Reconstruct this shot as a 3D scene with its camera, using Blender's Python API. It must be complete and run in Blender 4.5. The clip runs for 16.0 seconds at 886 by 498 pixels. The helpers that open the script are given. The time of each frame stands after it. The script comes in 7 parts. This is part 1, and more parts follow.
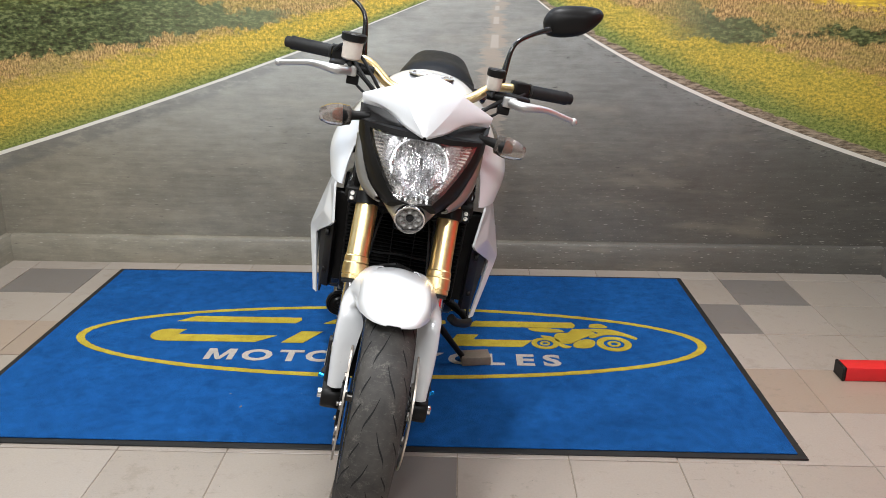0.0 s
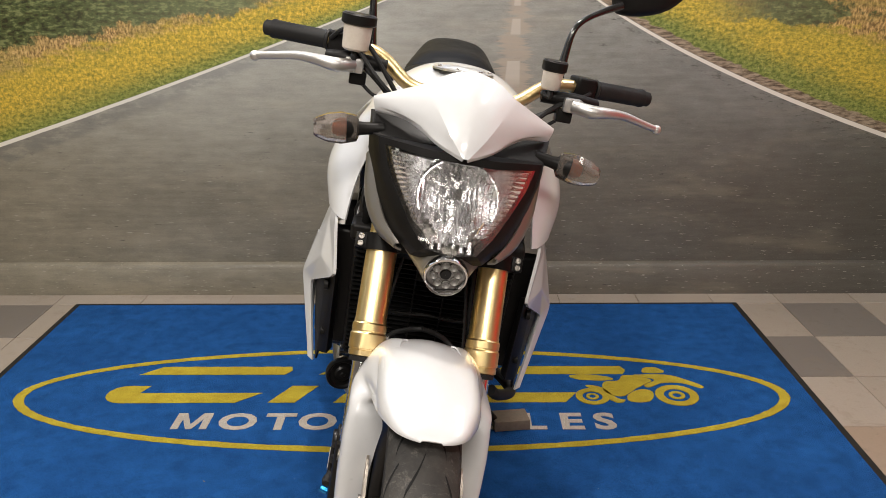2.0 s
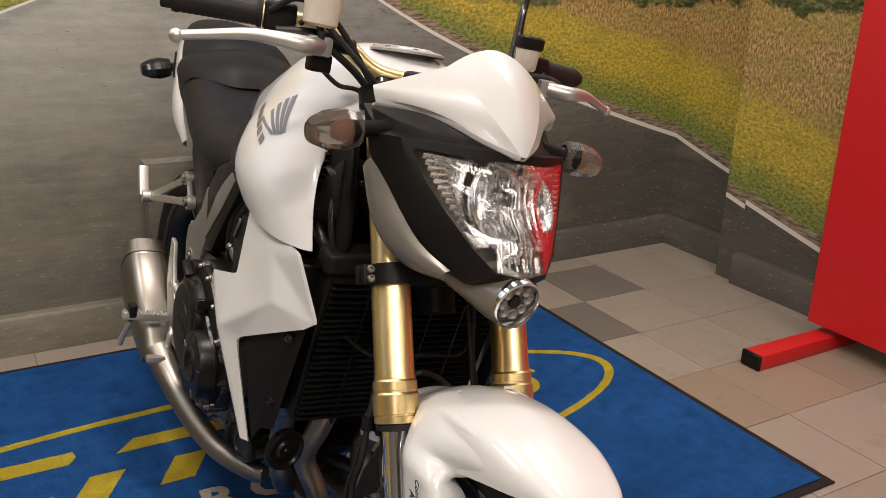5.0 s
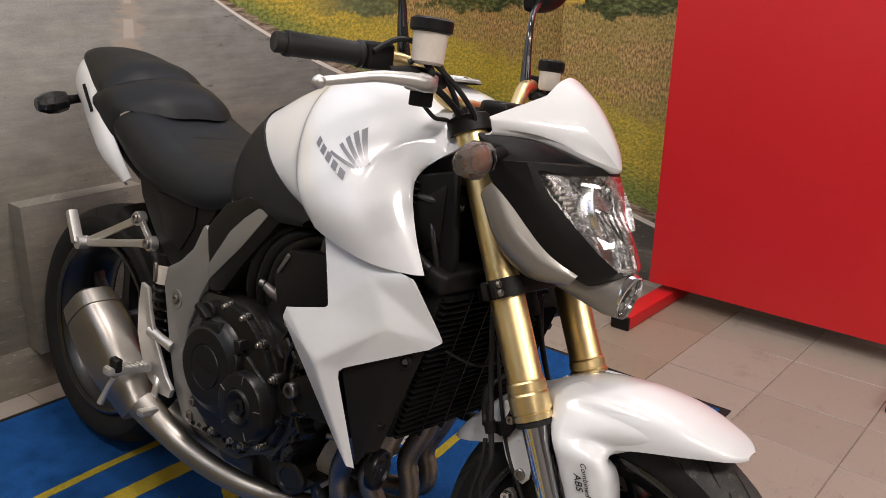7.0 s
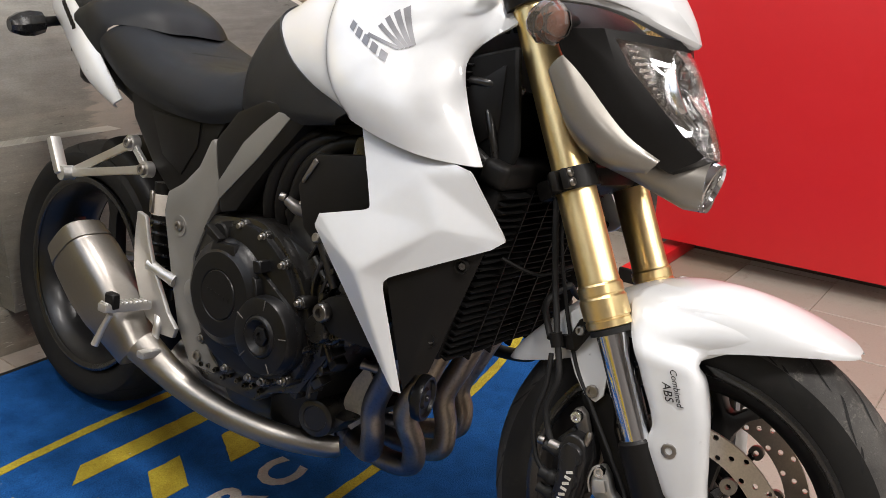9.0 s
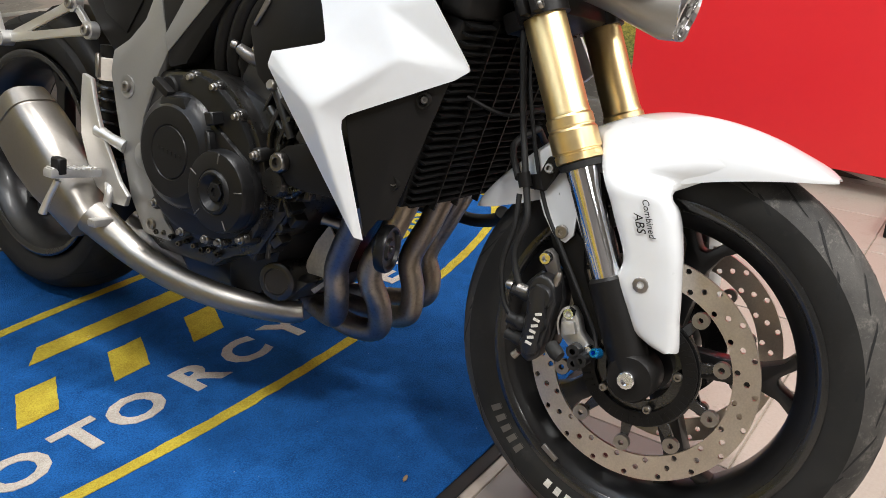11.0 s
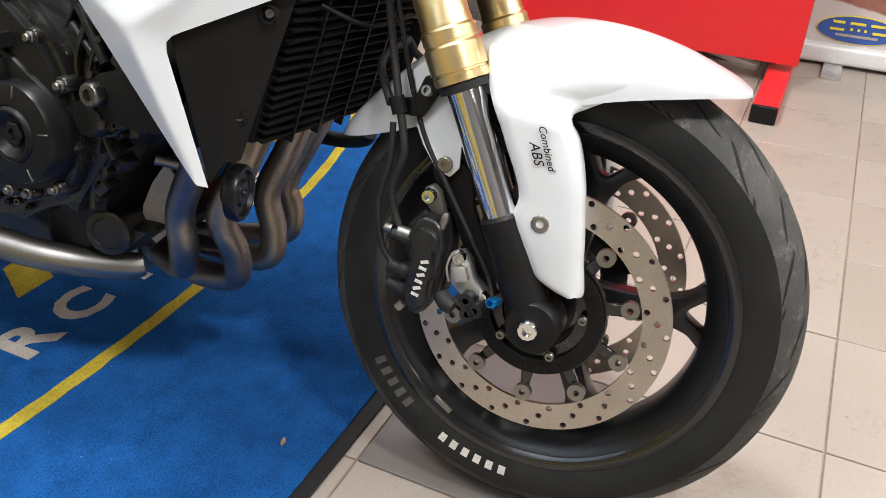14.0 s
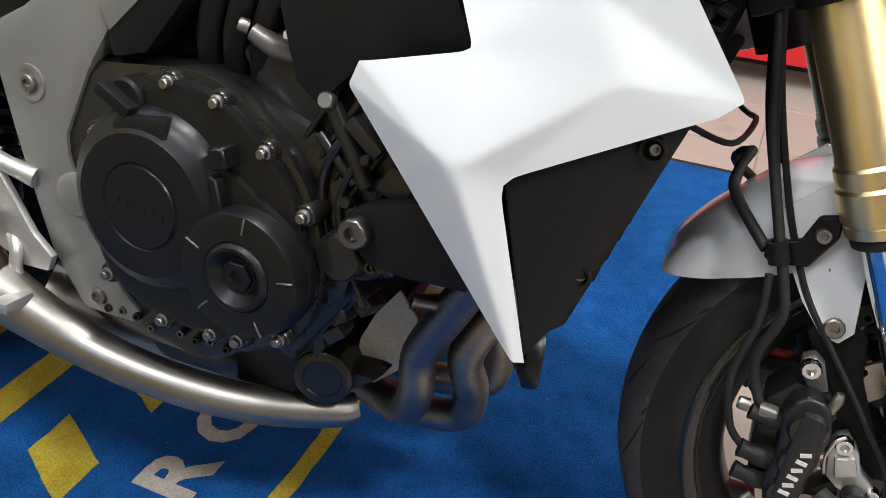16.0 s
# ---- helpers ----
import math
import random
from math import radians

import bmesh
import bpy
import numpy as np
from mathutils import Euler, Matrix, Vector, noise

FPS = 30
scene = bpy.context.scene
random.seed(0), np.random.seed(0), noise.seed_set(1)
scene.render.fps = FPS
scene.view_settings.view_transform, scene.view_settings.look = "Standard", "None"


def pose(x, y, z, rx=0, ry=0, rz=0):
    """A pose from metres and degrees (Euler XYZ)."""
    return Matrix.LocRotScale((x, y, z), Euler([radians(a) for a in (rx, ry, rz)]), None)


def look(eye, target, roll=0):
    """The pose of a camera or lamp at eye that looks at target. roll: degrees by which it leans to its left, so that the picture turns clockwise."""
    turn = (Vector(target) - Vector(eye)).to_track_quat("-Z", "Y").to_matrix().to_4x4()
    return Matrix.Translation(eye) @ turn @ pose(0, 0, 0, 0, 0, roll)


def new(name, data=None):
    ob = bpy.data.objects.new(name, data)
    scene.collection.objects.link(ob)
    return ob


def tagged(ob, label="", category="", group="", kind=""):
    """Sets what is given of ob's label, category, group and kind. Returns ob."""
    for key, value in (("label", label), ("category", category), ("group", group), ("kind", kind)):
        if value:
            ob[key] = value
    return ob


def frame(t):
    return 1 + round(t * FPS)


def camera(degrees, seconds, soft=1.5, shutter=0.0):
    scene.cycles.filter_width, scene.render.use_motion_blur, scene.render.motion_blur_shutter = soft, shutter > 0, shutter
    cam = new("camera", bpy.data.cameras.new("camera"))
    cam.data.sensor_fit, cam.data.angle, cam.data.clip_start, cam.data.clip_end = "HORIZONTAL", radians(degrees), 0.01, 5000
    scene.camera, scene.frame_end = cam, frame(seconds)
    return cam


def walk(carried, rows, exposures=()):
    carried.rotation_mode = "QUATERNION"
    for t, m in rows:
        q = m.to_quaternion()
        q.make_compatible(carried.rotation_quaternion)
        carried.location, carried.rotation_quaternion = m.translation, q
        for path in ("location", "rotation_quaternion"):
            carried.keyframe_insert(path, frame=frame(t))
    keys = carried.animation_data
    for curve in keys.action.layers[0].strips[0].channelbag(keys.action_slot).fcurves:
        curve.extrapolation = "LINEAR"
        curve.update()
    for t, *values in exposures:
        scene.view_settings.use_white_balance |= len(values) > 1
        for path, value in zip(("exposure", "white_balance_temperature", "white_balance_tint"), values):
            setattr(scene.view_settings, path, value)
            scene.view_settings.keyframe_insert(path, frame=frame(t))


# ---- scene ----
cam = camera(55.6, 16.0, 0.65)
PATH = [
    (0, (0.024, -0.257, 1.293), (-0.022, 1.646, 0.678), 0.5),
    (0.5, (-0.023, -0.104, 1.286), (-0.067, 1.798, 0.669), 0.4),
    (1, (-0.05, 0.054, 1.27), (-0.086, 1.955, 0.649), 0.2),
    (1.5, (-0.058, 0.228, 1.255), (-0.082, 2.127, 0.628), -0.1),
    (2, (-0.096, 0.338, 1.236), (-0.11, 2.235, 0.601), -0.3),
    (2.5, (-0.185, 0.409, 1.228), (-0.099, 2.301, 0.584), 0.5),
    (3, (-0.282, 0.471, 1.204), (-0.094, 2.352, 0.552), -0.1),
    (3.5, (-0.357, 0.562, 1.173), (0.044, 2.407, 0.514), 0.5),
    (3.7, (-0.392, 0.604, 1.169), (0.084, 2.433, 0.515), 0.7),
    (5.8, (-0.924, 0.897, 1.2), (0.189, 2.427, 0.553), 1.3),
    (6, (-0.979, 0.932, 1.208), (0.166, 2.438, 0.561), 1.1),
    (6.5, (-1.138, 1.022, 1.236), (0.18, 2.379, 0.586), 1.0),
    (7, (-1.215, 1.088, 1.234), (0.232, 2.309, 0.591), 1.1),
    (7.5, (-1.245, 1.132, 1.202), (0.237, 2.31, 0.557), 1.0),
    (8, (-1.247, 1.165, 1.14), (0.241, 2.336, 0.496), 0.9),
    (8.2, (-1.235, 1.188, 1.117), (0.251, 2.357, 0.464), 0.6),
    (10.3, (-1.219, 1.303, 0.946), (0.33, 2.401, 0.319), 2.1),
    (10.5, (-1.216, 1.29, 0.934), (0.329, 2.381, 0.284), 1.9),
    (11, (-1.21, 1.254, 0.899), (0.291, 2.309, 0.104), 1.0),
    (11.5, (-1.213, 1.237, 0.867), (0.293, 2.199, -0.032), 1.1),
    (12, (-1.208, 1.23, 0.865), (0.335, 2.052, -0.106), 2.1),
    (12.5, (-1.199, 1.235, 0.873), (0.364, 1.993, -0.118), 2.3),
    (13, (-1.183, 1.255, 0.885), (0.396, 1.983, -0.103), 2.3),
    (13.5, (-1.14, 1.301, 0.892), (0.433, 2.018, -0.113), 2.2),
    (14, (-1.065, 1.365, 0.892), (0.497, 2.065, -0.143), 2.1),
    (14.5, (-1.021, 1.473, 0.91), (0.547, 2.105, -0.157), 3.0),
    (15, (-1.013, 1.617, 0.923), (0.561, 2.222, -0.152), 3.5),
    (15.5, (-0.987, 1.718, 0.924), (0.576, 2.331, -0.162), 3.2),
    (16, (-0.939, 1.826, 0.917), (0.619, 2.457, -0.166), 2.8),
]
EXPOSURES = [(0, -0.10, 6100, 8), (1.5, -0.24, 6500, 8), (2.0, -0.44, 6900, 11), (2.5, -0.7, 7600, 14), (3.7, -0.68, 8200, 15), (5.8, -0.70, 6900, 15), (7, -0.66, 6800, 15), (8.2, -0.46, 6700, 13), (10.5, 0.12, 6400, 9), (12.5, 0.26, 6300, 8), (14.5, 0.28, 6250, 8), (16, 0.16, 6200, 8)]
walk(cam, [(t, look(eye, target, roll)) for t, eye, target, roll in PATH], EXPOSURES)


from mathutils.bvhtree import BVHTree

# ---------------------------------------------------------------- light
world = bpy.data.worlds.new("world")
scene.world = world
world.use_nodes = True
world.node_tree.nodes["Background"].inputs[0].default_value = (0.9, 0.95, 1.0, 1)
world.node_tree.nodes["Background"].inputs[1].default_value = 0.3


def ceiling_lamp(x, y, watts, sx=1.2, sy=0.3, z=2.93, colour=(1.0, 0.965, 0.93)):
    data = bpy.data.lights.new("ceiling_lamp", "AREA")
    data.shape, data.size, data.size_y, data.energy, data.color = "RECTANGLE", sx, sy, watts, colour
    ob = new("ceiling_lamp", data)
    ob.matrix_world = pose(x, y, z)
    return ob


# first and fourth follow the cast shadows; the others are added, unseen fill
LAMPS = [(-0.05, 2.22, 50, 0.26, 0.26), (-1.5, 2.4, 40, 0.35, 1.0), (1.5, 2.2, 26, 0.35, 1.2), (-1.0, 0.30, 62, 0.3, 0.3), (0.1, -0.9, 96, 1.0, 0.35), (-2.6, -2.2, 50, 1.2, 0.6), (2.4, -2.2, 50, 1.2, 0.6)]
for lx, ly, watts, sx, sy in LAMPS:
    ceiling_lamp(lx, ly, watts, sx, sy)


# ---------------------------------------------------------------- materials
class Nodes:
    """A small writer of node trees: every call returns a socket."""

    def __init__(self, name):
        self.mat = bpy.data.materials.new(name)
        self.mat.use_nodes = True
        self.tree = self.mat.node_tree
        self.bsdf = self.tree.nodes["Principled BSDF"]

    def node(self, kind, out=0, ins=(), **attrs):
        n = self.tree.nodes.new(kind)
        if "operation" in attrs:
            n.operation = attrs["operation"]
        if "use_clamp" in attrs:
            n.use_clamp = attrs["use_clamp"]
        if "interpolation_type" in attrs:
            n.interpolation_type = attrs["interpolation_type"]
        if "feature" in attrs:
            n.feature = attrs["feature"]
        for k, v in (ins.items() if isinstance(ins, dict) else enumerate(ins)):
            self.link(v, n.inputs[k])
        return n.outputs[out]

    def link(self, v, socket):
        if isinstance(v, bpy.types.NodeSocket):
            self.tree.links.new(v, socket)
        elif v is not None:
            if isinstance(v, tuple) and len(v) == 3 and socket.type == "RGBA":
                v = (*v, 1)
            socket.default_value = v

    def math(self, op, a, b=None, c=None, clamp=False):
        return self.node("ShaderNodeMath", 0, (a, b, c), operation=op, use_clamp=clamp)

    def add(self, a, b):
        return self.math("ADD", a, b)

    def sub(self, a, b):
        return self.math("SUBTRACT", a, b)

    def mul(self, a, b):
        return self.math("MULTIPLY", a, b)

    def step(self, x, lo, hi):
        """0 below lo, 1 above hi, smooth between."""
        return self.node("ShaderNodeMapRange", 0, (x, lo, hi, 0.0, 1.0), interpolation_type="SMOOTHSTEP")

    def ramp(self, x, lo, hi, a, b):
        return self.node("ShaderNodeMapRange", 0, (x, lo, hi, a, b))

    def mix(self, f, a, b):
        n = self.tree.nodes.new("ShaderNodeMix")
        n.data_type = "RGBA"
        self.link(f, n.inputs[0]), self.link(a, n.inputs[6]), self.link(b, n.inputs[7])
        return n.outputs[2]

    def noise(self, scale, detail=4.0, rough=0.55, vec=None, out=0):
        return self.node("ShaderNodeTexNoise", out, {"Vector": vec if vec else self.coord(), "Scale": scale, "Detail": detail, "Roughness": rough})

    def voronoi(self, scale, vec=None, out=0, feature="F1"):
        return self.node("ShaderNodeTexVoronoi", out, {"Vector": vec if vec else self.coord(), "Scale": scale}, feature=feature)

    def coord(self, out=3):
        return self.node("ShaderNodeTexCoord", out)

    def scaled(self, vec, sx, sy, sz):
        return self.node("ShaderNodeVectorMath", 0, (vec, (sx, sy, sz)), operation="MULTIPLY")

    def random(self):
        return self.node("ShaderNodeObjectInfo", 5)

    def bump(self, height, strength=0.3, distance=0.002):
        return self.node("ShaderNodeBump", 0, {"Height": height, "Strength": strength, "Distance": distance})

    def set(self, **values):
        names = {"base": "Base Color", "rough": "Roughness", "metal": "Metallic", "normal": "Normal", "coat": "Coat Weight", "coat_rough": "Coat Roughness",
                 "transmission": "Transmission Weight", "ior": "IOR", "alpha": "Alpha", "sheen": "Sheen Weight", "emit": "Emission Color", "emit_strength": "Emission Strength",
                 "spec": "Specular IOR Level", "aniso": "Anisotropic"}
        for k, v in values.items():
            self.link(v, self.bsdf.inputs[names[k]])
        return self.mat


def simple(name, colour, rough=0.5, metal=0.0, coat=0.0, vary=0.12, scale=40.0, bump=0.0, dust=0.0, coat_rough=0.06, spec=0.5):
    """A surface with two scales of variation in colour and roughness."""
    n = Nodes(name)
    fine, broad = n.noise(scale * 6), n.noise(scale * 0.25, 3.0)
    k = n.ramp(n.add(n.mul(fine, 0.5), n.mul(broad, 0.5)), 0.3, 0.7, 1 - vary, 1 + vary)
    base = n.mix(n.math("MULTIPLY", k, 0.5), (0, 0, 0), tuple(2 * c for c in colour))
    if dust:
        up = n.step(n.noise(scale * 0.6, 6.0), 0.5, 0.75)
        base = n.mix(n.mul(up, dust), base, (0.30, 0.28, 0.25))
    r = n.ramp(n.add(n.mul(fine, 0.4), n.mul(broad, 0.6)), 0.3, 0.7, max(0.02, rough - 0.07), min(1, rough + 0.09))
    kw = {"normal": n.bump(fine, bump, 0.001)} if bump else {}
    return n.set(base=base, rough=r, metal=metal, coat=coat, coat_rough=coat_rough, spec=spec, **kw)


M_WHITE = simple("pearl_white_paint", (0.605, 0.615, 0.624), 0.32, 0.0, 0.8, 0.02, 12)
M_GOLD = simple("gold_anodised", (0.92, 0.71, 0.36), 0.33, 1.0, 0.0, 0.05, 30)
M_CHROME = simple("chrome", (0.78, 0.78, 0.80), 0.07, 1.0, 0.0, 0.02, 20)
M_BOLT = simple("dark_plated_bolt", (0.20, 0.19, 0.18), 0.35, 1.0)
M_LEVER = simple("satin_lever_alloy", (0.60, 0.59, 0.57), 0.44, 0.9, 0.0, 0.06, 40)
M_ALU = simple("cast_aluminium", (0.58, 0.57, 0.55), 0.34, 0.8, 0.0, 0.08, 50, 0.12)
M_SATIN = simple("silver_satin_paint", (0.235, 0.228, 0.213), 0.42, 0.4, 0.1, 0.05, 40)
M_STEEL = simple("brushed_steel", (0.30, 0.28, 0.255), 0.38, 1.0, 0.0, 0.08, 30)
M_DISC = simple("disc_steel", (0.54, 0.485, 0.42), 0.38, 1.0, 0.0, 0.18, 60, 0.05)
def pipe_material():
    n = Nodes("heat_stained_steel")
    at = n.node("ShaderNodeNewGeometry", 0)
    tint = n.noise(7.0, 2.0, 0.5, at)
    fine = n.noise(180.0, 3.0, 0.6, at)
    base = n.mix(n.step(tint, 0.42, 0.62), (0.36, 0.305, 0.24), (0.17, 0.18, 0.215))
    base = n.mix(n.step(n.noise(11.0, 3.0, 0.6, at), 0.52, 0.68), base, (0.42, 0.36, 0.28))
    base = n.mix(n.mul(n.step(fine, 0.5, 0.7), 0.25), base, (0.08, 0.07, 0.06))
    return n.set(base=base, rough=n.ramp(fine, 0.3, 0.7, 0.38, 0.52), metal=1.0, normal=n.bump(fine, 0.1, 0.0005))


M_PIPE = pipe_material()
M_BLACK = simple("black_plastic", (0.0088, 0.0083, 0.0080), 0.42, 0.0, 0.0, 0.2, 60, 0.05, 0.004, spec=0.17)
M_GLOSSBLACK = simple("gloss_black_paint", (0.010, 0.010, 0.010), 0.22, 0.0, 0.5, 0.1, 30, 0.0, 0.01)
M_ENGINE = simple("engine_black_paint", (0.0095, 0.0088, 0.0082), 0.30, 0.0, 0.25, 0.2, 50, 0.01, 0.002, spec=0.45)
M_GREY = simple("graphite_plastic", (0.16, 0.15, 0.14), 0.34, 0.6, 0.2, 0.08, 40)
M_FINGREY = simple("graphite_metallic_paint", (0.255, 0.240, 0.215), 0.36, 0.55, 0.25, 0.05, 60)
M_RUBBER = simple("black_rubber", (0.012, 0.012, 0.012), 0.58, 0.0, 0.0, 0.25, 40, 0.2, 0.03, spec=0.3)
M_SEAT = simple("black_vinyl", (0.0085, 0.0095, 0.0115), 0.48, 0.0, 0.0, 0.15, 90, 0.30, spec=0.22)
M_RED = simple("red_board_paint", (0.58, 0.013, 0.017), 0.42, 0.0, 0.1, 0.04, 4)
M_WOOD = simple("grey_wood_block", (0.17, 0.135, 0.10), 0.7, 0.0, 0.0, 0.25, 18, 0.3)
# unseen walls and ceiling: kept dark so that they bounce less light
M_WALL = simple("plain_plaster", (0.24, 0.23, 0.22), 0.8, 0.0, 0.0, 0.05, 5, 0.2)
M_CEIL = simple("ceiling_paint", (0.36, 0.355, 0.345), 0.85, 0.0, 0.0, 0.03, 4)
M_CREAM = simple("reservoir_plastic", (0.60, 0.54, 0.47), 0.35, 0.0, 0.2, 0.1, 20)


# ---------------------------------------------------------------- geometry helpers
def finish(ob, bm, mat, smooth=True, angle=40):
    bmesh.ops.recalc_face_normals(bm, faces=bm.faces)
    for e in bm.edges:
        if len(e.link_faces) == 2:
            e.smooth = e.calc_face_angle(0.0) < radians(angle)
    for f in bm.faces:
        f.smooth = smooth
    me = bpy.data.meshes.new(ob)
    bm.to_mesh(me)
    bm.free()
    for m in mat if isinstance(mat, (list, tuple)) else [mat]:
        me.materials.append(m)
    return me


def part(name, bm, mat, parent=None, label="", m=None, angle=40):
    """One mesh object under a thing or a part, or a thing of its own."""
    ob = new(name, finish(name, bm, mat, True, angle))
    if m is not None:
        ob.data.transform(m)
    if parent:
        ob.parent = parent
    return tagged(ob, label)


def box(lo, hi, bevel=0.0, seg=1, bm=None):
    bm = bm or bmesh.new()
    r = bmesh.ops.create_cube(bm, size=1)["verts"]
    for v in r:
        v.co = Vector([lo[i] + (v.co[i] + 0.5) * (hi[i] - lo[i]) for i in range(3)])
    if bevel:
        bmesh.ops.bevel(bm, geom=list({e for v in r for e in v.link_edges}), offset=bevel, segments=seg, affect="EDGES", profile=0.6)
    return bm


def catmull(pts, n):
    """n steps between each pair of points along a smooth curve through them."""
    pts = [Vector(p) for p in pts]
    out = []
    for i in range(len(pts) - 1):
        p0, p1, p2, p3 = pts[max(i - 1, 0)], pts[i], pts[i + 1], pts[min(i + 2, len(pts) - 1)]
        for k in range(n):
            t = k / n
            out.append(0.5 * (2 * p1 + (p2 - p0) * t + (2 * p0 - 5 * p1 + 4 * p2 - p3) * t * t + (3 * p1 - p0 - 3 * p2 + p3) * t ** 3))
    return out + [pts[-1]]


def ring_ngon(bm, ring):
    try:
        bm.faces.new(ring)
    except ValueError:
        pass


def skin(rings, closed=True, caps=True, bm=None):
    """A skin over rings of points."""
    bm = bm or bmesh.new()
    vs = [[bm.verts.new(p) for p in r] for r in rings]
    n = len(vs[0])
    for a, b in zip(vs, vs[1:]):
        for i in range(n if closed else n - 1):
            bm.faces.new((a[i], a[(i + 1) % n], b[(i + 1) % n], b[i]))
    if caps and closed:
        ring_ngon(bm, list(reversed(vs[0])))
        ring_ngon(bm, vs[-1])
    return bm


def tube(pts, radius, n=10, steps=5, bm=None, caps=True):
    """A round tube along a smooth curve; radius: one, or one for each point."""
    rad = radius if isinstance(radius, (list, tuple)) else [radius] * len(pts)
    path = catmull([Vector((*p, )) for p in pts], steps) if len(pts) > 2 else [Vector(p) for p in pts]
    rr = [v.x for v in catmull([Vector((r, 0, 0)) for r in rad], steps)] if len(pts) > 2 else rad
    rings, up = [], None
    for i, p in enumerate(path):
        d = (path[min(i + 1, len(path) - 1)] - path[max(i - 1, 0)]).normalized()
        if up is None:
            up = d.orthogonal().normalized()
        up = (up - d * up.dot(d)).normalized()
        side = d.cross(up)
        rings.append([p + rr[i] * (math.cos(a) * up + math.sin(a) * side) for a in (2 * math.pi * k / n for k in range(n))])
    return skin(rings, True, caps, bm)


def lathe(profile, n=32, axis="X", bm=None, caps=False):
    """(along, radius) pairs turned round an axis through the origin."""
    rings = []
    for a, r in profile:
        ring = []
        for k in range(n):
            c, s = r * math.cos(2 * math.pi * k / n), r * math.sin(2 * math.pi * k / n)
            ring.append({"X": (a, c, s), "Y": (c, a, s), "Z": (c, s, a)}[axis])
        rings.append(ring)
    return skin(rings, True, caps, bm)


def moved(bm, m):
    bm.transform(m)
    return bm


def slab(poly, x0, x1, bevel=0.0, seg=2, bm=None):
    """A plate: an outline in (y, z), from x0 to x1."""
    own = bmesh.new()
    a = [own.verts.new((x0, y, z)) for y, z in poly]
    b = [own.verts.new((x1, y, z)) for y, z in poly]
    own.faces.new(a), own.faces.new(list(reversed(b)))
    for i in range(len(poly)):
        j = (i + 1) % len(poly)
        own.faces.new((a[i], b[i], b[j], a[j]))
    bmesh.ops.recalc_face_normals(own, faces=own.faces)
    if bevel:
        bmesh.ops.bevel(own, geom=[e for e in own.edges], offset=bevel, segments=seg, affect="EDGES", profile=0.6)
    if bm is None:
        return own
    me = bpy.data.meshes.new("t")
    own.to_mesh(me)
    own.free()
    bm.from_mesh(me)
    bpy.data.meshes.remove(me)
    return bm


def shell(rows, steps_u=4, steps_v=4, thick=0.004, flip=False):
    """A smooth curved sheet through rows of points, with thickness inwards."""
    dense = [catmull(r, steps_u) for r in rows]
    cols = [catmull([r[i] for r in dense], steps_v) for i in range(len(dense[0]))]
    bm = bmesh.new()
    vs = [[bm.verts.new(p) for p in c] for c in cols]
    for a, b in zip(vs, vs[1:]):
        for i in range(len(a) - 1):
            f = (a[i], a[i + 1], b[i + 1], b[i])
            try:
                bm.faces.new(tuple(reversed(f)) if flip else f)
            except ValueError:
                pass
    if thick:
        bm.normal_update()
        bmesh.ops.solidify(bm, geom=bm.faces[:], thickness=thick)
    return bm


def empty(name, m, label, category, group=""):
    ob = new(name)
    ob.empty_display_size = 0.1
    ob.matrix_world = m
    return tagged(ob, label, category, group)


def mirror_x(bm):
    moved(bm, Matrix.Scale(-1, 4, (1, 0, 0)))
    bmesh.ops.reverse_faces(bm, faces=bm.faces)
    return bm


# ---------------------------------------------------------------- room
WALL_Y, WALL_R, WALL_L, PIER_R, PIER_Y = 3.49, 1.99, -2.13, 1.87, 2.96
ROOM_S, ROOM_W, ROOM_E, ROOM_H = -4.5, -4.2, 4.4, 2.95


def structure(name, bm, mat, label=""):
    return tagged(part(name, bm, mat), label, "", "", "structure")


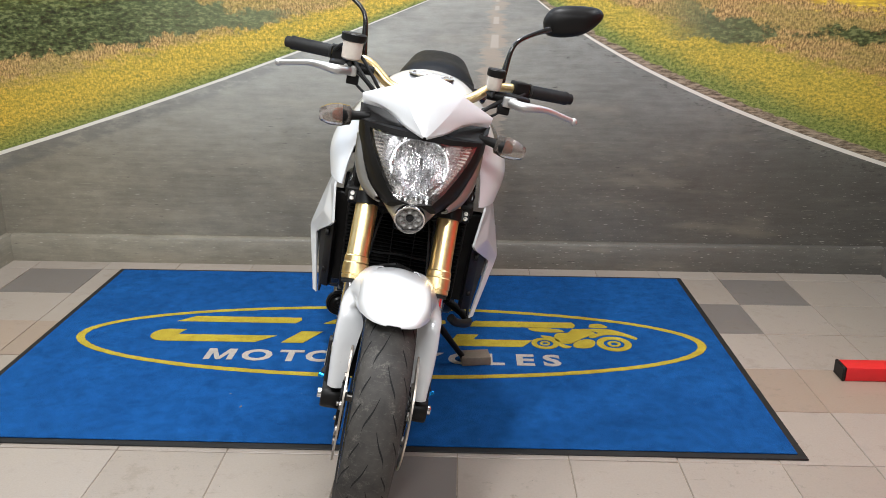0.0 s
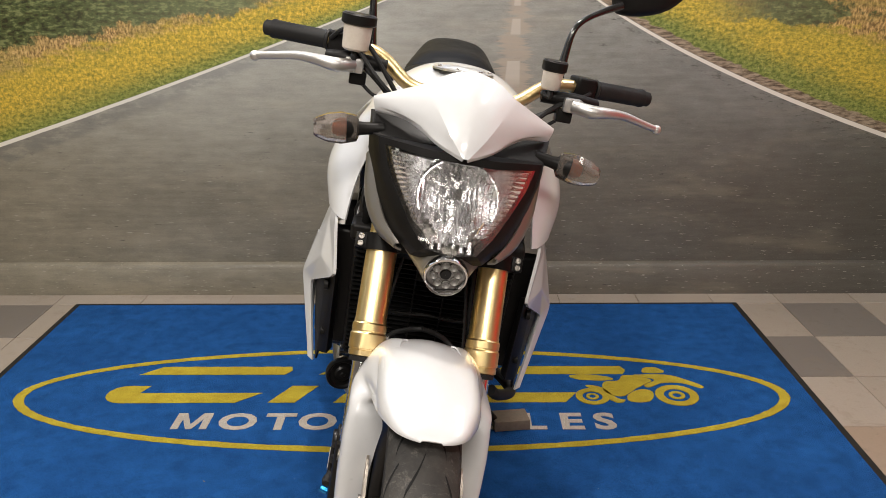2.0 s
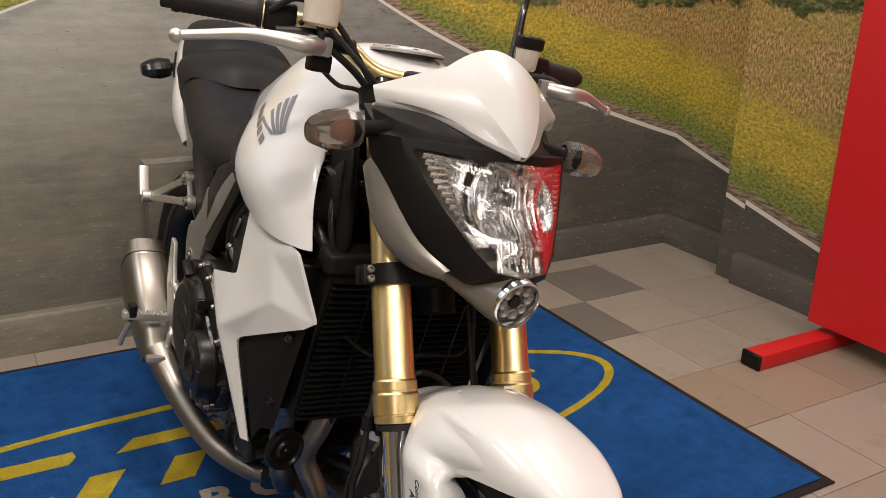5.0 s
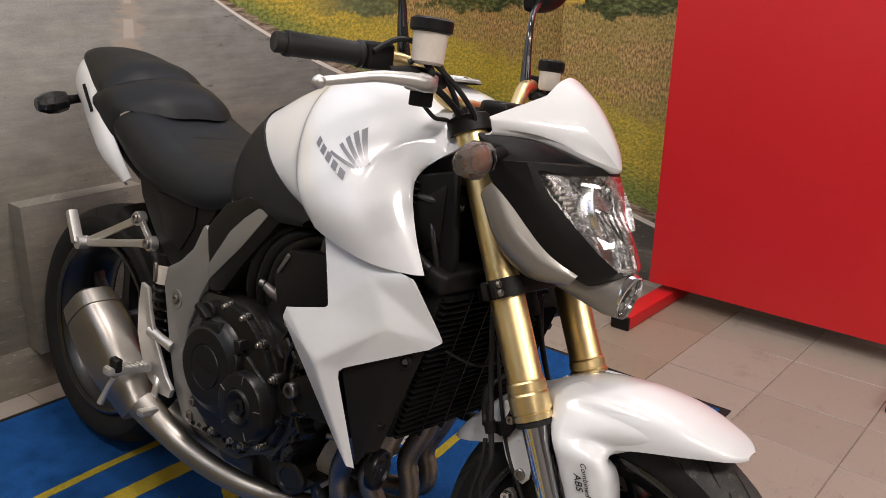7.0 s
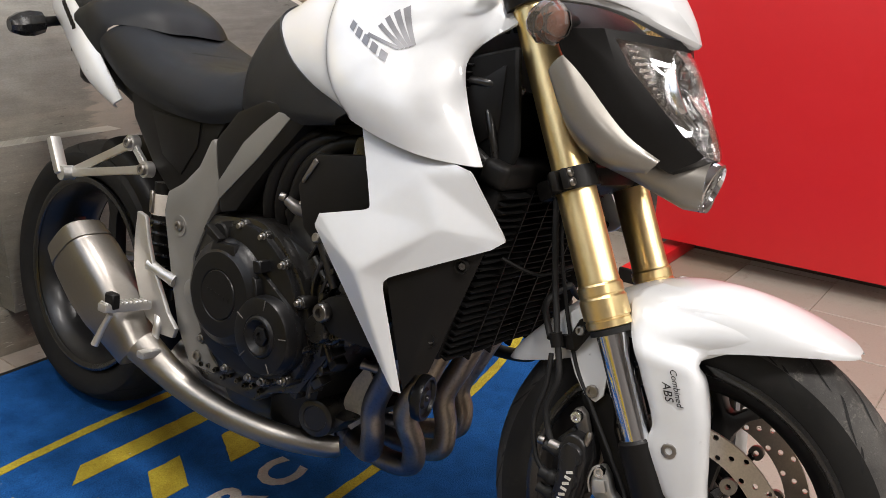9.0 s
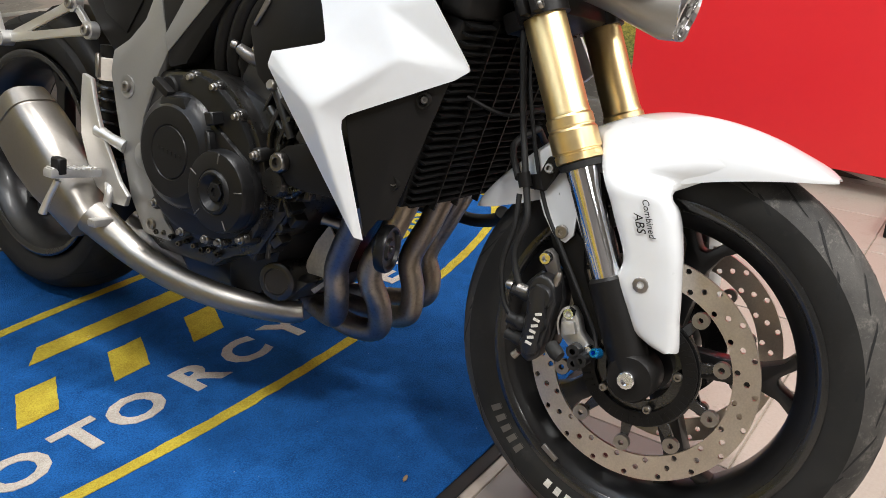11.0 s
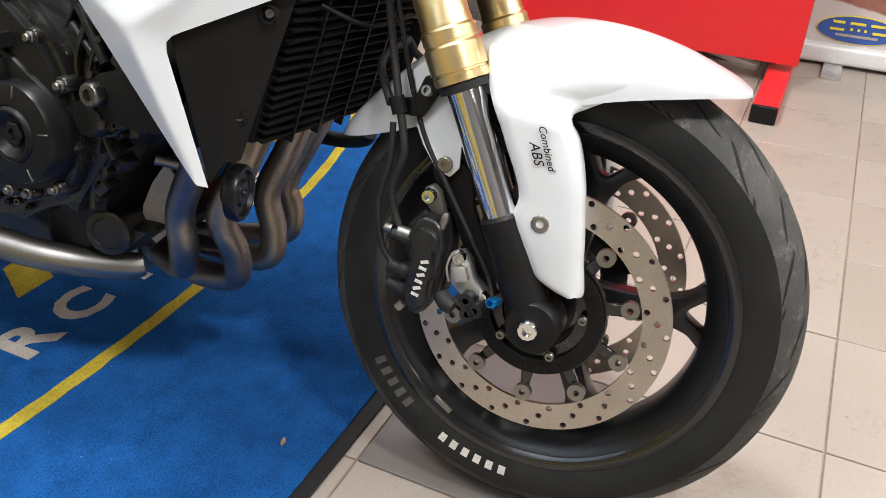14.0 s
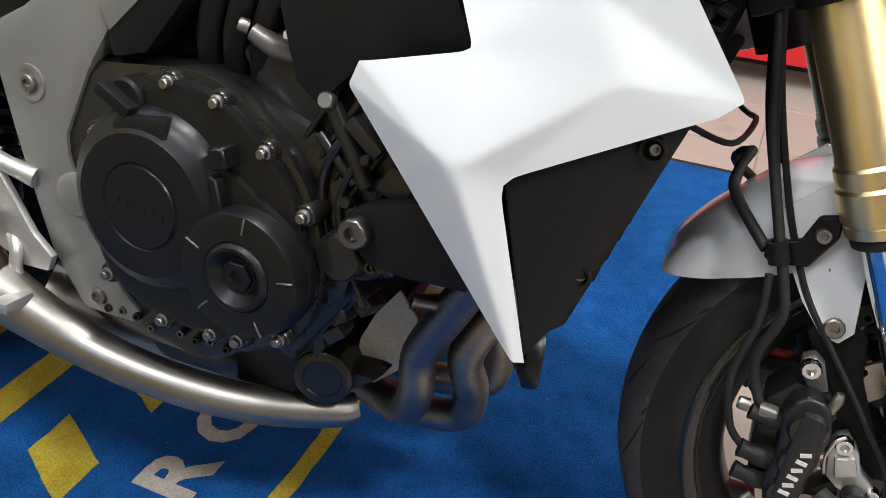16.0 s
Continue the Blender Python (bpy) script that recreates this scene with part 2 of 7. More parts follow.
def mural_material():
    """A photograph of a country road printed on the wall: u along the wall, v up, in metres."""
    n = Nodes("road_mural")
    uv = n.node("ShaderNodeUVMap", 0)
    uv.node.uv_map = "mural"
    xyz = n.node("ShaderNodeSeparateXYZ", 0, (uv,)).node
    u, v = xyz.outputs[0], xyz.outputs[1]
    wob = n.mul(n.sub(n.noise(9.0, 4.0, 0.6, uv), 0.5), 0.035)
    # the road's two edges meet far off, at the top of the picture
    hu, hv = 0.19, 1.33
    dv = n.math("MAXIMUM", n.sub(hv, v), 0.01)
    left = n.sub(hu - 0.02, n.add(n.mul(dv, 2.35), n.mul(n.mul(dv, dv), 0.56)))
    right = n.add(hu + 0.0, n.add(n.mul(dv, 0.98), n.mul(n.mul(dv, dv), 1.42)))
    dl, dr = n.sub(u, left), n.sub(right, u)
    road = n.mul(n.step(dl, -0.005, 0.005), n.step(dr, -0.005, 0.005))
    # asphalt
    fine = n.noise(150.0, 6.0, 0.8, n.scaled(uv, 1.0, 2.2, 1.0))
    broad = n.noise(2.2, 4.0, 0.6, n.scaled(uv, 1.0, 2.0, 1.0))
    streak = n.noise(9.0, 6.0, 0.7, n.scaled(uv, 0.5, 6.0, 1.0))
    tone = n.add(n.mul(fine, 0.55), n.add(n.mul(broad, 0.35), n.mul(streak, 0.35)))
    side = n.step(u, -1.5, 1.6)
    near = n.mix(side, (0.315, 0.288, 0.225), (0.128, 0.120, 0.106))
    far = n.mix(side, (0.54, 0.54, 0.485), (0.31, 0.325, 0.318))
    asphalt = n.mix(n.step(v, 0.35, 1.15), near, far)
    asphalt = n.mix(n.ramp(tone, 0.45, 0.80, 0.0, 0.9), asphalt, n.mix(0.62, asphalt, (0.03, 0.028, 0.025)))
    mottle = n.noise(16.0, 5.0, 0.65, n.scaled(uv, 0.7, 1.6, 1.0))
    asphalt = n.mix(n.ramp(mottle, 0.38, 0.66, 0.0, 0.42), asphalt, n.mix(0.55, asphalt, (0.05, 0.042, 0.034)))
    worn = n.step(n.noise(3.4, 5.0, 0.6, n.scaled(uv, 0.5, 2.2, 1.0)), 0.50, 0.68)
    asphalt = n.mix(n.mul(worn, 0.30), asphalt, n.mix(0.5, asphalt, (0.46, 0.40, 0.30)))
    scratch = n.mul(n.step(n.noise(30.0, 2.0, 0.5, n.scaled(uv, 0.22, 6.0, 1.0)), 0.72, 0.75), n.step(n.noise(4.0, 2.0, 0.5, uv), 0.50, 0.60))
    asphalt = n.mix(n.mul(scratch, 0.45), asphalt, (0.52, 0.47, 0.40))
    chips = n.mul(n.step(n.noise(60.0, 2.0, 0.5, n.scaled(uv, 0.5, 3.0, 1.0)), 0.66, 0.71), n.step(v, 0.95, 0.15))
    asphalt = n.mix(n.mul(chips, 0.5), asphalt, (0.5, 0.48, 0.42))
    cracks = n.mul(n.step(n.noise(26.0, 5.0, 0.7, n.scaled(uv, 0.6, 3.0, 1.0)), 0.62, 0.68), n.step(n.noise(3.0, 2.0, 0.5, uv), 0.5, 0.6))
    asphalt = n.mix(n.mul(cracks, 0.7), asphalt, (0.035, 0.032, 0.03))
    # worn pale strip with dashes down the middle
    mid = n.add(hu - 0.025, n.mul(dv, -0.05))
    cu = n.math("ABSOLUTE", n.add(n.sub(u, mid), n.mul(n.sub(n.noise(26.0, 3.0, 0.6, n.scaled(uv, 0.10, 2.6, 1.0)), 0.5), 0.17)))
    strip = n.mul(n.step(n.sub(n.add(0.012, n.mul(dv, 0.085)), cu), -0.012, 0.012), n.ramp(n.step(v, 0.30, 0.95), 0.0, 1.0, 0.12, 1.0))
    asphalt = n.mix(n.mul(strip, n.ramp(streak, 0.3, 0.6, 0.45, 0.95)), asphalt, (0.40, 0.34, 0.28))
    phase = n.math("FRACT", n.math("DIVIDE", 0.9, n.add(dv, 0.03)))
    dash = n.mul(n.mul(n.step(phase, 0.5, 0.56), n.step(n.sub(n.mul(dv, 0.055), n.math("ABSOLUTE", n.sub(u, mid))), -0.004, 0.004)), n.step(v, 0.80, 0.86))
    asphalt = n.mix(n.mul(dash, 0.45), asphalt, (0.60, 0.57, 0.52))
    # dark track inside the left line, cracked strip inside the right one
    track = n.mul(n.step(n.sub(n.mul(dv, 0.36), dl), -0.02, 0.05), n.step(n.add(mottle, 0.15), 0.45, 0.7))
    asphalt = n.mix(n.mul(track, 0.40), asphalt, (0.10, 0.105, 0.115))
    crazed = n.mul(n.step(n.sub(n.mul(dv, 0.30), dr), 0.0, 0.04), n.step(n.noise(34.0, 4.0, 0.7, n.scaled(uv, 0.8, 2.4, 1.0)), 0.54, 0.62))
    asphalt = n.mix(n.mul(crazed, 0.5), asphalt, (0.04, 0.036, 0.032))
    # painted edge lines
    wide = n.add(0.004, n.mul(dv, 0.070))
    line_l = n.mul(n.step(n.sub(dl, n.mul(wob, 0.3)), 0.0, 0.006), n.step(n.sub(wide, n.sub(dl, n.mul(wob, 0.4))), 0.0, 0.006))
    line_r = n.mul(n.step(dr, 0.0, 0.006), n.step(n.sub(n.mul(wide, 1.05), n.add(dr, n.mul(wob, 0.2))), 0.0, 0.006))
    asphalt = n.mix(n.math("MAXIMUM", line_l, line_r, clamp=True), asphalt, (0.72, 0.69, 0.63))
    # bands beside the road, by how far off they lie: green edge, gold, dry stalks, bushes, far field
    blade = n.noise(62.0, 5.0, 0.7, n.scaled(uv, 1.0, 1.5, 1.0))
    stalk = n.noise(85.0, 4.0, 0.65, n.scaled(uv, 1.5, 0.7, 1.0))
    clump = n.noise(22.0, 4.0, 0.65, n.scaled(uv, 0.8, 1.5, 1.0))
    patch = n.noise(4.0, 3.0, 0.6, n.scaled(uv, 0.6, 2.4, 1.0))
    away_l, away_r = n.math("MULTIPLY", dl, -1.0), n.math("MULTIPLY", dr, -1.0)
    away = n.math("MAXIMUM", away_l, away_r)
    ratio = n.math("DIVIDE", away, n.add(dv, 0.03))
    q = n.mul(ratio, n.add(0.72, n.add(n.mul(n.sub(clump, 0.5), 1.1), n.add(n.mul(patch, 0.55), n.mul(n.sub(blade, 0.5), 0.7)))))
    on_right = n.step(u, 0.18, 0.2)
    green = n.mix(n.step(blade, 0.36, 0.62), (0.09, 0.125, 0.028), (0.27, 0.31, 0.085))
    gold = n.mix(n.step(n.add(n.mul(blade, 0.62), n.mul(stalk, 0.38)), 0.36, 0.64), (0.22, 0.20, 0.04), (0.76, 0.51, 0.07))
    gold = n.mix(n.mul(on_right, 0.55), gold, n.mix(n.step(blade, 0.34, 0.66), (0.22, 0.21, 0.045), (0.66, 0.51, 0.085)))
    dry = n.mix(n.step(stalk, 0.36, 0.64), (0.16, 0.10, 0.04), (0.64, 0.42, 0.18))
    dry = n.mix(n.mul(n.step(patch, 0.42, 0.6), 0.5), dry, n.mix(n.step(blade, 0.38, 0.6), (0.10, 0.11, 0.03), (0.45, 0.36, 0.10)))
    field = n.mix(n.step(n.noise(30.0, 3.0, 0.6, n.scaled(uv, 0.5, 3.2, 1.0)), 0.40, 0.62), (0.50, 0.34, 0.05), (0.86, 0.64, 0.07))
    first = n.add(0.24, n.mul(on_right, 0.28))
    second = n.add(1.55, n.mul(on_right, 0.35))
    grass = n.mix(n.step(n.sub(q, first), -0.28, 0.42), green, gold)
    grass = n.mix(n.mul(n.step(n.noise(7.0, 5.0, 0.7, n.scaled(uv, 0.7, 2.6, 1.0)), 0.50, 0.68), 0.55), grass, n.mix(0.7, grass, (0.17, 0.20, 0.05)))
    grass = n.mix(n.step(n.sub(q, second), -0.35, 0.45), grass, dry)
    grass = n.mix(n.mul(n.step(q, 6.5, 8.5), n.step(v, 1.06, 1.11)), grass, field)
    pale = n.mul(n.step(n.add(stalk, n.mul(blade, 0.4)), 0.78, 0.90), 0.45)
    grass = n.mix(pale, grass, n.mix(0.5, grass, (0.85, 0.70, 0.38)))
    # leafy bushes on both sides
    lumps = n.add(n.mul(n.sub(n.noise(6.0, 4.0, 0.6, uv), 0.5), 0.22), n.mul(n.sub(n.noise(34.0, 4.0, 0.7, uv), 0.5), 0.10))
    low_l = n.sub(v, n.add(0.915, n.mul(n.math("MAXIMUM", n.add(u, 2.04), 0.0), 0.155)))
    top_l = n.sub(n.add(1.165, n.mul(n.math("MAXIMUM", n.sub(-1.12, u), 0.0), 1.3)), v)
    bl = n.mul(n.step(n.add(n.math("MINIMUM", low_l, top_l), lumps), -0.004, 0.02), n.step(u, -0.60, -0.85))
    hump = n.math("MULTIPLY", n.math("MAXIMUM", n.sub(1.28, u), 0.0), 0.18)
    br = n.mul(n.step(n.add(n.sub(n.add(0.030, hump), n.math("ABSOLUTE", n.sub(v, n.add(1.075, hump)))), lumps), -0.004, 0.02), n.step(u, 0.78, 1.10))
    bush = n.math("MAXIMUM", bl, br, clamp=True)
    leaf_at = n.scaled(uv, 0.75, 1.55, 1.0)
    leaf = n.add(n.mul(n.noise(48.0, 3.0, 0.6, leaf_at), 0.70), n.mul(n.noise(13.0, 3.0, 0.6, leaf_at), 0.30))
    leaves = n.mix(n.step(leaf, 0.40, 0.50), (0.009, 0.014, 0.007), (0.050, 0.074, 0.028))
    leaves = n.mix(n.step(leaf, 0.51, 0.60), leaves, (0.17, 0.20, 0.085))
    haze = n.mul(n.step(n.math("ABSOLUTE", u), 1.7, 0.8), 0.35)
    leaves = n.mix(haze, leaves, (0.30, 0.33, 0.19))
    grass = n.mix(n.mul(bush, 0.95), grass, leaves)
    # bare verge between the right line and the grass
    verge = n.step(n.sub(n.add(0.014, n.mul(dv, 0.15)), n.add(n.mul(dr, -1.0), n.mul(n.sub(clump, 0.5), 0.10))), 0.0, 0.015)
    verge = n.mul(verge, n.step(u, 0.2, 0.4))
    soil = n.mix(n.step(n.noise(40.0, 5.0, 0.7, n.scaled(uv, 0.5, 2.4, 1.0)), 0.35, 0.65), (0.09, 0.065, 0.045), (0.40, 0.32, 0.24))
    grass = n.mix(verge, grass, soil)
    # a pale sheen painted into the asphalt's colour, strongest left of centre
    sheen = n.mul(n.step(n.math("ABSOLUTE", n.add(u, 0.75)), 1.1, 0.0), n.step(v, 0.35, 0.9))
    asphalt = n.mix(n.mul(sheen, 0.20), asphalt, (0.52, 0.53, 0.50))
    picture = n.mix(road, grass, asphalt)
    sky = n.mix(n.noise(2.0, 5.0, 0.5, uv), (0.35, 0.55, 0.85), (0.85, 0.88, 0.92))
    picture = n.mix(n.step(v, 1.5, 1.56), picture, sky)
    return n.set(base=picture, rough=n.ramp(fine, 0.3, 0.7, 0.33, 0.46), spec=0.4, normal=n.bump(n.noise(35.0, 4.0, 0.6, uv), 0.06, 0.002))


M_MURAL = mural_material()


def papered(name, corners, u0, u1, thick, label, v0=0.0, v1=ROOM_H, drop=0.0):
    """A wall with thickness behind it; its face carries the mural from u0 to u1."""
    a, b = Vector((*corners[0], 0)), Vector((*corners[1], 0))
    d = (b - a).normalized()
    back = Vector((-d.y, d.x, 0)) * thick
    bm = bmesh.new()
    uvl = bm.loops.layers.uv.new("mural")
    q = [bm.verts.new(p + Vector((0, 0, h))) for p in (a, b, b + back, a + back) for h in (v0, v1)]
    faces = [(0, 2, 3, 1), (2, 4, 5, 3), (4, 6, 7, 5), (6, 0, 1, 7), (1, 3, 5, 7), (0, 6, 4, 2)]
    us = {0: u0, 1: u0, 2: u1, 3: u1, 4: u1 + thick, 5: u1 + thick, 6: u0 - thick, 7: u0 - thick}
    for ids in faces:
        f = bm.faces.new([q[i] for i in ids])
        for loop, i in zip(f.loops, ids):
            loop[uvl].uv = (us[i], q[i].co.z - drop)
    return structure(name, bm, M_MURAL, label)


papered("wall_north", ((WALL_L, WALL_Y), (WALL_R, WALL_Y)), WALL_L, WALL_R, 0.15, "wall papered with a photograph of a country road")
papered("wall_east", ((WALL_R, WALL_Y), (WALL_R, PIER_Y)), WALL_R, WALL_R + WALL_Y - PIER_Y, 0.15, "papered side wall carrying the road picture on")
papered("wall_pier", ((WALL_R, PIER_Y), (PIER_R, PIER_Y)), 2.5, 2.5 + abs(PIER_R - WALL_R), -0.1, "papered return of the projecting pier")
papered("wall_pier_face", ((PIER_R, PIER_Y), (PIER_R, 1.54)), 2.62, 2.62 + PIER_Y - 1.54, 0.12, "projecting pier papered with grass and road edge", drop=0.02)
papered("wall_west", ((WALL_L, 1.8), (WALL_L, WALL_Y)), WALL_L - 1.7, WALL_L, 0.15, "papered side wall carrying the road picture on")


def skirting(name, corners, u0, u1, height=0.125, out=0.03):
    a, b = Vector((*corners[0], 0)), Vector((*corners[1], 0))
    d = (b - a).normalized()
    front = Vector((d.y, -d.x, 0)) * out
    bm = bmesh.new()
    uvl = bm.loops.layers.uv.new("mural")
    prof = [(0.0, 0.0), (1.0, 0.0), (1.0, height - 0.012), (0.7, height), (0.0, height + 0.004)]
    rings = [[p + front * o + Vector((0, 0, h)) for o, h in prof] for p in (a, b)]
    vs = [[bm.verts.new(p) for p in r] for r in rings]
    for i in range(len(prof)):
        j = (i + 1) % len(prof)
        f = bm.faces.new((vs[0][i], vs[0][j], vs[1][j], vs[1][i]))
        for loop, (uu, k) in zip(f.loops, ((u0, i), (u0, j), (u1, j), (u1, i))):
            loop[uvl].uv = (uu, prof[k][1])
    bm.faces.new(vs[0]), bm.faces.new(list(reversed(vs[1])))
    return structure(name, bm, M_MURAL, "papered-over skirting ledge along the wall")


skirting("baseboard_north", ((WALL_L + 0.03, WALL_Y), (WALL_R - 0.03, WALL_Y)), WALL_L, WALL_R)
skirting("baseboard_east", ((WALL_R, WALL_Y), (WALL_R, PIER_Y + 0.002)), WALL_R, WALL_R + 0.5)
skirting("baseboard_west", ((WALL_L, 1.8), (WALL_L, WALL_Y)), WALL_L - 1.7, WALL_L)
skirting("baseboard_pier", ((PIER_R, PIER_Y), (PIER_R, 1.54)), 2.6, 4.0)
# boxed-in pipe, papered over, behind the rear wheel
papered("trim", ((-0.27, WALL_Y - 0.075), (0.10, WALL_Y - 0.075)), -0.27, 0.10, 0.073, "low papered boxing against the wall", 0.13, 0.575)

# unseen walls and ceiling, added to close the room and hold down fill
structure("wall_south", box((ROOM_W, ROOM_S - 0.15, 0), (ROOM_E, ROOM_S, ROOM_H)), M_WALL, "plain grey wall added out of view")
structure("wall_far_west", box((ROOM_W - 0.15, ROOM_S, 0), (ROOM_W, 1.65, ROOM_H)), M_WALL, "plain grey wall added out of view")
structure("wall_far_east", box((ROOM_E, ROOM_S, 0), (ROOM_E + 0.15, 3.64, ROOM_H)), M_WALL, "plain grey wall added out of view")
structure("wall_stub_west", box((ROOM_W, 1.65, 0), (WALL_L - 0.003, 1.8, ROOM_H)), M_WALL, "plain grey wall added out of view")
structure("wall_stub_east", box((WALL_R + 0.15, 3.49, 0), (ROOM_E, 3.64, ROOM_H)), M_WALL, "plain grey wall added out of view")
structure("ceiling", box((ROOM_W, ROOM_S, ROOM_H), (ROOM_E, 3.7, ROOM_H + 0.1)), M_CEIL, "plain grey ceiling added out of view")


def tile_material(name, light, dark):
    n = Nodes(name)
    c = n.coord(3)
    world_at = n.node("ShaderNodeNewGeometry", 0)
    blot = n.noise(2.3, 4.0, 0.6, world_at)
    fine = n.noise(160.0, 4.0, 0.7, world_at)
    scuff = n.step(n.noise(9.0, 6.0, 0.7, world_at), 0.56, 0.72)
    base = n.mix(n.random(), light, dark)
    base = n.mix(n.ramp(blot, 0.3, 0.7, 0.0, 0.35), base, n.mix(0.3, base, (0.25, 0.19, 0.14)))
    base = n.mix(n.mul(scuff, 0.16), base, (0.24, 0.20, 0.17))
    base = n.mix(n.ramp(fine, 0.35, 0.75, 0.0, 0.45), base, n.mix(0.5, base, (0.16, 0.14, 0.12)))
    scratch = n.mul(n.step(n.noise(14.0, 6.0, 0.75, n.scaled(world_at, 0.5, 2.4, 1.0)), 0.60, 0.66), n.step(n.noise(2.0, 2.0, 0.5, world_at), 0.48, 0.6))
    base = n.mix(n.mul(scratch, 0.5), base, (0.17, 0.135, 0.105))
    grime = n.step(n.noise(5.0, 7.0, 0.75, n.scaled(world_at, 1.0, 1.0, 1.0)), 0.56, 0.68)
    base = n.mix(n.mul(grime, 0.38), base, (0.19, 0.155, 0.12))
    specks = n.step(n.noise(55.0, 2.0, 0.5, world_at), 0.74, 0.78)
    base = n.mix(n.mul(specks, 0.55), base, (0.08, 0.07, 0.06))
    soot = n.mul(n.step(n.noise(26.0, 7.0, 0.8, world_at), 0.55, 0.66), n.step(n.noise(1.7, 3.0, 0.5, world_at), 0.47, 0.62))
    base = n.mix(n.mul(soot, 0.42), base, (0.10, 0.085, 0.07))
    return n.set(base=base, rough=n.ramp(n.add(n.mul(blot, 0.5), n.mul(scuff, 0.5)), 0.2, 0.8, 0.36, 0.6), normal=n.bump(fine, 0.12, 0.001))


M_TILE = tile_material("cream_floor_tile", (0.345, 0.30, 0.258), (0.305, 0.262, 0.222))
M_TILE_GREY = tile_material("grey_floor_tile", (0.165, 0.15, 0.14), (0.145, 0.13, 0.12))
M_TILE_TAN = tile_material("worn_tan_floor_tile", (0.32, 0.25, 0.195), (0.28, 0.215, 0.165))
M_GROUT = simple("tile_grout", (0.27, 0.22, 0.17), 0.85, 0.0, 0.0, 0.55, 16, 0.3, 0.0)

floor = structure("floor", box((ROOM_W, ROOM_S, -0.12), (ROOM_E, 3.7, -0.0035)), M_GROUT, "tiled showroom floor with grimy joints")


# ---------------------------------------------------------------- mat
MAT_W, MAT_E, MAT_S, MAT_N = -1.545, 1.015, 1.847, 3.358


def carpet_material(name, colour, dark):
    n = Nodes(name)
    at = n.node("ShaderNodeNewGeometry", 0)
    pile = n.noise(330.0, 4.0, 0.75, at)
    tuft = n.voronoi(330.0, at)
    broad = n.noise(5.0, 4.0, 0.6, at)
    worn = n.noise(22.0, 4.0, 0.65, at)
    base = n.mix(n.ramp(n.add(n.mul(pile, 0.72), n.mul(worn, 0.28)), 0.40, 0.58, 1.0, 0.0), colour, dark)
    base = n.mix(n.ramp(broad, 0.35, 0.65, 0.0, 0.36), base, dark)
    blotch = n.step(n.noise(13.0, 5.0, 0.65, at), 0.54, 0.64)
    base = n.mix(n.mul(blotch, 0.28), base, dark)
    lint = n.step(n.noise(130.0, 1.0, 0.4, at), 0.80, 0.83)
    base = n.mix(n.mul(lint, 0.4), base, (0.45, 0.5, 0.6))
    return n.set(base=base, rough=0.95, spec=0.08, normal=n.bump(n.add(n.mul(pile, 0.7), n.mul(tuft, 0.5)), 0.8, 0.004))


M_BLUE = carpet_material("blue_carpet_pile", (0.0150, 0.104, 0.338), (0.0055, 0.042, 0.150))
M_YELLOW = carpet_material("yellow_carpet_pile", (0.52, 0.42, 0.05), (0.30, 0.22, 0.025))
M_OFFWHITE = carpet_material("off_white_carpet_pile", (0.50, 0.46, 0.41), (0.33, 0.29, 0.25))

mat = empty("floor_mat", pose((MAT_W + MAT_E) / 2, (MAT_S + MAT_N) / 2, 0), "blue carpet mat with a yellow oval emblem, lying on the tiles", "mat")
MX, MY = (MAT_W + MAT_E) / 2, (MAT_S + MAT_N) / 2


def on_mat(x, y, z=0.0):
    return (x - MX, y - MY, z)


part("rubber_edge", box(on_mat(MAT_W, MAT_S, 0.0005), on_mat(MAT_E, MAT_N, 0.005), 0.002), M_RUBBER, mat, "black rubber backing edge")
part("carpet", box(on_mat(MAT_W + 0.024, MAT_S + 0.024, 0.005), on_mat(MAT_E - 0.024, MAT_N - 0.024, 0.0095), 0.002), M_BLUE, mat)
PILE = 0.0096


def flat_shape(points, z0=PILE, z1=PILE + 0.0012, ragged=0.0022):
    """A raised patch of pile with slightly ragged edges."""
    dense = []
    for i, p in enumerate(points):
        q = points[(i + 1) % len(points)]
        k = max(1, int(math.dist(p, q) / 0.012))
        for j in range(k):
            x, y = p[0] + (q[0] - p[0]) * j / k, p[1] + (q[1] - p[1]) * j / k
            w = noise.noise_vector((x * 60, y * 60, 3.1)) * ragged
            dense.append(on_mat(x + w.x, y + w.y))
    bm = bmesh.new()
    a = [bm.verts.new((x, y, z1)) for x, y, _ in dense]
    b = [bm.verts.new((x, y, z0)) for x, y, _ in dense]
    f = bm.faces.new(a)
    for i in range(len(a)):
        j = (i + 1) % len(a)
        bm.faces.new((a[i], b[i], b[j], a[j]))
    return bm


def oval_band(cx, cy, rx, ry, wx, wy, up=0.0):
    bm = bmesh.new()
    rings = []
    for k in range(240):
        a = 2 * math.pi * k / 240
        row = []
        for s, z in ((0, PILE), (0, PILE + 0.0012 + up), (1, PILE + 0.0012 + up), (1, PILE)):
            w = noise.noise_vector((math.cos(a) * 40, math.sin(a) * 40, s)) * min(0.003, 0.02 * rx)
            row.append(on_mat(cx + (rx - s * wx) * math.cos(a) + w.x, cy + (ry - s * wy) * math.sin(a) + w.y, z))
        rings.append(row)
    rings.append(rings[0])
    bm = skin(rings, True, False, bm)
    bmesh.ops.remove_doubles(bm, verts=bm.verts, dist=0.00001)
    return bm


part("oval_ring", oval_band(-0.242, 2.612, 1.17, 0.322, 0.032, 0.026), M_YELLOW, mat, "yellow oval band")


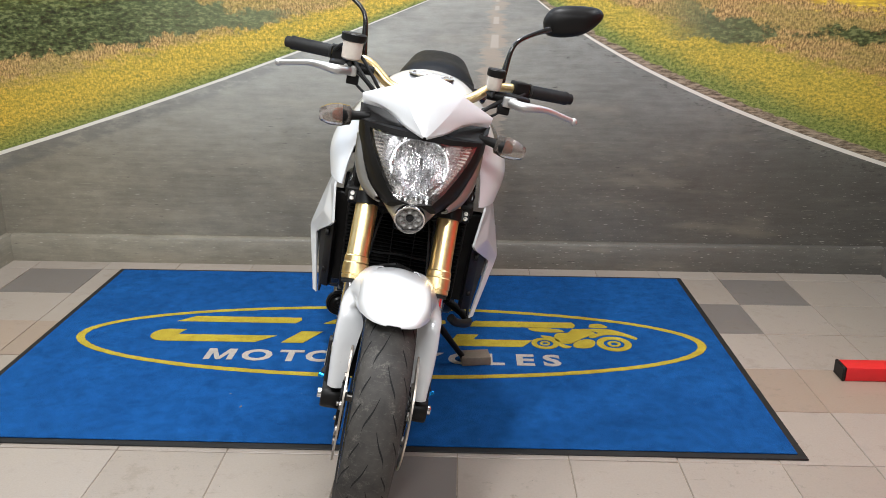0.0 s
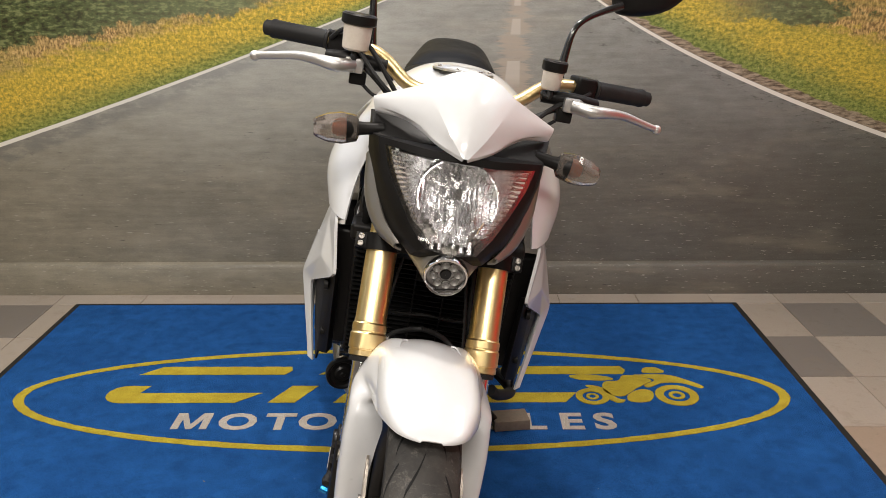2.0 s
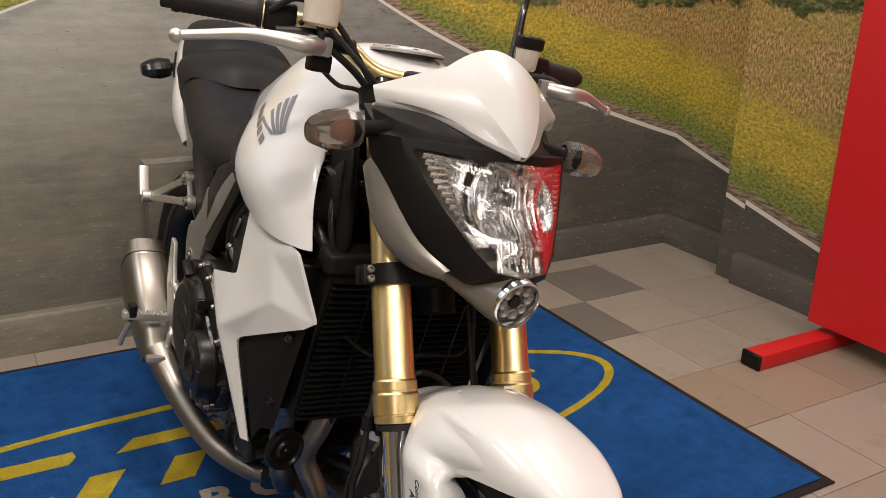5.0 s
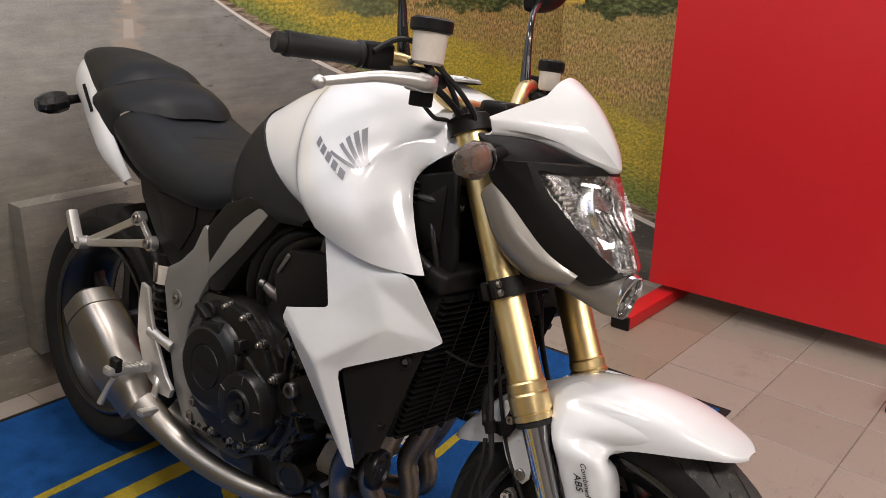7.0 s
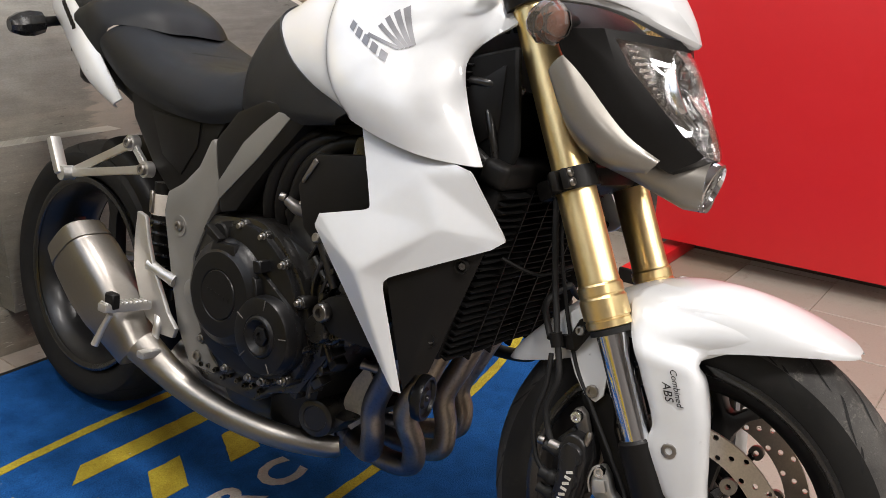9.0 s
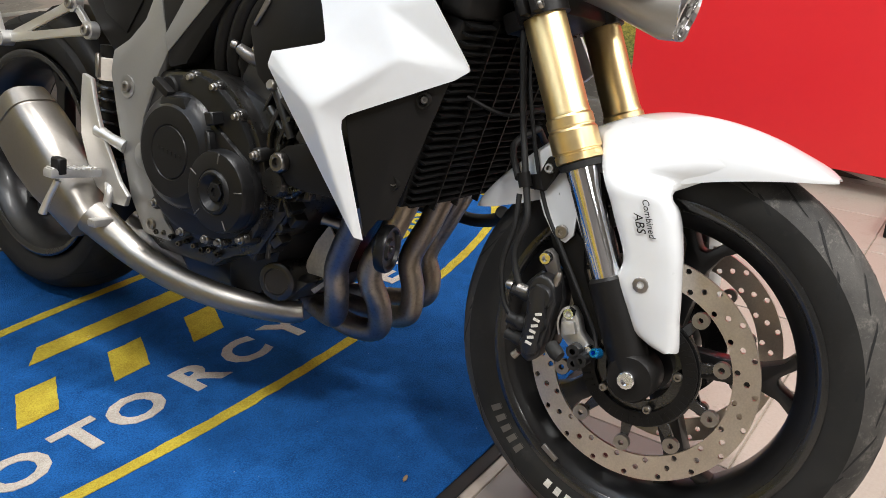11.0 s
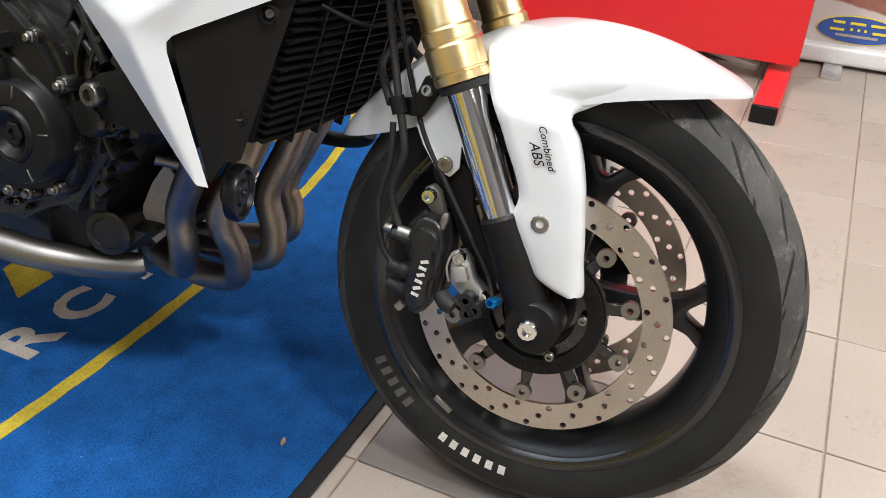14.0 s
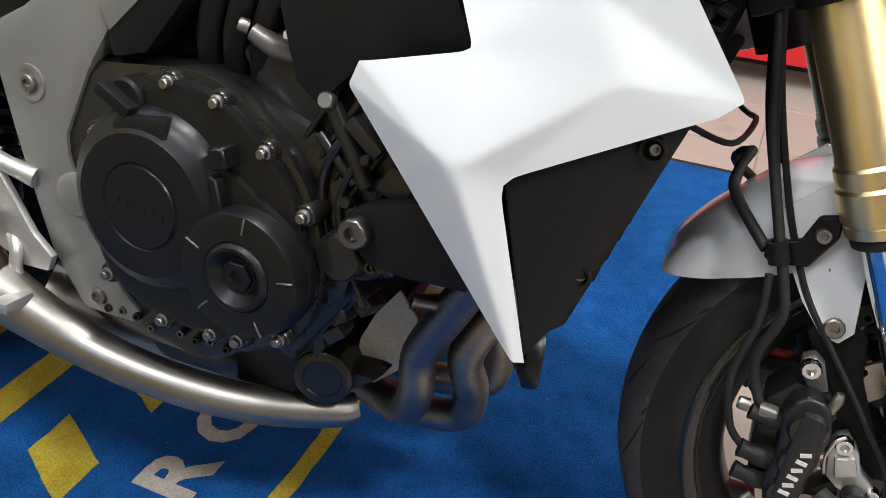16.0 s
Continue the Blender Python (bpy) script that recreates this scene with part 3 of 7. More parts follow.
def stroke(pts):
    return part("emblem_stroke", flat_shape(pts), M_YELLOW, mat, "yellow emblem bar")


# broken strokes of the emblem
TOP, TOPL, LOWT, LOW = 2.800, 2.745, 2.668, 2.563
arc = [(-1.083 + 0.055 * math.cos(a) * -1.0, 2.6155 + 0.0545 * math.sin(a)) for a in (math.pi / 2 - k * math.pi / 8 for k in range(9))]
stroke([(-1.082, TOPL), (-0.62, TOPL), (-0.598, (TOP + TOPL) / 2), (-0.605, TOP), (-1.02, TOP)])
stroke(arc + [(-0.735, LOW), (-0.665, LOWT - 0.045), (-1.04, LOWT - 0.045), (-1.02, LOWT)])
for x in (-0.638, -0.442, -0.251):
    stroke([(x, LOW), (x + 0.081, LOW), (x + 0.138, LOWT), (x + 0.057, LOWT)])
stroke([(-0.51, TOPL), (-0.06, TOPL), (-0.035, (TOP + TOPL) / 2), (-0.04, TOP), (-0.46, TOP)])
stroke([(0.03, TOPL), (0.455, TOPL), (0.468, (TOP + TOPL) / 2), (0.455, TOP), (0.08, TOP)])
stroke([(-0.02, LOW + 0.02), (0.0, LOW), (0.25, LOW), (0.29, LOWT - 0.045), (0.07, LOWT - 0.045), (0.09, LOWT), (0.01, LOWT)])


def ring_shape(cx, cy, r, w):
    return oval_band(cx, cy, r, r, w, w, 0.0006)


# little motorcycle of the emblem
for cx, cy, r in ((0.335, 2.598, 0.050), (0.590, 2.604, 0.064)):
    part("emblem_wheel", ring_shape(cx, cy, r, r * 0.40), M_YELLOW, mat)
    part("emblem_wheel", ring_shape(cx, cy, r * 0.38, r * 0.18), M_YELLOW, mat)
for shape in ([(0.285, 2.735), (0.30, 2.712), (0.36, 2.700), (0.415, 2.706), (0.40, 2.728), (0.335, 2.742)],
              [(0.385, 2.690), (0.430, 2.700), (0.455, 2.735), (0.500, 2.728), (0.535, 2.700), (0.505, 2.672), (0.470, 2.640), (0.430, 2.600), (0.395, 2.606), (0.375, 2.640)],
              [(0.485, 2.735), (0.545, 2.742), (0.600, 2.735), (0.650, 2.700), (0.685, 2.660), (0.672, 2.650), (0.625, 2.682), (0.565, 2.684), (0.520, 2.655), (0.505, 2.668), (0.545, 2.705)],
              [(0.440, 2.600), (0.475, 2.636), (0.510, 2.640), (0.522, 2.610), (0.498, 2.566), (0.445, 2.566)],
              [(0.520, 2.755), (0.565, 2.750), (0.590, 2.762), (0.565, 2.790), (0.528, 2.785)],
              [(0.325, 2.668), (0.372, 2.655), (0.405, 2.590), (0.430, 2.575), (0.400, 2.560), (0.345, 2.640)]):
    ring = [Vector((x, y, 0)) for x, y in shape]
    smooth = catmull(ring[-1:] + ring + ring[:2], 4)[4:-5]
    shape = [(p.x, p.y) for p in smooth]
    part("emblem_stroke", flat_shape(shape, PILE, PILE + 0.0014), M_YELLOW, mat, "yellow emblem bar")


def lettering(text, size, mat_, depth, m, name, parent=None, label="", spacing=1.0, width=1.0, bold=0.0, slant=0.0):
    """Raised letters as a mesh, with Blender's own font."""
    cu = bpy.data.curves.new("t", "FONT")
    cu.body, cu.size, cu.extrude, cu.space_character = text, size, depth, spacing
    cu.align_x, cu.align_y = "CENTER", "BOTTOM_BASELINE"
    cu.resolution_u = 3
    cu.offset = bold
    cu.shear = slant
    tmp = bpy.data.objects.new("t", cu)
    me = bpy.data.meshes.new_from_object(tmp)
    bpy.data.objects.remove(tmp)
    bpy.data.curves.remove(cu)
    me.transform(m @ Matrix.Diagonal((width, 1, 1, 1)))
    me.materials.clear()
    me.materials.append(mat_)
    ob = new(name, me)
    if parent:
        ob.parent = parent
    return tagged(ob, label)


# one heavy letter after another, set wide
for ch, x in zip("MOTORCYCLES", (-0.831, -0.700, -0.580, -0.472, -0.333, -0.213, -0.088, 0.026, 0.142, 0.250, 0.346)):
    if ch == "M":
        outline = [(0, 0), (0.021, 0), (0.021, 0.056), (0.043, 0), (0.059, 0), (0.081, 0.056), (0.081, 0), (0.102, 0), (0.102, 0.089), (0.075, 0.089), (0.051, 0.026), (0.027, 0.089), (0, 0.089)]
        part("letter", flat_shape([(x - 0.051 + a, 2.412 + b) for a, b in outline], PILE, PILE + 0.0012, 0.0012), M_OFFWHITE, mat, "off-white letter")
        continue
    lettering(ch, 0.122, M_OFFWHITE, 0.0006, pose(*on_mat(x, 2.412, PILE + 0.0006)), "letter", mat, "off-white letter", 1.0, 1.12, 0.0042)

# ---------------------------------------------------------------- red display board
board = empty("display_board", pose(1.66, 1.93, 0), "tall glossy red display board standing on red feet", "display board")
part("panel", box((-0.012, -0.51, 0.075), (0.03, 0.52, 2.05), 0.002), M_RED, board)
for y in (-0.46, 0.46):
    part("foot", box((-0.33, y - 0.035, 0.0), (0.33, y + 0.035, 0.05), 0.006, 2), M_RED, board, "red-painted wooden foot")
    for x in (-0.342, 0.33):
        part("foot_cap", box((x, y - 0.036, 0.0), (x + 0.012, y + 0.036, 0.051), 0.003), M_BLACK, board, "black foot cap")


# ---------------------------------------------------------------- motorcycle
# In its own frame: x to its left, y rearwards from the front axle, z up; it leans on its side stand.
LEAN_LEFT, STEER = 9.5, 4.0
bike = empty("motorcycle", pose(-0.24, 1.60, 0.0, 0, LEAN_LEFT, 0), "white naked motorcycle with gold forks on its side stand", "motorcycle")
RAKE = radians(25)
AXIS = Vector((0, math.sin(RAKE), math.cos(RAKE)))
HEAD = Vector((0, -0.0985, 0))
S = Matrix.Translation(HEAD) @ Matrix.Rotation(radians(STEER), 4, AXIS) @ Matrix.Translation(-HEAD)
SIDES = (-1, 1)


def front(name, bm, mat_, parent=bike, label="", angle=40):
    """A part that turns with the handlebar."""
    return part(name, bm, mat_, parent, label, S, angle)


def body(name, bm, mat_, parent=bike, label="", angle=40):
    return part(name, bm, mat_, parent, label, None, angle)


def both(make):
    """The same part for the right side and, mirrored, for the left."""
    for s in SIDES:
        bm, call = make(s)
        call(mirror_x(bm) if s > 0 else bm)


def sock(at, direction, r, depth, n=6, hollow=True, bm=None):
    """A bolt head with a socket, facing along direction."""
    d = Vector(direction).normalized()
    prof = [(0, 0.0), (0, r), (depth * 0.8, r), (depth, r * 0.86), (depth, r * 0.5), (depth * 0.45, r * 0.45), (depth * 0.45, 0.0)] if hollow else [(0, 0), (0, r), (depth * 0.8, r), (depth, r * 0.8), (depth, 0)]
    own = lathe([(a, max(q, 0.0002)) for a, q in prof], max(n, 10), "Z")
    moved(own, Matrix.Translation(at) @ d.to_track_quat("Z", "Y").to_matrix().to_4x4())
    if bm is None:
        return own
    me = bpy.data.meshes.new("t")
    own.to_mesh(me)
    own.free()
    bm.from_mesh(me)
    bpy.data.meshes.remove(me)
    return bm


def join(*bms):
    out = bms[0]
    for b in bms[1:]:
        me = bpy.data.meshes.new("t")
        b.to_mesh(me)
        b.free()
        out.from_mesh(me)
        bpy.data.meshes.remove(me)
    return out


def circle_poly(cy, cz, r, n=40, a0=0.0, a1=2 * math.pi):
    return [(cy + r * math.cos(a0 + (a1 - a0) * k / n), cz + r * math.sin(a0 + (a1 - a0) * k / n)) for k in range(n)]


def hull2(c1, r1, c2, r2, n=64):
    """The outline round two circles."""
    pts = circle_poly(*c1, r1, n) + circle_poly(*c2, r2, n)
    pts = sorted(pts)

    def half(ps):
        out = []
        for p in ps:
            while len(out) > 1 and (out[-1][0] - out[-2][0]) * (p[1] - out[-2][1]) - (out[-1][1] - out[-2][1]) * (p[0] - out[-2][0]) <= 1e-9:
                out.pop()
            out.append(p)
        return out[:-1]
    return half(pts) + half(pts[::-1])


# ---- wheels
def tyre_material():
    n = Nodes("tyre_rubber")
    fine, broad = n.noise(260.0, 4.0, 0.7), n.noise(16.0, 5.0, 0.65)
    scuff = n.step(n.noise(38.0, 6.0, 0.75), 0.55, 0.72)
    base = n.mix(n.ramp(broad, 0.35, 0.7, 0.0, 0.6), (0.012, 0.0118, 0.0115), (0.024, 0.023, 0.021))
    base = n.mix(n.mul(scuff, 0.12), base, (0.08, 0.075, 0.07))
    return n.set(base=base, rough=n.ramp(broad, 0.3, 0.7, 0.55, 0.72), spec=0.2, normal=n.bump(fine, 0.15, 0.001))


def tread_material():
    n = Nodes("scuffed_tread_rubber")
    fine, broad = n.noise(300.0, 4.0, 0.7), n.noise(9.0, 6.0, 0.7)
    scratch = n.step(n.noise(1.0, 5.0, 0.8, n.scaled(n.coord(), 30.0, 160.0, 160.0)), 0.56, 0.68)
    chalk = n.step(n.noise(22.0, 8.0, 0.8), 0.55, 0.68)
    base = n.mix(n.ramp(broad, 0.35, 0.65, 0.0, 1.0), (0.018, 0.017, 0.016), (0.052, 0.048, 0.043))
    base = n.mix(n.mul(scratch, 0.35), base, (0.13, 0.125, 0.115))
    base = n.mix(n.mul(chalk, 0.4), base, (0.20, 0.185, 0.16))
    return n.set(base=base, rough=0.72, normal=n.bump(n.add(fine, scratch), 0.35, 0.001))


M_TYRE = tyre_material()
M_TREAD = tread_material()
M_GROOVE = simple("tread_groove_rubber", (0.006, 0.006, 0.006), 0.9, 0, 0, 0.1)
M_LETTER = simple("scuffed_white_marking", (0.55, 0.53, 0.48), 0.7, 0, 0, 0.3, 80)
M_FAINT = simple("moulded_rubber_marking", (0.075, 0.068, 0.058), 0.5, 0, 0, 0.2, 60)
M_RIM = simple("black_wheel_paint", (0.007, 0.007, 0.0075), 0.36, 0.0, 0.1, 0.15, 8, 0.0, 0.02)


def tyre_profile(half, r):
    """(x, radius) from bead to bead."""
    side = [(0.78, 0.735), (0.96, 0.80), (1.0, 0.865), (0.97, 0.90), (0.90, 0.925), (0.74, 0.958), (0.52, 0.982), (0.26, 0.996)]
    return [(-h * half, q * r) for h, q in side] + [(0, r)] + [(h * half, q * r) for h, q in reversed(side)]


def on_tyre(profile, s, a, lift):
    """A point on the tread: s across (-1 to 1), a round the wheel."""
    k = (s + 1) / 2 * (len(profile) - 1)
    i = min(int(k), len(profile) - 2)
    x, r = (profile[i][j] + (profile[i + 1][j] - profile[i][j]) * (k - i) for j in (0, 1))
    return Vector((x * (1 + lift * 2), (r + lift) * math.cos(a), (r + lift) * math.sin(a)))


def tread(profile, count, grooves, width):
    """Thin dark grooves laid round the tread."""
    bm = bmesh.new()
    for k in range(count):
        for pts in grooves:
            for flip in (1, -1):
                a0 = 2 * math.pi * (k + (0.5 if flip < 0 else 0)) / count
                path = catmull([Vector((s * flip, a, 0)) for s, a in pts], 4)
                rows = []
                for i, p in enumerate(path):
                    w = width * (0.35 + 0.65 * math.sin(math.pi * (i + 0.5) / len(path))) / 0.3
                    rows.append([on_tyre(profile, p.x, a0 + p.y + d, 0.0007) for d in (-w / 2, w / 2)])
                skin(rows, False, False, bm)
    return bm


def wheel(name, label, half, r, rim_half, turn, at, call, spoke_turn, count):
    """Rim with forked spokes and hub; tyre and tread are its own parts."""
    m = Matrix.Translation(at)
    rr, h = 0.2159, rim_half
    prof = [(-h, rr + 0.012), (-h + 0.006, rr + 0.012), (-h + 0.008, rr + 0.002), (-h * 0.55, rr - 0.018), (h * 0.55, rr - 0.018), (h - 0.008, rr + 0.002), (h - 0.006, rr + 0.012), (h, rr + 0.012),
            (h, rr + 0.004), (h - 0.005, rr - 0.004), (h * 0.62, rr - 0.024), (h * 0.35, rr - 0.028), (-h * 0.35, rr - 0.028), (-h * 0.62, rr - 0.024), (-h + 0.005, rr - 0.004), (-h, rr + 0.004), (-h, rr + 0.012)]
    rim = call(name, moved(lathe(prof, 96), m), M_RIM, bike, label)
    prof_t = tyre_profile(half, r)
    call("tyre", moved(join(lathe(prof_t[:4], 120), lathe(prof_t[-4:], 120)), m), M_TYRE, rim, "worn black road tyre")
    call("tread", moved(lathe(prof_t[3:-3], 120), m), M_TREAD if r < 0.31 else M_TYRE, rim, "dusty scuffed tread" if r < 0.31 else "black tread")
    call("tread_groove", moved(tread(tyre_profile(half, r), count, [[(0.02, -0.04), (0.10, 0.06), (0.22, 0.17), (0.24, 0.24)], [(0.24, 0.30), (0.36, 0.40), (0.40, 0.46)], [(0.34, 0.02), (0.52, 0.14), (0.62, 0.22)], [(0.56, 0.24), (0.78, 0.36)]], 0.0090), m), M_GROOVE, rim)["kind"] = "stuff"
    for s in (-1, 1):
        lip = lathe([(s * (h - 0.001), rr - 0.002), (s * (h + 0.0035), rr + 0.003), (s * (h + 0.0050), rr + 0.009), (s * (h + 0.0035), rr + 0.014), (s * (h - 0.001), rr + 0.014)], 96)
        call("rim_lip", moved(lip, m), M_GLOSSBLACK, rim)
    for k in range(5):
        rot = Matrix.Rotation(radians(spoke_turn + 72 * k), 4, "X")
        stem = slab([(0.035, -0.021), (0.09, -0.017), (0.140, -0.016), (0.168, -0.026), (0.197, -0.056), (0.197, -0.034), (0.186, -0.020), (0.166, -0.005), (0.166, 0.005), (0.186, 0.020), (0.197, 0.034), (0.197, 0.056), (0.168, 0.026), (0.140, 0.016), (0.09, 0.017), (0.035, 0.021)], -0.015, 0.015, 0.005, 2)
        call("spoke", moved(moved(stem, rot), m), M_RIM, rim)
    call("hub", moved(lathe([(-0.055, 0.018), (-0.055, 0.040), (-0.03, 0.046), (0.03, 0.046), (0.055, 0.040), (0.055, 0.018)], 32, "X", None, True), m), M_RIM, rim)
    return rim


FRONT_R, REAR_R, WHEELBASE = 0.300, 0.315, 1.445
FAX, RAX = Vector((0, 0, FRONT_R)), Vector((0, WHEELBASE, 0.322))
front_rim = wheel("front_wheel", "gloss black cast front wheel with forked spokes", 0.060, FRONT_R, 0.050, 0, FAX, front, 103, 13)
rear_rim = wheel("rear_wheel", "gloss black cast rear wheel", 0.090, REAR_R, 0.078, 0, RAX, body, 20, 12)


def disc_ring(x, r0, r1, thick, cells, hole):
    """A flat brake ring drilled right through."""
    bm = bmesh.new()
    rows = 3
    dr = (r1 - r0) / rows

    def at(r, a):
        return Vector((x, r * math.cos(a), r * math.sin(a)))
    for i in range(cells):
        a0, a1 = 2 * math.pi * i / cells, 2 * math.pi * (i + 1) / cells
        for j in range(rows):
            q0, q1 = r0 + j * dr, r0 + (j + 1) * dr
            am, qm = (a0 + a1) / 2, (q0 + q1) / 2
            edge = [(q0, a0), (q0, am), (q0, a1), (qm, a1), (q1, a1), (q1, am), (q1, a0), (qm, a0)]
            outer = [bm.verts.new(at(*e)) for e in edge]
            if (i + 2 * j) % 3 == 0:
                centre = at(qm, am)
                inner = [bm.verts.new(centre + (v.co - centre).normalized() * hole) for v in outer]
                for k in range(8):
                    bm.faces.new((outer[k], outer[(k + 1) % 8], inner[(k + 1) % 8], inner[k]))
            else:
                bm.faces.new(outer)
    bmesh.ops.remove_doubles(bm, verts=bm.verts, dist=0.0002)
    bm.normal_update()
    bmesh.ops.solidify(bm, geom=bm.faces[:], thickness=thick)
    return bm


M_F = Matrix.Translation(FAX)
for s in SIDES:
    disc = front("brake_disc", moved(disc_ring(s * 0.080, 0.122, 0.156, 0.0045, 60, 0.0040), M_F), M_DISC, front_rim, "drilled steel brake disc")
    arms = lathe([(s * 0.070, 0.046), (s * 0.070, 0.082), (s * 0.078, 0.082), (s * 0.078, 0.046), (s * 0.070, 0.046)], 48)
    for k in range(10):
        a = 2 * math.pi * k / 10 + 0.34
        arm = slab([(0.078, -0.008), (0.105, -0.005), (0.105, 0.005), (0.078, 0.008)], min(s * 0.071, s * 0.077), max(s * 0.071, s * 0.077), 0.001, 1)
        front("carrier_arm", moved(moved(arm, Matrix.Rotation(a, 4, "X")), M_F), M_GLOSSBLACK, front_rim)
    front("carrier", moved(arms, M_F), M_GLOSSBLACK, front_rim, "black disc carrier")
    ring = front("sensor_ring", moved(lathe([(s * 0.079, 0.060), (s * 0.079, 0.076), (s * 0.082, 0.076), (s * 0.082, 0.060), (s * 0.079, 0.060)], 48), M_F), M_BLACK, front_rim, "slotted wheel sensor ring")
    tooth = box((s * 0.0825 - 0.0008, -0.0016, 0.0625), (s * 0.0825 + 0.0008, 0.0016, 0.0735))
    for k in range(44):
        front("sensor_tooth", moved(moved(tooth.copy(), Matrix.Rotation(2 * math.pi * k / 44, 4, "X")), M_F), M_BOLT, ring)
    tooth.free()
    for k in range(10):
        a = 2 * math.pi * k / 10 + 0.34
        c = Vector((s * 0.080, 0.1095 * math.cos(a), 0.1095 * math.sin(a)))
        b = moved(lathe([(-0.004, 0.004), (-0.004, 0.0110), (0.004, 0.0110), (0.005, 0.0075), (0.004, 0.004), (-0.004, 0.004)], 14), Matrix.Translation(c))
        front("bobbin", moved(b, M_F), M_STEEL, front_rim, "steel disc bobbin")
    tone = lathe([(s * 0.082, 0.060), (s * 0.082, 0.079), (s * 0.085, 0.079), (s * 0.085, 0.060), (s * 0.082, 0.060)], 60)
    for k in range(48):
        tooth = box((-0.0006, -0.0014, -0.005), (0.0006, 0.0014, 0.005))
        tone = join(tone, moved(tooth, Matrix.Rotation(2 * math.pi * k / 48, 4, "X") @ Matrix.Translation((s * 0.0855, 0, 0.0715))))
    if s < 0:
        front("sensor_ring", moved(tone, M_F), M_BLACK, front_rim, "slotted dark sensor ring")
        for k in range(5):
            a = 2 * math.pi * k / 5 + 0.5
            front("ring_bolt", moved(sock((-0.085, 0.055 * math.cos(a), 0.055 * math.sin(a)), (-1, 0, 0), 0.006, 0.006), M_F), M_STEEL, front_rim, "steel bolt")
    else:
        tone.free()

# maker's words on the side wall, as plain bars; a balance weight on the rim
for a_mid, span, count, mat_, r0, r1, tint in ((-75.5, 25, 6, M_LETTER, 0.240, 0.2525, "scuffed pale marking bar"), (-41.5, 20, 5, M_FAINT, 0.237, 0.253, "faint moulded marking bar")):
    for k in range(count):
        a = radians(a_mid + span * ((k + 0.5) / count - 0.5))
        w = radians(span / count * 0.27)
        rows = []
        for q in (r0, r1):
            x = -0.0592 - max(0, q - 0.240) * 0.085
            rows.append([Vector((x, q * math.cos(a + d), q * math.sin(a + d))) for d in (-w, w)])
        bm = skin(rows + [[p + Vector((0.003, 0, 0)) for p in r] for r in reversed(rows)], False, False)
        front("sidewall_marking", moved(bm, M_F), mat_, front_rim, tint)
wt = box((-0.053, -0.0145, 0.207), (-0.049, 0.0145, 0.216), 0.001)
front("balance_weight", moved(moved(wt, Matrix.Rotation(radians(-148), 4, "X")), M_F), M_STEEL, front_rim, "bright wheel weight")


# ---- fork
ROT = Matrix.Translation((0, 0, FRONT_R)) @ Matrix.Rotation(-RAKE, 4, "X")


def turned(x, profile, n=28):
    """A round piece on the leg's axis."""
    bm = lathe([(a, q) for a, q in profile], n, "Z", None, True)
    return moved(bm, Matrix.Translation((x, 0, FRONT_R)) @ Matrix.Rotation(-RAKE, 4, "X"))


for s in SIDES:
    x = s * 0.105
    leg = front("fork_leg", turned(x, [(0.285, 0.0262), (0.287, 0.0312), (0.296, 0.0316), (0.297, 0.0304), (0.299, 0.0304), (0.300, 0.0328), (0.326, 0.0328), (0.329, 0.0306), (0.331, 0.0306), (0.332, 0.0314), (0.344, 0.0314), (0.347, 0.0292), (0.352, 0.0290), (0.354, 0.0284), (0.50, 0.0284), (0.515, 0.0265), (0.770, 0.0262)]), M_GOLD, bike, "gold anodised fork tube", 30)
    front("stanchion", turned(x, [(0.115, 0.0215), (0.290, 0.0215)]), M_CHROME, leg, "polished chrome stanchion")
    front("dust_seal", turned(x, [(0.276, 0.0225), (0.277, 0.0285), (0.285, 0.0290), (0.286, 0.0225)]), M_RUBBER, leg)
    foot = turned(x, [(-0.030, 0.020), (-0.026, 0.026), (0.02, 0.027), (0.045, 0.0275), (0.128, 0.0275), (0.132, 0.0235)])
    eye = moved(lathe([(-0.026, 0.012), (-0.026, 0.029), (-0.022, 0.032), (0.022, 0.032), (0.026, 0.029), (0.026, 0.012)], 28, "X", None, True), Matrix.Translation((x, -0.004, FRONT_R)))
    front("axle_bracket", join(foot, eye), M_BLACK, leg, "satin black axle bracket")
    front("axle_nut", sock((s * 0.131, -0.002, FRONT_R), (s, 0, 0), 0.0125, 0.010, 6, True), M_CHROME, leg, "polished axle end")
    clamp = turned(x, [(0.478, 0.029), (0.478, 0.0345), (0.508, 0.0345), (0.508, 0.029)])
    ears = [moved(box((s * 0.144 - 0.012, y - 0.005, 0.479), (s * 0.144 + 0.012, y + 0.005, 0.507), 0.003, 2), ROT) for y in (-0.009, 0.007)]
    lug = join(*ears)
    bolts = None
    for z in (0.4865, 0.4995):
        b = sock(ROT @ Vector((s * 0.146, -0.014, z)), (0, -0.9, 0.42), 0.0058, 0.005)
        bolts = b if bolts is None else join(bolts, b)
    lower = front("fork_clamp", join(clamp, lug), M_BLACK, leg, "black clamp ring")
    front("clamp_bolt", bolts, M_STEEL, leg, "steel clamp bolts")
    front("top_cap", turned(x, [(0.770, 0.024), (0.778, 0.024), (0.780, 0.012), (0.784, 0.011), (0.785, 0.003)]), M_GLOSSBLACK, leg)
front("lower_yoke", moved(box((-0.085, -0.02, 0.478), (0.085, 0.07, 0.508), 0.008, 2), ROT), M_BLACK)
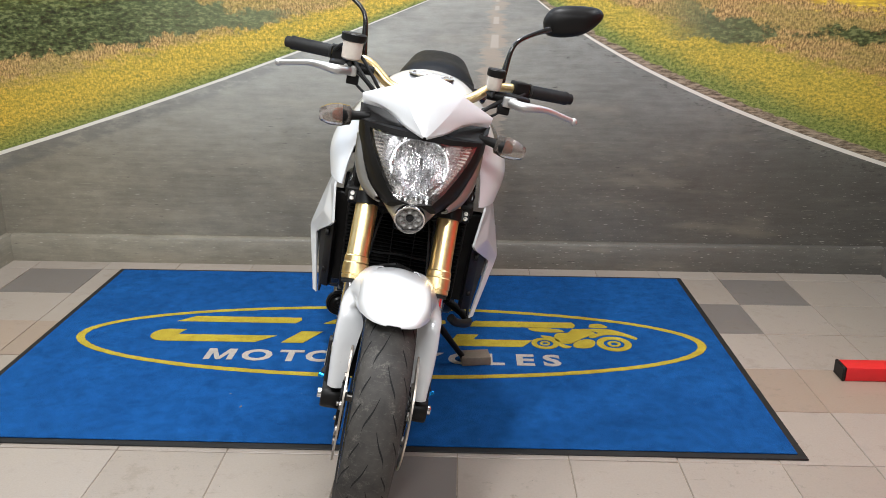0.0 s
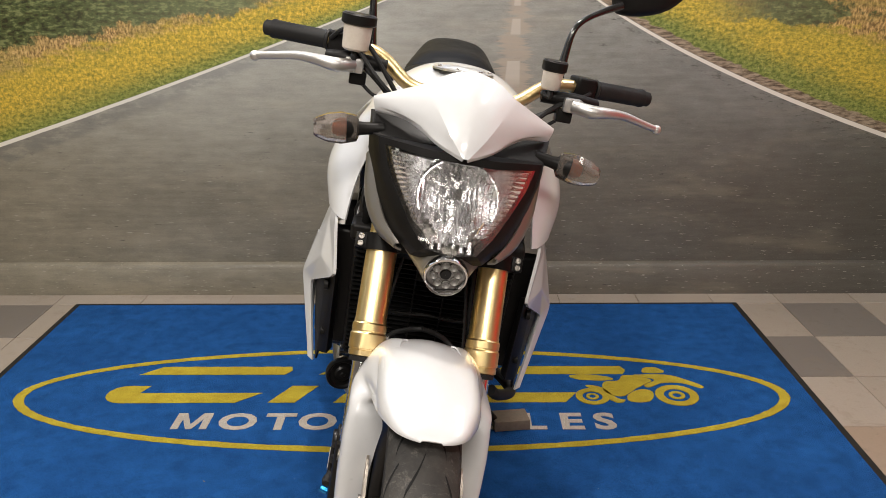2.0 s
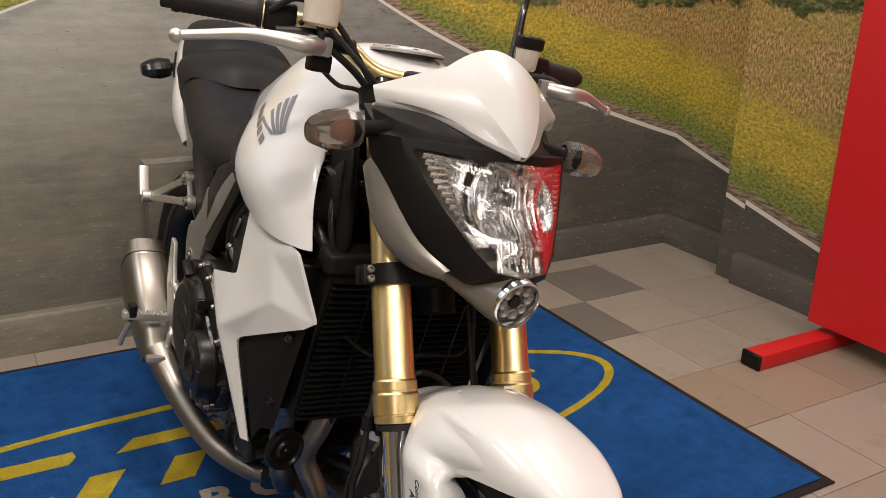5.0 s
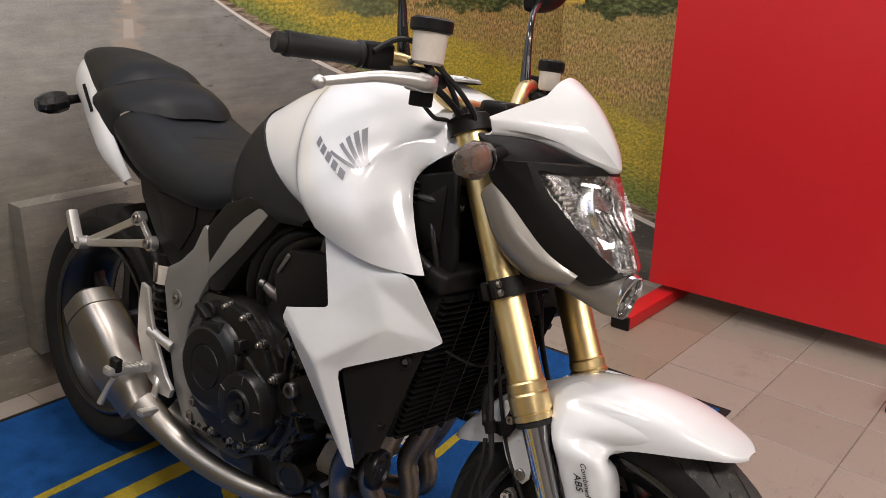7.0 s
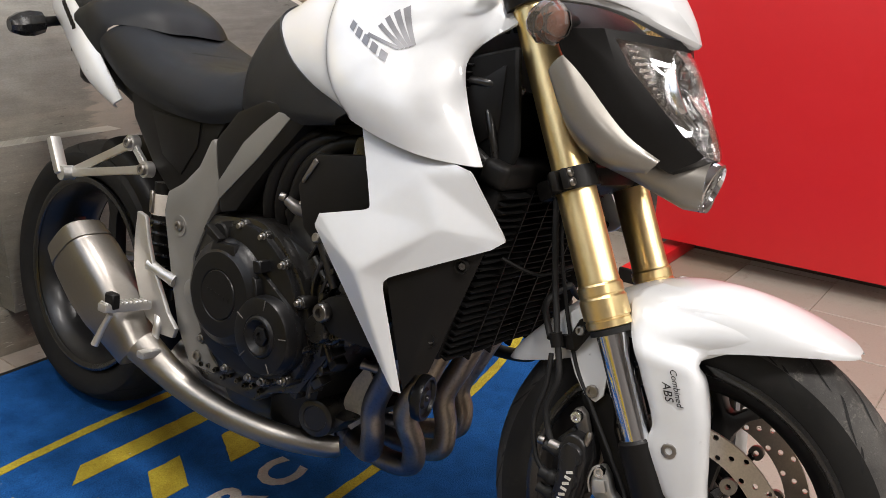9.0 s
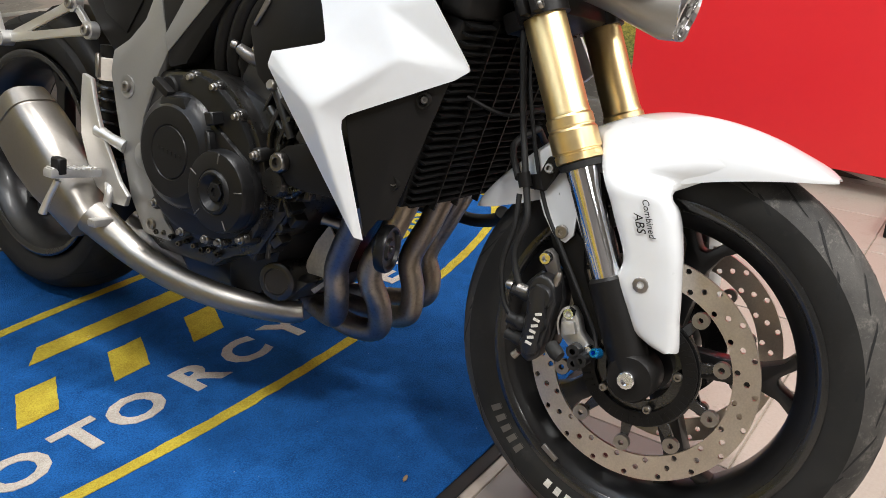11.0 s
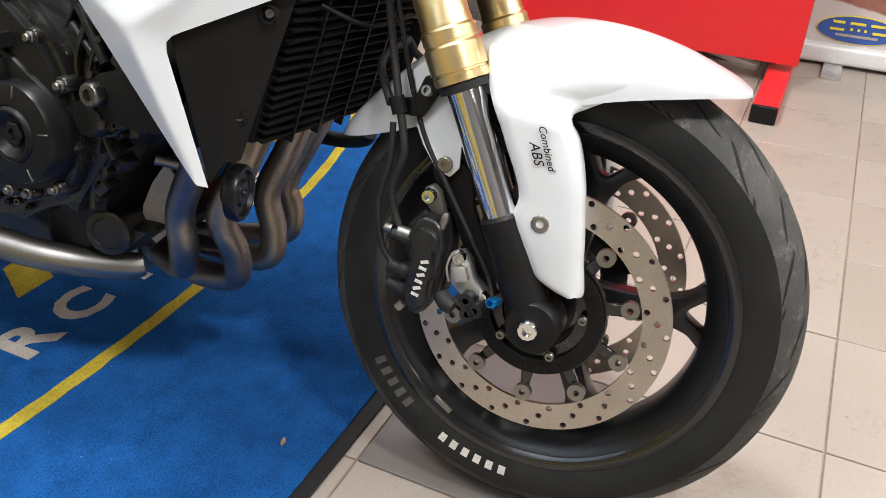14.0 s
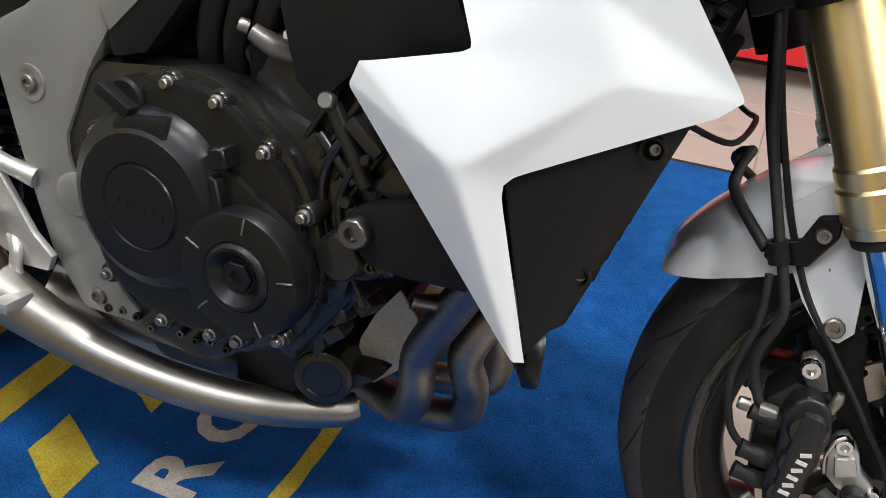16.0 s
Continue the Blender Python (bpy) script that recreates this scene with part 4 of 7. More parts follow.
front("upper_yoke", join(moved(box((-0.085, -0.005, 0.745), (0.085, 0.060, 0.765), 0.008, 2), ROT), *[turned(x, [(0.742, 0.027), (0.742, 0.035), (0.767, 0.035), (0.769, 0.033), (0.769, 0.027)]) for x in (-0.105, 0.105)]), M_BLACK)
front("steering_stem", moved(lathe([(0.44, 0.03), (0.76, 0.03)], 20, "Z", None, True), ROT @ Matrix.Translation((0, 0.042, 0))), M_BLACK)
front("axle", tube([(-0.13, 0, FRONT_R), (0.13, 0, FRONT_R)], 0.012), M_STEEL)


# ---- brake calipers and hoses
M_BLUEBOLT = simple("blue_anodised", (0.02, 0.28, 0.72), 0.25, 0.9)
M_CALIPER = simple("caliper_black_paint", (0.011, 0.011, 0.012), 0.34, 0.0, 0.1, 0.2, 60, 0.06, 0.004, spec=0.4)
CAL_OUT = [(0.140, 0.404), (0.127, 0.402), (0.117, 0.392), (0.113, 0.370), (0.116, 0.352), (0.117, 0.338), (0.120, 0.314), (0.125, 0.288), (0.138, 0.278), (0.150, 0.284), (0.156, 0.305), (0.152, 0.337), (0.154, 0.360), (0.156, 0.380), (0.150, 0.397)]
CAL_BACK = [(0.118, 0.400), (0.110, 0.370), (0.112, 0.335), (0.120, 0.292), (0.150, 0.285), (0.168, 0.300), (0.172, 0.340), (0.170, 0.380), (0.150, 0.404)]
for s in SIDES:
    out = (lambda a, b: (min(s * a, s * b), max(s * a, s * b)))
    caliper = front("brake_caliper", slab(CAL_OUT, *out(0.100, 0.130), 0.005, 3), M_CALIPER, bike, "black brake caliper with a pale bar marking")
    front("caliper_back", slab(CAL_BACK, *out(0.058, 0.104), 0.006, 2), M_CALIPER, caliper)
    for y, z, q in ((0.134, 0.374, 0.0175), (0.135, 0.338, 0.0165), (0.138, 0.304, 0.0150)):
        front("piston_cap", moved(lathe([(s * 0.124, q), (s * 0.132, q), (s * 0.136, q * 0.86), (s * 0.136, 0.0004)], 24), Matrix.Translation((0, y, z))), M_CALIPER, caliper)
    front("caliper_face", slab([(0.142, 0.392), (0.126, 0.388), (0.122, 0.350), (0.126, 0.298), (0.138, 0.290), (0.148, 0.300), (0.146, 0.350)], *out(0.128, 0.1375), 0.004, 2), M_CALIPER, caliper)
    if s < 0:
        for k in range(6):
            c = Vector((-0.1379, 0.1300 + 0.0016 * k, 0.3520 - 0.0086 * k))
            mk = box((-0.0005, -0.0048, -0.0019), (0.0005, 0.0048, 0.0019))
            front("caliper_marking", moved(mk, Matrix.Translation(c) @ Matrix.Rotation(radians(12 if k % 2 else -18), 4, "X")), M_LETTER, caliper)
    # hose unions, slider boots and bleed nipples on the trailing side
    for z, r in ((0.366, 0.0085), (0.326, 0.0105), (0.302, 0.0095)):
        front("slider_boot", tube([(s * 0.112, 0.152, z - 0.002), (s * 0.114, 0.164, z), (s * 0.115, 0.172, z + 0.001), (s * 0.115, 0.182, z + 0.003)], [r, r * 1.1, r * 0.8, r * 0.9], 12, 3), M_RUBBER, caliper)
    front("banjo_union", tube([(s * 0.113, 0.160, 0.370), (s * 0.113, 0.176, 0.372)], 0.0085, 14), M_GREY, caliper, "hose union")
    front("banjo_bolt", sock((s * 0.113, 0.184, 0.373), (0, 1, 0.1), 0.0065, 0.010), M_STEEL, caliper, "steel union bolt")
    front("bleed_nipple", tube([(s * 0.122, 0.120, 0.392), (s * 0.122, 0.117, 0.404), (s * 0.122, 0.116, 0.412)], [0.0042, 0.0055, 0.0032], 10, 3), M_STEEL, caliper)
    front("bleed_nipple", tube([(s * 0.116, 0.160, 0.284), (s * 0.118, 0.166, 0.276)], 0.0055, 10), M_STEEL, caliper)
    front("slide_pin", tube([(s * 0.128, 0.109, 0.312), (s * 0.134, 0.098, 0.306), (s * 0.136, 0.090, 0.303)], [0.0095, 0.0105, 0.008], 14, 3), M_RUBBER, caliper)
    # bare bracket below, black carrier plate above
    front("caliper_bracket", slab([(0.104, 0.362), (0.094, 0.366), (0.083, 0.353), (0.076, 0.334), (0.062, 0.322), (0.052, 0.309), (0.074, 0.306), (0.092, 0.312), (0.104, 0.322), (0.108, 0.345)], *out(0.092, 0.112), 0.004, 2), M_LEVER, caliper, "bare aluminium caliper bracket")
    front("bracket_step", slab([(0.103, 0.346), (0.086, 0.350), (0.080, 0.334), (0.098, 0.326)], *out(0.110, 0.120), 0.003, 2), M_LEVER, caliper)
    front("bracket_spring", tube([(s * 0.113, 0.106, 0.325), (s * 0.115, 0.110, 0.342), (s * 0.115, 0.106, 0.360), (s * 0.112, 0.098, 0.366)], 0.0016, 6, 4), M_LEVER, caliper)
    front("carrier_plate", slab([(0.152, 0.448), (0.146, 0.462), (0.118, 0.466), (0.102, 0.452), (0.094, 0.412), (0.064, 0.352), (0.040, 0.318), (0.068, 0.318), (0.100, 0.360), (0.120, 0.400), (0.140, 0.425)], *out(0.078, 0.089), 0.003, 2), M_BLACK, caliper, "matt black caliper carrier plate")
    front("caliper_ear", slab([(0.152, 0.430), (0.142, 0.436), (0.132, 0.428), (0.122, 0.402), (0.136, 0.396), (0.150, 0.414)], *out(0.094, 0.106), 0.003, 2), M_GREY, caliper, "grey cast mounting ear")
    for y, z, q in ((0.143, 0.423, 0.0092), (0.097, 0.357, 0.0085), (0.062, 0.316, 0.0062)):
        front("caliper_bolt", sock((s * 0.106, y, z), (s, 0, 0), q, 0.010), M_CHROME, caliper, "bright steel bolt")
    for y, z in ((0.078, 0.312), (0.066, 0.302), (0.074, 0.296)):
        front("sensor_lug", moved(lathe([(-0.010, 0.004), (-0.010, 0.0095), (0.010, 0.0095), (0.012, 0.006), (0.012, 0.0004)], 14), Matrix.Translation((s * 0.118, y, z))), M_CALIPER, caliper)
    front("axle_pinch_bolt", sock((s * 0.133, 0.040, 0.323), (s, 0.3, 0.2), 0.0068, 0.014), M_BLUEBOLT, caliper, "blue anodised pinch bolt")
    front("brake_hose", tube([(s * 0.060, 0.262, 0.790), (s * 0.078, 0.240, 0.700), (s * 0.085, 0.222, 0.610), (s * 0.102, 0.197, 0.530), (s * 0.110, 0.184, 0.492), (s * 0.114, 0.179, 0.465), (s * 0.113, 0.190, 0.425), (s * 0.112, 0.184, 0.395), (s * 0.112, 0.174, 0.374)], 0.0047, 10, 6), M_RUBBER, bike, "black braided brake hose")
    front("brake_hose", tube([(s * 0.102, 0.206, 0.520), (s * 0.060, 0.240, 0.552), (s * 0.034, 0.241, 0.568), (0, 0.232, 0.580)], 0.0052, 10, 6), M_RUBBER, bike, "black crossover brake hose")
    front("brake_hose", tube([(s * 0.108, 0.198, 0.500), (s * 0.112, 0.196, 0.455), (s * 0.112, 0.206, 0.400), (s * 0.112, 0.196, 0.350), (s * 0.113, 0.180, 0.330)], 0.0038, 10, 6), M_RUBBER, bike, "black braided brake hose")
    front("sensor_cable", tube([(s * 0.052, 0.250, 0.770), (s * 0.070, 0.228, 0.660), (s * 0.080, 0.200, 0.570), (s * 0.087, 0.180, 0.520), (s * 0.092, 0.160, 0.480), (s * 0.098, 0.130, 0.440), (s * 0.106, 0.096, 0.395), (s * 0.112, 0.060, 0.345), (s * 0.118, 0.050, 0.322)], 0.0031, 8, 6), M_RUBBER, bike, "thin black sensor cable")
    guide = front("hose_guide", slab([(0.205, 0.508), (0.205, 0.524), (0.180, 0.530), (0.170, 0.556), (0.152, 0.560), (0.150, 0.540), (0.168, 0.508)], *out(0.088, 0.095), 0.002, 1), M_BLACK, bike, "black hose guide bolted to the mudguard")
    for y, z, x in ((0.196, 0.520, 0.103), (0.180, 0.519, 0.088)):
        front("hose_clip", moved(lathe([(-0.010, 0.0055), (-0.010, 0.0095), (0.010, 0.0095), (0.010, 0.0055), (-0.010, 0.0055)], 14, "Z"), Matrix.Translation((s * x, y, z)) @ Matrix.Rotation(radians(-20), 4, "X")), M_BLACK, guide)
    front("guide_bolt", sock((s * 0.095, 0.164, 0.540), (s, 0, 0.2), 0.0070, 0.008), M_STEEL, guide, "steel bolt")


# ---- front mudguard
GUARD = [(-0.177, 0.5830, 0.016, 0.5815), (-0.170, 0.5870, 0.036, 0.5815), (-0.158, 0.5940, 0.051, 0.581), (-0.135, 0.604, 0.064, 0.579), (-0.100, 0.617, 0.077, 0.574), (-0.063, 0.6265, 0.083, 0.567), (-0.026, 0.632, 0.086, 0.558), (0.012, 0.6335, 0.088, 0.546), (0.048, 0.6305, 0.088, 0.538), (0.082, 0.622, 0.086, 0.545),
         (0.115, 0.609, 0.078, 0.545), (0.155, 0.588, 0.074, 0.506), (0.197, 0.570, 0.074, 0.486), (0.225, 0.545, 0.072, 0.476), (0.252, 0.517, 0.068, 0.467), (0.275, 0.486, 0.060, 0.461), (0.286, 0.464, 0.050, 0.459)]
ARCH = ((0, 1), (0.50, 0.92), (0.86, 0.76), (0.985, 0.38), (1, 0))
rows = []
for y, zc, w, ze in GUARD:
    half = [(w * k, y, ze + (zc - ze) * h) for k, h in ARCH]
    rows.append([(-x, y, z) for x, y, z in reversed(half[1:])] + half)
mudguard = front("front_mudguard", shell(rows, 3, 4, 0.003), M_WHITE, bike, "pearl white front mudguard", 60)
# each skirt row: height, front edge, rear edge, how far out
SKIRT = [(0.6215, -0.062, 0.076, 0.048), (0.611, -0.088, 0.094, 0.068), (0.598, -0.092, 0.098, 0.083), (0.584, -0.078, 0.094, 0.093), (0.571, -0.055, 0.090, 0.1005), (0.556, -0.024, 0.084, 0.1085), (0.538, -0.002, 0.073, 0.1180), (0.519, -0.015, 0.062, 0.1195), (0.500, -0.022, 0.053, 0.1205), (0.470, -0.031, 0.038, 0.1215), (0.446, -0.035, 0.031, 0.1215),
         (0.422, -0.039, 0.036, 0.1215), (0.402, -0.042, 0.026, 0.1210), (0.385, -0.044, 0.016, 0.1200), (0.363, -0.048, 0.004, 0.1185), (0.351, -0.050, -0.016, 0.1175), (0.345, -0.050, -0.034, 0.1165)]


def curved_plate(poly, xf, thick):
    """A plate in (y, z) bent to follow x = xf(y, z): a fan of strips from its middle."""
    cy, cz = sum(p[0] for p in poly) / len(poly), sum(p[1] for p in poly) / len(poly)
    rings = []
    for k in (1.0, 0.75, 0.5, 0.25, 0.02):
        rings.append([Vector((xf(cy + (y - cy) * k, cz + (z - cz) * k), cy + (y - cy) * k, cz + (z - cz) * k)) for y, z in poly])
    bm = skin(rings, True, False)
    bm.normal_update()
    bmesh.ops.solidify(bm, geom=bm.faces[:], thickness=thick)
    return bm


def guard_half(y, z):
    """Half width of the mudguard at this place."""
    for a, b in zip(GUARD, GUARD[1:]):
        if a[0] <= y <= b[0]:
            zc, w, ze = (p + (q - p) * (y - a[0]) / (b[0] - a[0]) for p, q in zip(a[1:], b[1:]))
            h = min(1, max(0, (z - ze) / (zc - ze)))
            for (k1, h1), (k0, h0) in zip(ARCH, ARCH[1:]):
                if h0 <= h <= h1:
                    return w * (k0 + (k1 - k0) * (h - h0) / (h1 - h0))
    return 0.08


for s in SIDES:
    rows = []
    for z, yf, yr, x in SKIRT:
        wrap = {0.538: 0.036, 0.519: 0.050}.get(z, 0.058) if z > 0.5 else 0.058 - 0.018 * (0.5 - z) / 0.15
        ym = yf + (yr - yf) * 0.5
        if z > 0.550:
            row = [(-guard_half(yf, z) + 0.003, yf, z), (-guard_half(yf + 0.016, z) - 0.0002, yf + 0.016, z)]
            for k, m in ((0.36, 0.42), (0.62, 0.86), (0.97, 1.0)):
                y = yf + (yr - yf) * k
                row.append((-(guard_half(y, z) * (1 - m) + max(x, guard_half(y, z) + 0.002) * m), y, z))
            rows.append(row + [(-x + 0.010, yr + 0.002, z)])
            continue
        rows.append([(-x + dx, y, z) for dx, y in ((wrap, yf + 0.010), (wrap * (0.60 if z > 0.53 else 0.35), yf + 0.001), (0.002, yf + 0.006), (-0.001, ym), (0.001, yr - 0.002), (0.010, yr + 0.002))])
    bm = shell(rows, 3, 3, 0.003)
    front("mudguard_skirt", mirror_x(bm) if s > 0 else bm, M_WHITE, mudguard, "white skirt in front of the fork leg", 50)
    stay = curved_plate([(0.116, 0.458), (0.126, 0.446), (0.142, 0.450), (0.164, 0.476), (0.186, 0.512), (0.200, 0.550), (0.160, 0.585), (0.128, 0.575), (0.120, 0.510)], lambda y, z: -(0.092 - 0.20 * max(0, z - 0.46)), 0.004)
    front("mudguard_stay", mirror_x(stay) if s > 0 else stay, M_WHITE, mudguard, "", 50)
    front("mudguard_bolt", sock((s * 0.1225, 0.006, 0.424), (s, 0, 0), 0.0105, 0.005), M_STEEL, mudguard, "steel button bolt")
    front("mudguard_bolt", sock((s * 0.094, 0.133, 0.460), (s, 0, 0), 0.0095, 0.006), M_STEEL, mudguard, "steel button bolt")
side_on = Matrix(((0, 0, -1, 0), (-1, 0, 0, 0), (0, 1, 0, 0), (0, 0, 0, 1)))
for text, size, z, dy in (("Combined", 0.0118, 0.508, 0.007), ("ABS", 0.0155, 0.500, 0.0185)):
    m = S @ Matrix.Translation((-0.1272, 0.008 + dy, z)) @ side_on @ Matrix.Rotation(radians(-68), 4, "Z")
    lettering(text, size, M_BLACK, 0.0003, m, "decal", mudguard, "black decal lettering", 1.0, 1.0, 0.0, 0.32)


# ---- headlamp and flyscreen
def glass_material(name, tint=(1, 1, 1), rough=0.02, clear=1.0):
    n = Nodes(name)
    return n.set(base=tint, rough=rough, transmission=clear, ior=1.45)


M_GLASS = glass_material("clear_lens")
M_SMOKE = glass_material("smoked_lens", (0.40, 0.35, 0.31), 0.08, 0.82)
M_AMBER = simple("amber_bulb", (0.42, 0.10, 0.03), 0.35, 0, 0.4, 0.35, 60)
M_REFLECT = simple("reflector_chrome", (0.96, 0.96, 0.97), 0.24, 1.0, 0, 0.02)
M_RED_BTN = simple("red_switch", (0.6, 0.02, 0.01), 0.4)


def shield(points):
    """A closed outline from its right half, top to bottom."""
    right = [Vector(p) for p in points]
    return right + [Vector((-p.x, p.y, p.z)) for p in reversed(right[1:-1])]


LENS_EDGE = shield([(0, 0.112, 0.940), (-0.060, 0.124, 0.938), (-0.133, 0.170, 0.938), (-0.122, 0.150, 0.905), (-0.097, 0.114, 0.865), (-0.070, 0.080, 0.828), (-0.044, 0.054, 0.803), (0, 0.044, 0.798)])
OUT_FRONT = shield([(0, 0.114, 0.953), (-0.062, 0.128, 0.951), (-0.146, 0.182, 0.948), (-0.136, 0.162, 0.904), (-0.111, 0.126, 0.858), (-0.084, 0.090, 0.818), (-0.052, 0.062, 0.794), (0, 0.050, 0.789)])
OUT_REAR = shield([(0, 0.235, 0.990), (-0.08, 0.240, 0.990), (-0.166, 0.262, 0.978), (-0.160, 0.232, 0.915), (-0.138, 0.186, 0.852), (-0.106, 0.138, 0.800), (-0.062, 0.092, 0.775), (0, 0.080, 0.768)])
BROW = [a + (b - a) * 0.30 + Vector((a.x * 0.03, 0.014 if a.z > 0.935 else 0, -0.013 if a.z > 0.935 else 0)) for a, b in zip(OUT_FRONT, OUT_REAR)]
DEEP = [Vector((p.x * 0.97, p.y + 0.045, p.z)) for p in LENS_EDGE]
lamp = front("headlamp_housing", skin([OUT_REAR, BROW, OUT_FRONT, LENS_EDGE, DEEP], True, False), M_BLACK, bike, "satin black headlamp surround", 25)


def lens_sheet(bulge, shrink, back):
    """A bulging sheet over the lamp's opening."""
    centre = Vector((0, 0.086, 0.872))
    rings = []
    for k in (1.0, 0.93, 0.8, 0.6, 0.4, 0.2):
        rings.append([centre + (p - centre) * k * shrink + Vector((0, back - bulge * (1 - k ** 3), 0)) for p in LENS_EDGE])
    bm = skin(rings, True, False)
    bm.verts.ensure_lookup_table()
    ring_ngon(bm, list(bm.verts)[-len(LENS_EDGE):])
    return bm


lens = lens_sheet(0.010, 1.0, 0.0)
bmesh.ops.solidify(lens, geom=lens.faces[:], thickness=0.002)
lens_ob = front("lens", lens, M_GLASS, lamp, "clear headlamp lens", 60)
lens_ob.visible_shadow = False
rnd = random.Random(5)


def lens_y(x, z):
    """The plane just behind the lens."""
    return 0.044 + (z - 0.798) * 0.49 + 2.6 * x * x


def mirror_cells(inside, depth, cols, rows, x0, x1, z0, z1, jolt):
    """Many small mirrors, each tilted a little, that fill an area."""
    bm = bmesh.new()
    for i in range(cols):
        for j in range(rows):
            off = 0.5 * (i % 2)
            xa, xb = (x0 + (x1 - x0) * k / cols for k in (i, i + 1))
            za, zb = (z0 + (z1 - z0) * (k + off) / rows for k in (j, j + 1))
            zb = min(zb, z1)
            if zb - za < 0.002 or not inside((xa + xb) / 2, (za + zb) / 2):
                continue
            tx, tz = rnd.uniform(-jolt, jolt), rnd.uniform(-jolt, jolt)
            cx, cz = (xa + xb) / 2, (za + zb) / 2
            bow = (xb - xa) * 0.30
            strips = []
            for k in range(4):
                x = xa + (xb - xa) * k / 3
                dip = bow * (1 - (2 * k / 3 - 1) ** 2)
                strips.append([Vector((x, depth(cx, z) + (x - cx) * (tx + 0.5 * (1 if cx < 0 else -1) * min(1, abs(cx) * 14)) + (z - cz) * tz + dip, z)) for z in (za, zb)])
            skin(strips, False, False, bm)
    return bm


CZ, R0 = 0.882, 0.067
HALF = ((0.798, 0.030), (0.803, 0.040), (0.828, 0.064), (0.865, 0.090), (0.905, 0.114), (0.940, 0.126))


def lens_half(z):
    """Half the width of the lens opening at this height."""
    for (a, p), (b, q) in zip(HALF, HALF[1:]):
        if a <= z <= b:
            return p + (q - p) * (z - a) / (b - a)
    return 0.0


def in_bowl(x, z):
    return z < 0.936 and abs(x) < lens_half(z) and x * x + (z - CZ) ** 2 < (R0 - 0.002) ** 2


bowl = mirror_cells(in_bowl, lambda x, z: lens_y(0, z) + 0.054 - 0.040 * ((x * x + (z - CZ) ** 2) / R0 ** 2), 17, 9, -R0, R0, CZ - R0, CZ + R0, 0.30)
front("reflector", bowl, M_REFLECT, lamp, "bright faceted reflector", 5)
rim = lathe([(0.012, R0 + 0.001), (-0.002, R0 + 0.0030), (-0.004, R0 + 0.002), (-0.004, R0), (0.006, R0 - 0.001)], 72, "Y")
bmesh.ops.delete(rim, geom=[v for v in rim.verts if v.co.z < -0.030], context="VERTS")
rim = moved(rim, Matrix.Translation((0, lens_y(0, CZ) + 0.014, CZ)) @ Matrix.Rotation(radians(-26), 4, "X"))
front("reflector_rim", rim, M_REFLECT, lamp, "bright reflector rim", 40)
def side_reflector():
    """A bright corner sheet of fine level steps outside the round reflector."""
    bm = bmesh.new()
    for k in range(15):
        za, zb = 0.826 + 0.0072 * k, 0.826 + 0.0072 * (k + 1)
        inner = math.sqrt(max(0.0, (R0 + 0.003) ** 2 - ((za + zb) / 2 - CZ) ** 2))
        outer = lens_half((za + zb) / 2) - 0.002
        if outer - inner < 0.006:
            continue
        rows = []
        for j in range(6):
            x = -(outer + (inner - outer) * j / 5)
            rows.append([Vector((x, lens_y(x, z) + back + 0.010 * (j / 5) ** 2, z)) for z, back in ((za, 0.016), (zb, 0.011 if j < 3 else 0.014))])
        skin(rows, False, False, bm)
    return bm


for s in SIDES:
    wing = side_reflector()
    front("wing_reflector", mirror_x(wing) if s > 0 else wing, M_REFLECT, lamp, "stepped side reflector", 5)
small = mirror_cells(lambda x, z: x * x + (z - 0.806) ** 2 < 0.036 ** 2, lambda x, z: lens_y(0, z) + 0.026 - 0.016 * (x / 0.036) ** 2, 11, 2, -0.036, 0.036, 0.800, 0.842, 0.25)
front("lower_reflector", small, M_REFLECT, lamp, "small fluted lower reflector", 5)
front("lamp_liner", skin([[Vector((p.x * 0.93, p.y + 0.046 + 0.02 * k, p.z)) for p in LENS_EDGE] for k in (0, 1)], True, True), M_GREY, lamp)
front("bulb_cap", moved(lathe([(-0.020, 0.002), (-0.020, 0.009), (-0.012, 0.013), (0.01, 0.015)], 18, "Y", None, True), Matrix.Translation((0, 0.124, 0.890))), M_CHROME, lamp)
RING = Matrix.Translation((0, 0.056, 0.763)) @ Matrix.Rotation(radians(16), 4, "X")
ringlamp = front("position_lamp", moved(lathe([(0.03, 0.034), (-0.004, 0.0375), (-0.010, 0.0365), (-0.011, 0.0335), (-0.006, 0.0315), (0.004, 0.031)], 40, "Y"), RING), M_CHROME, lamp, "round chrome-rimmed position lamp")
front("lamp_face", moved(lathe([(0.000, 0.032), (0.000, 0.0005)], 32, "Y"), RING), M_GREY, lamp, "dark grey lamp face")
for k in range(8):
    a = 2 * math.pi * k / 8 + 0.2
    front("lamp_cell", moved(moved(lathe([(-0.001, 0.0078), (-0.004, 0.0072), (-0.001, 0.005), (0.001, 0.0005)], 14, "Y"), Matrix.Translation((0.0205 * math.cos(a), 0, 0.0205 * math.sin(a)))), RING), M_SATIN, lamp)
front("lamp_centre", moved(lathe([(0.0, 0.010), (-0.003, 0.009), (-0.003, 0.0005)], 16, "Y"), RING), M_BLACK, lamp)
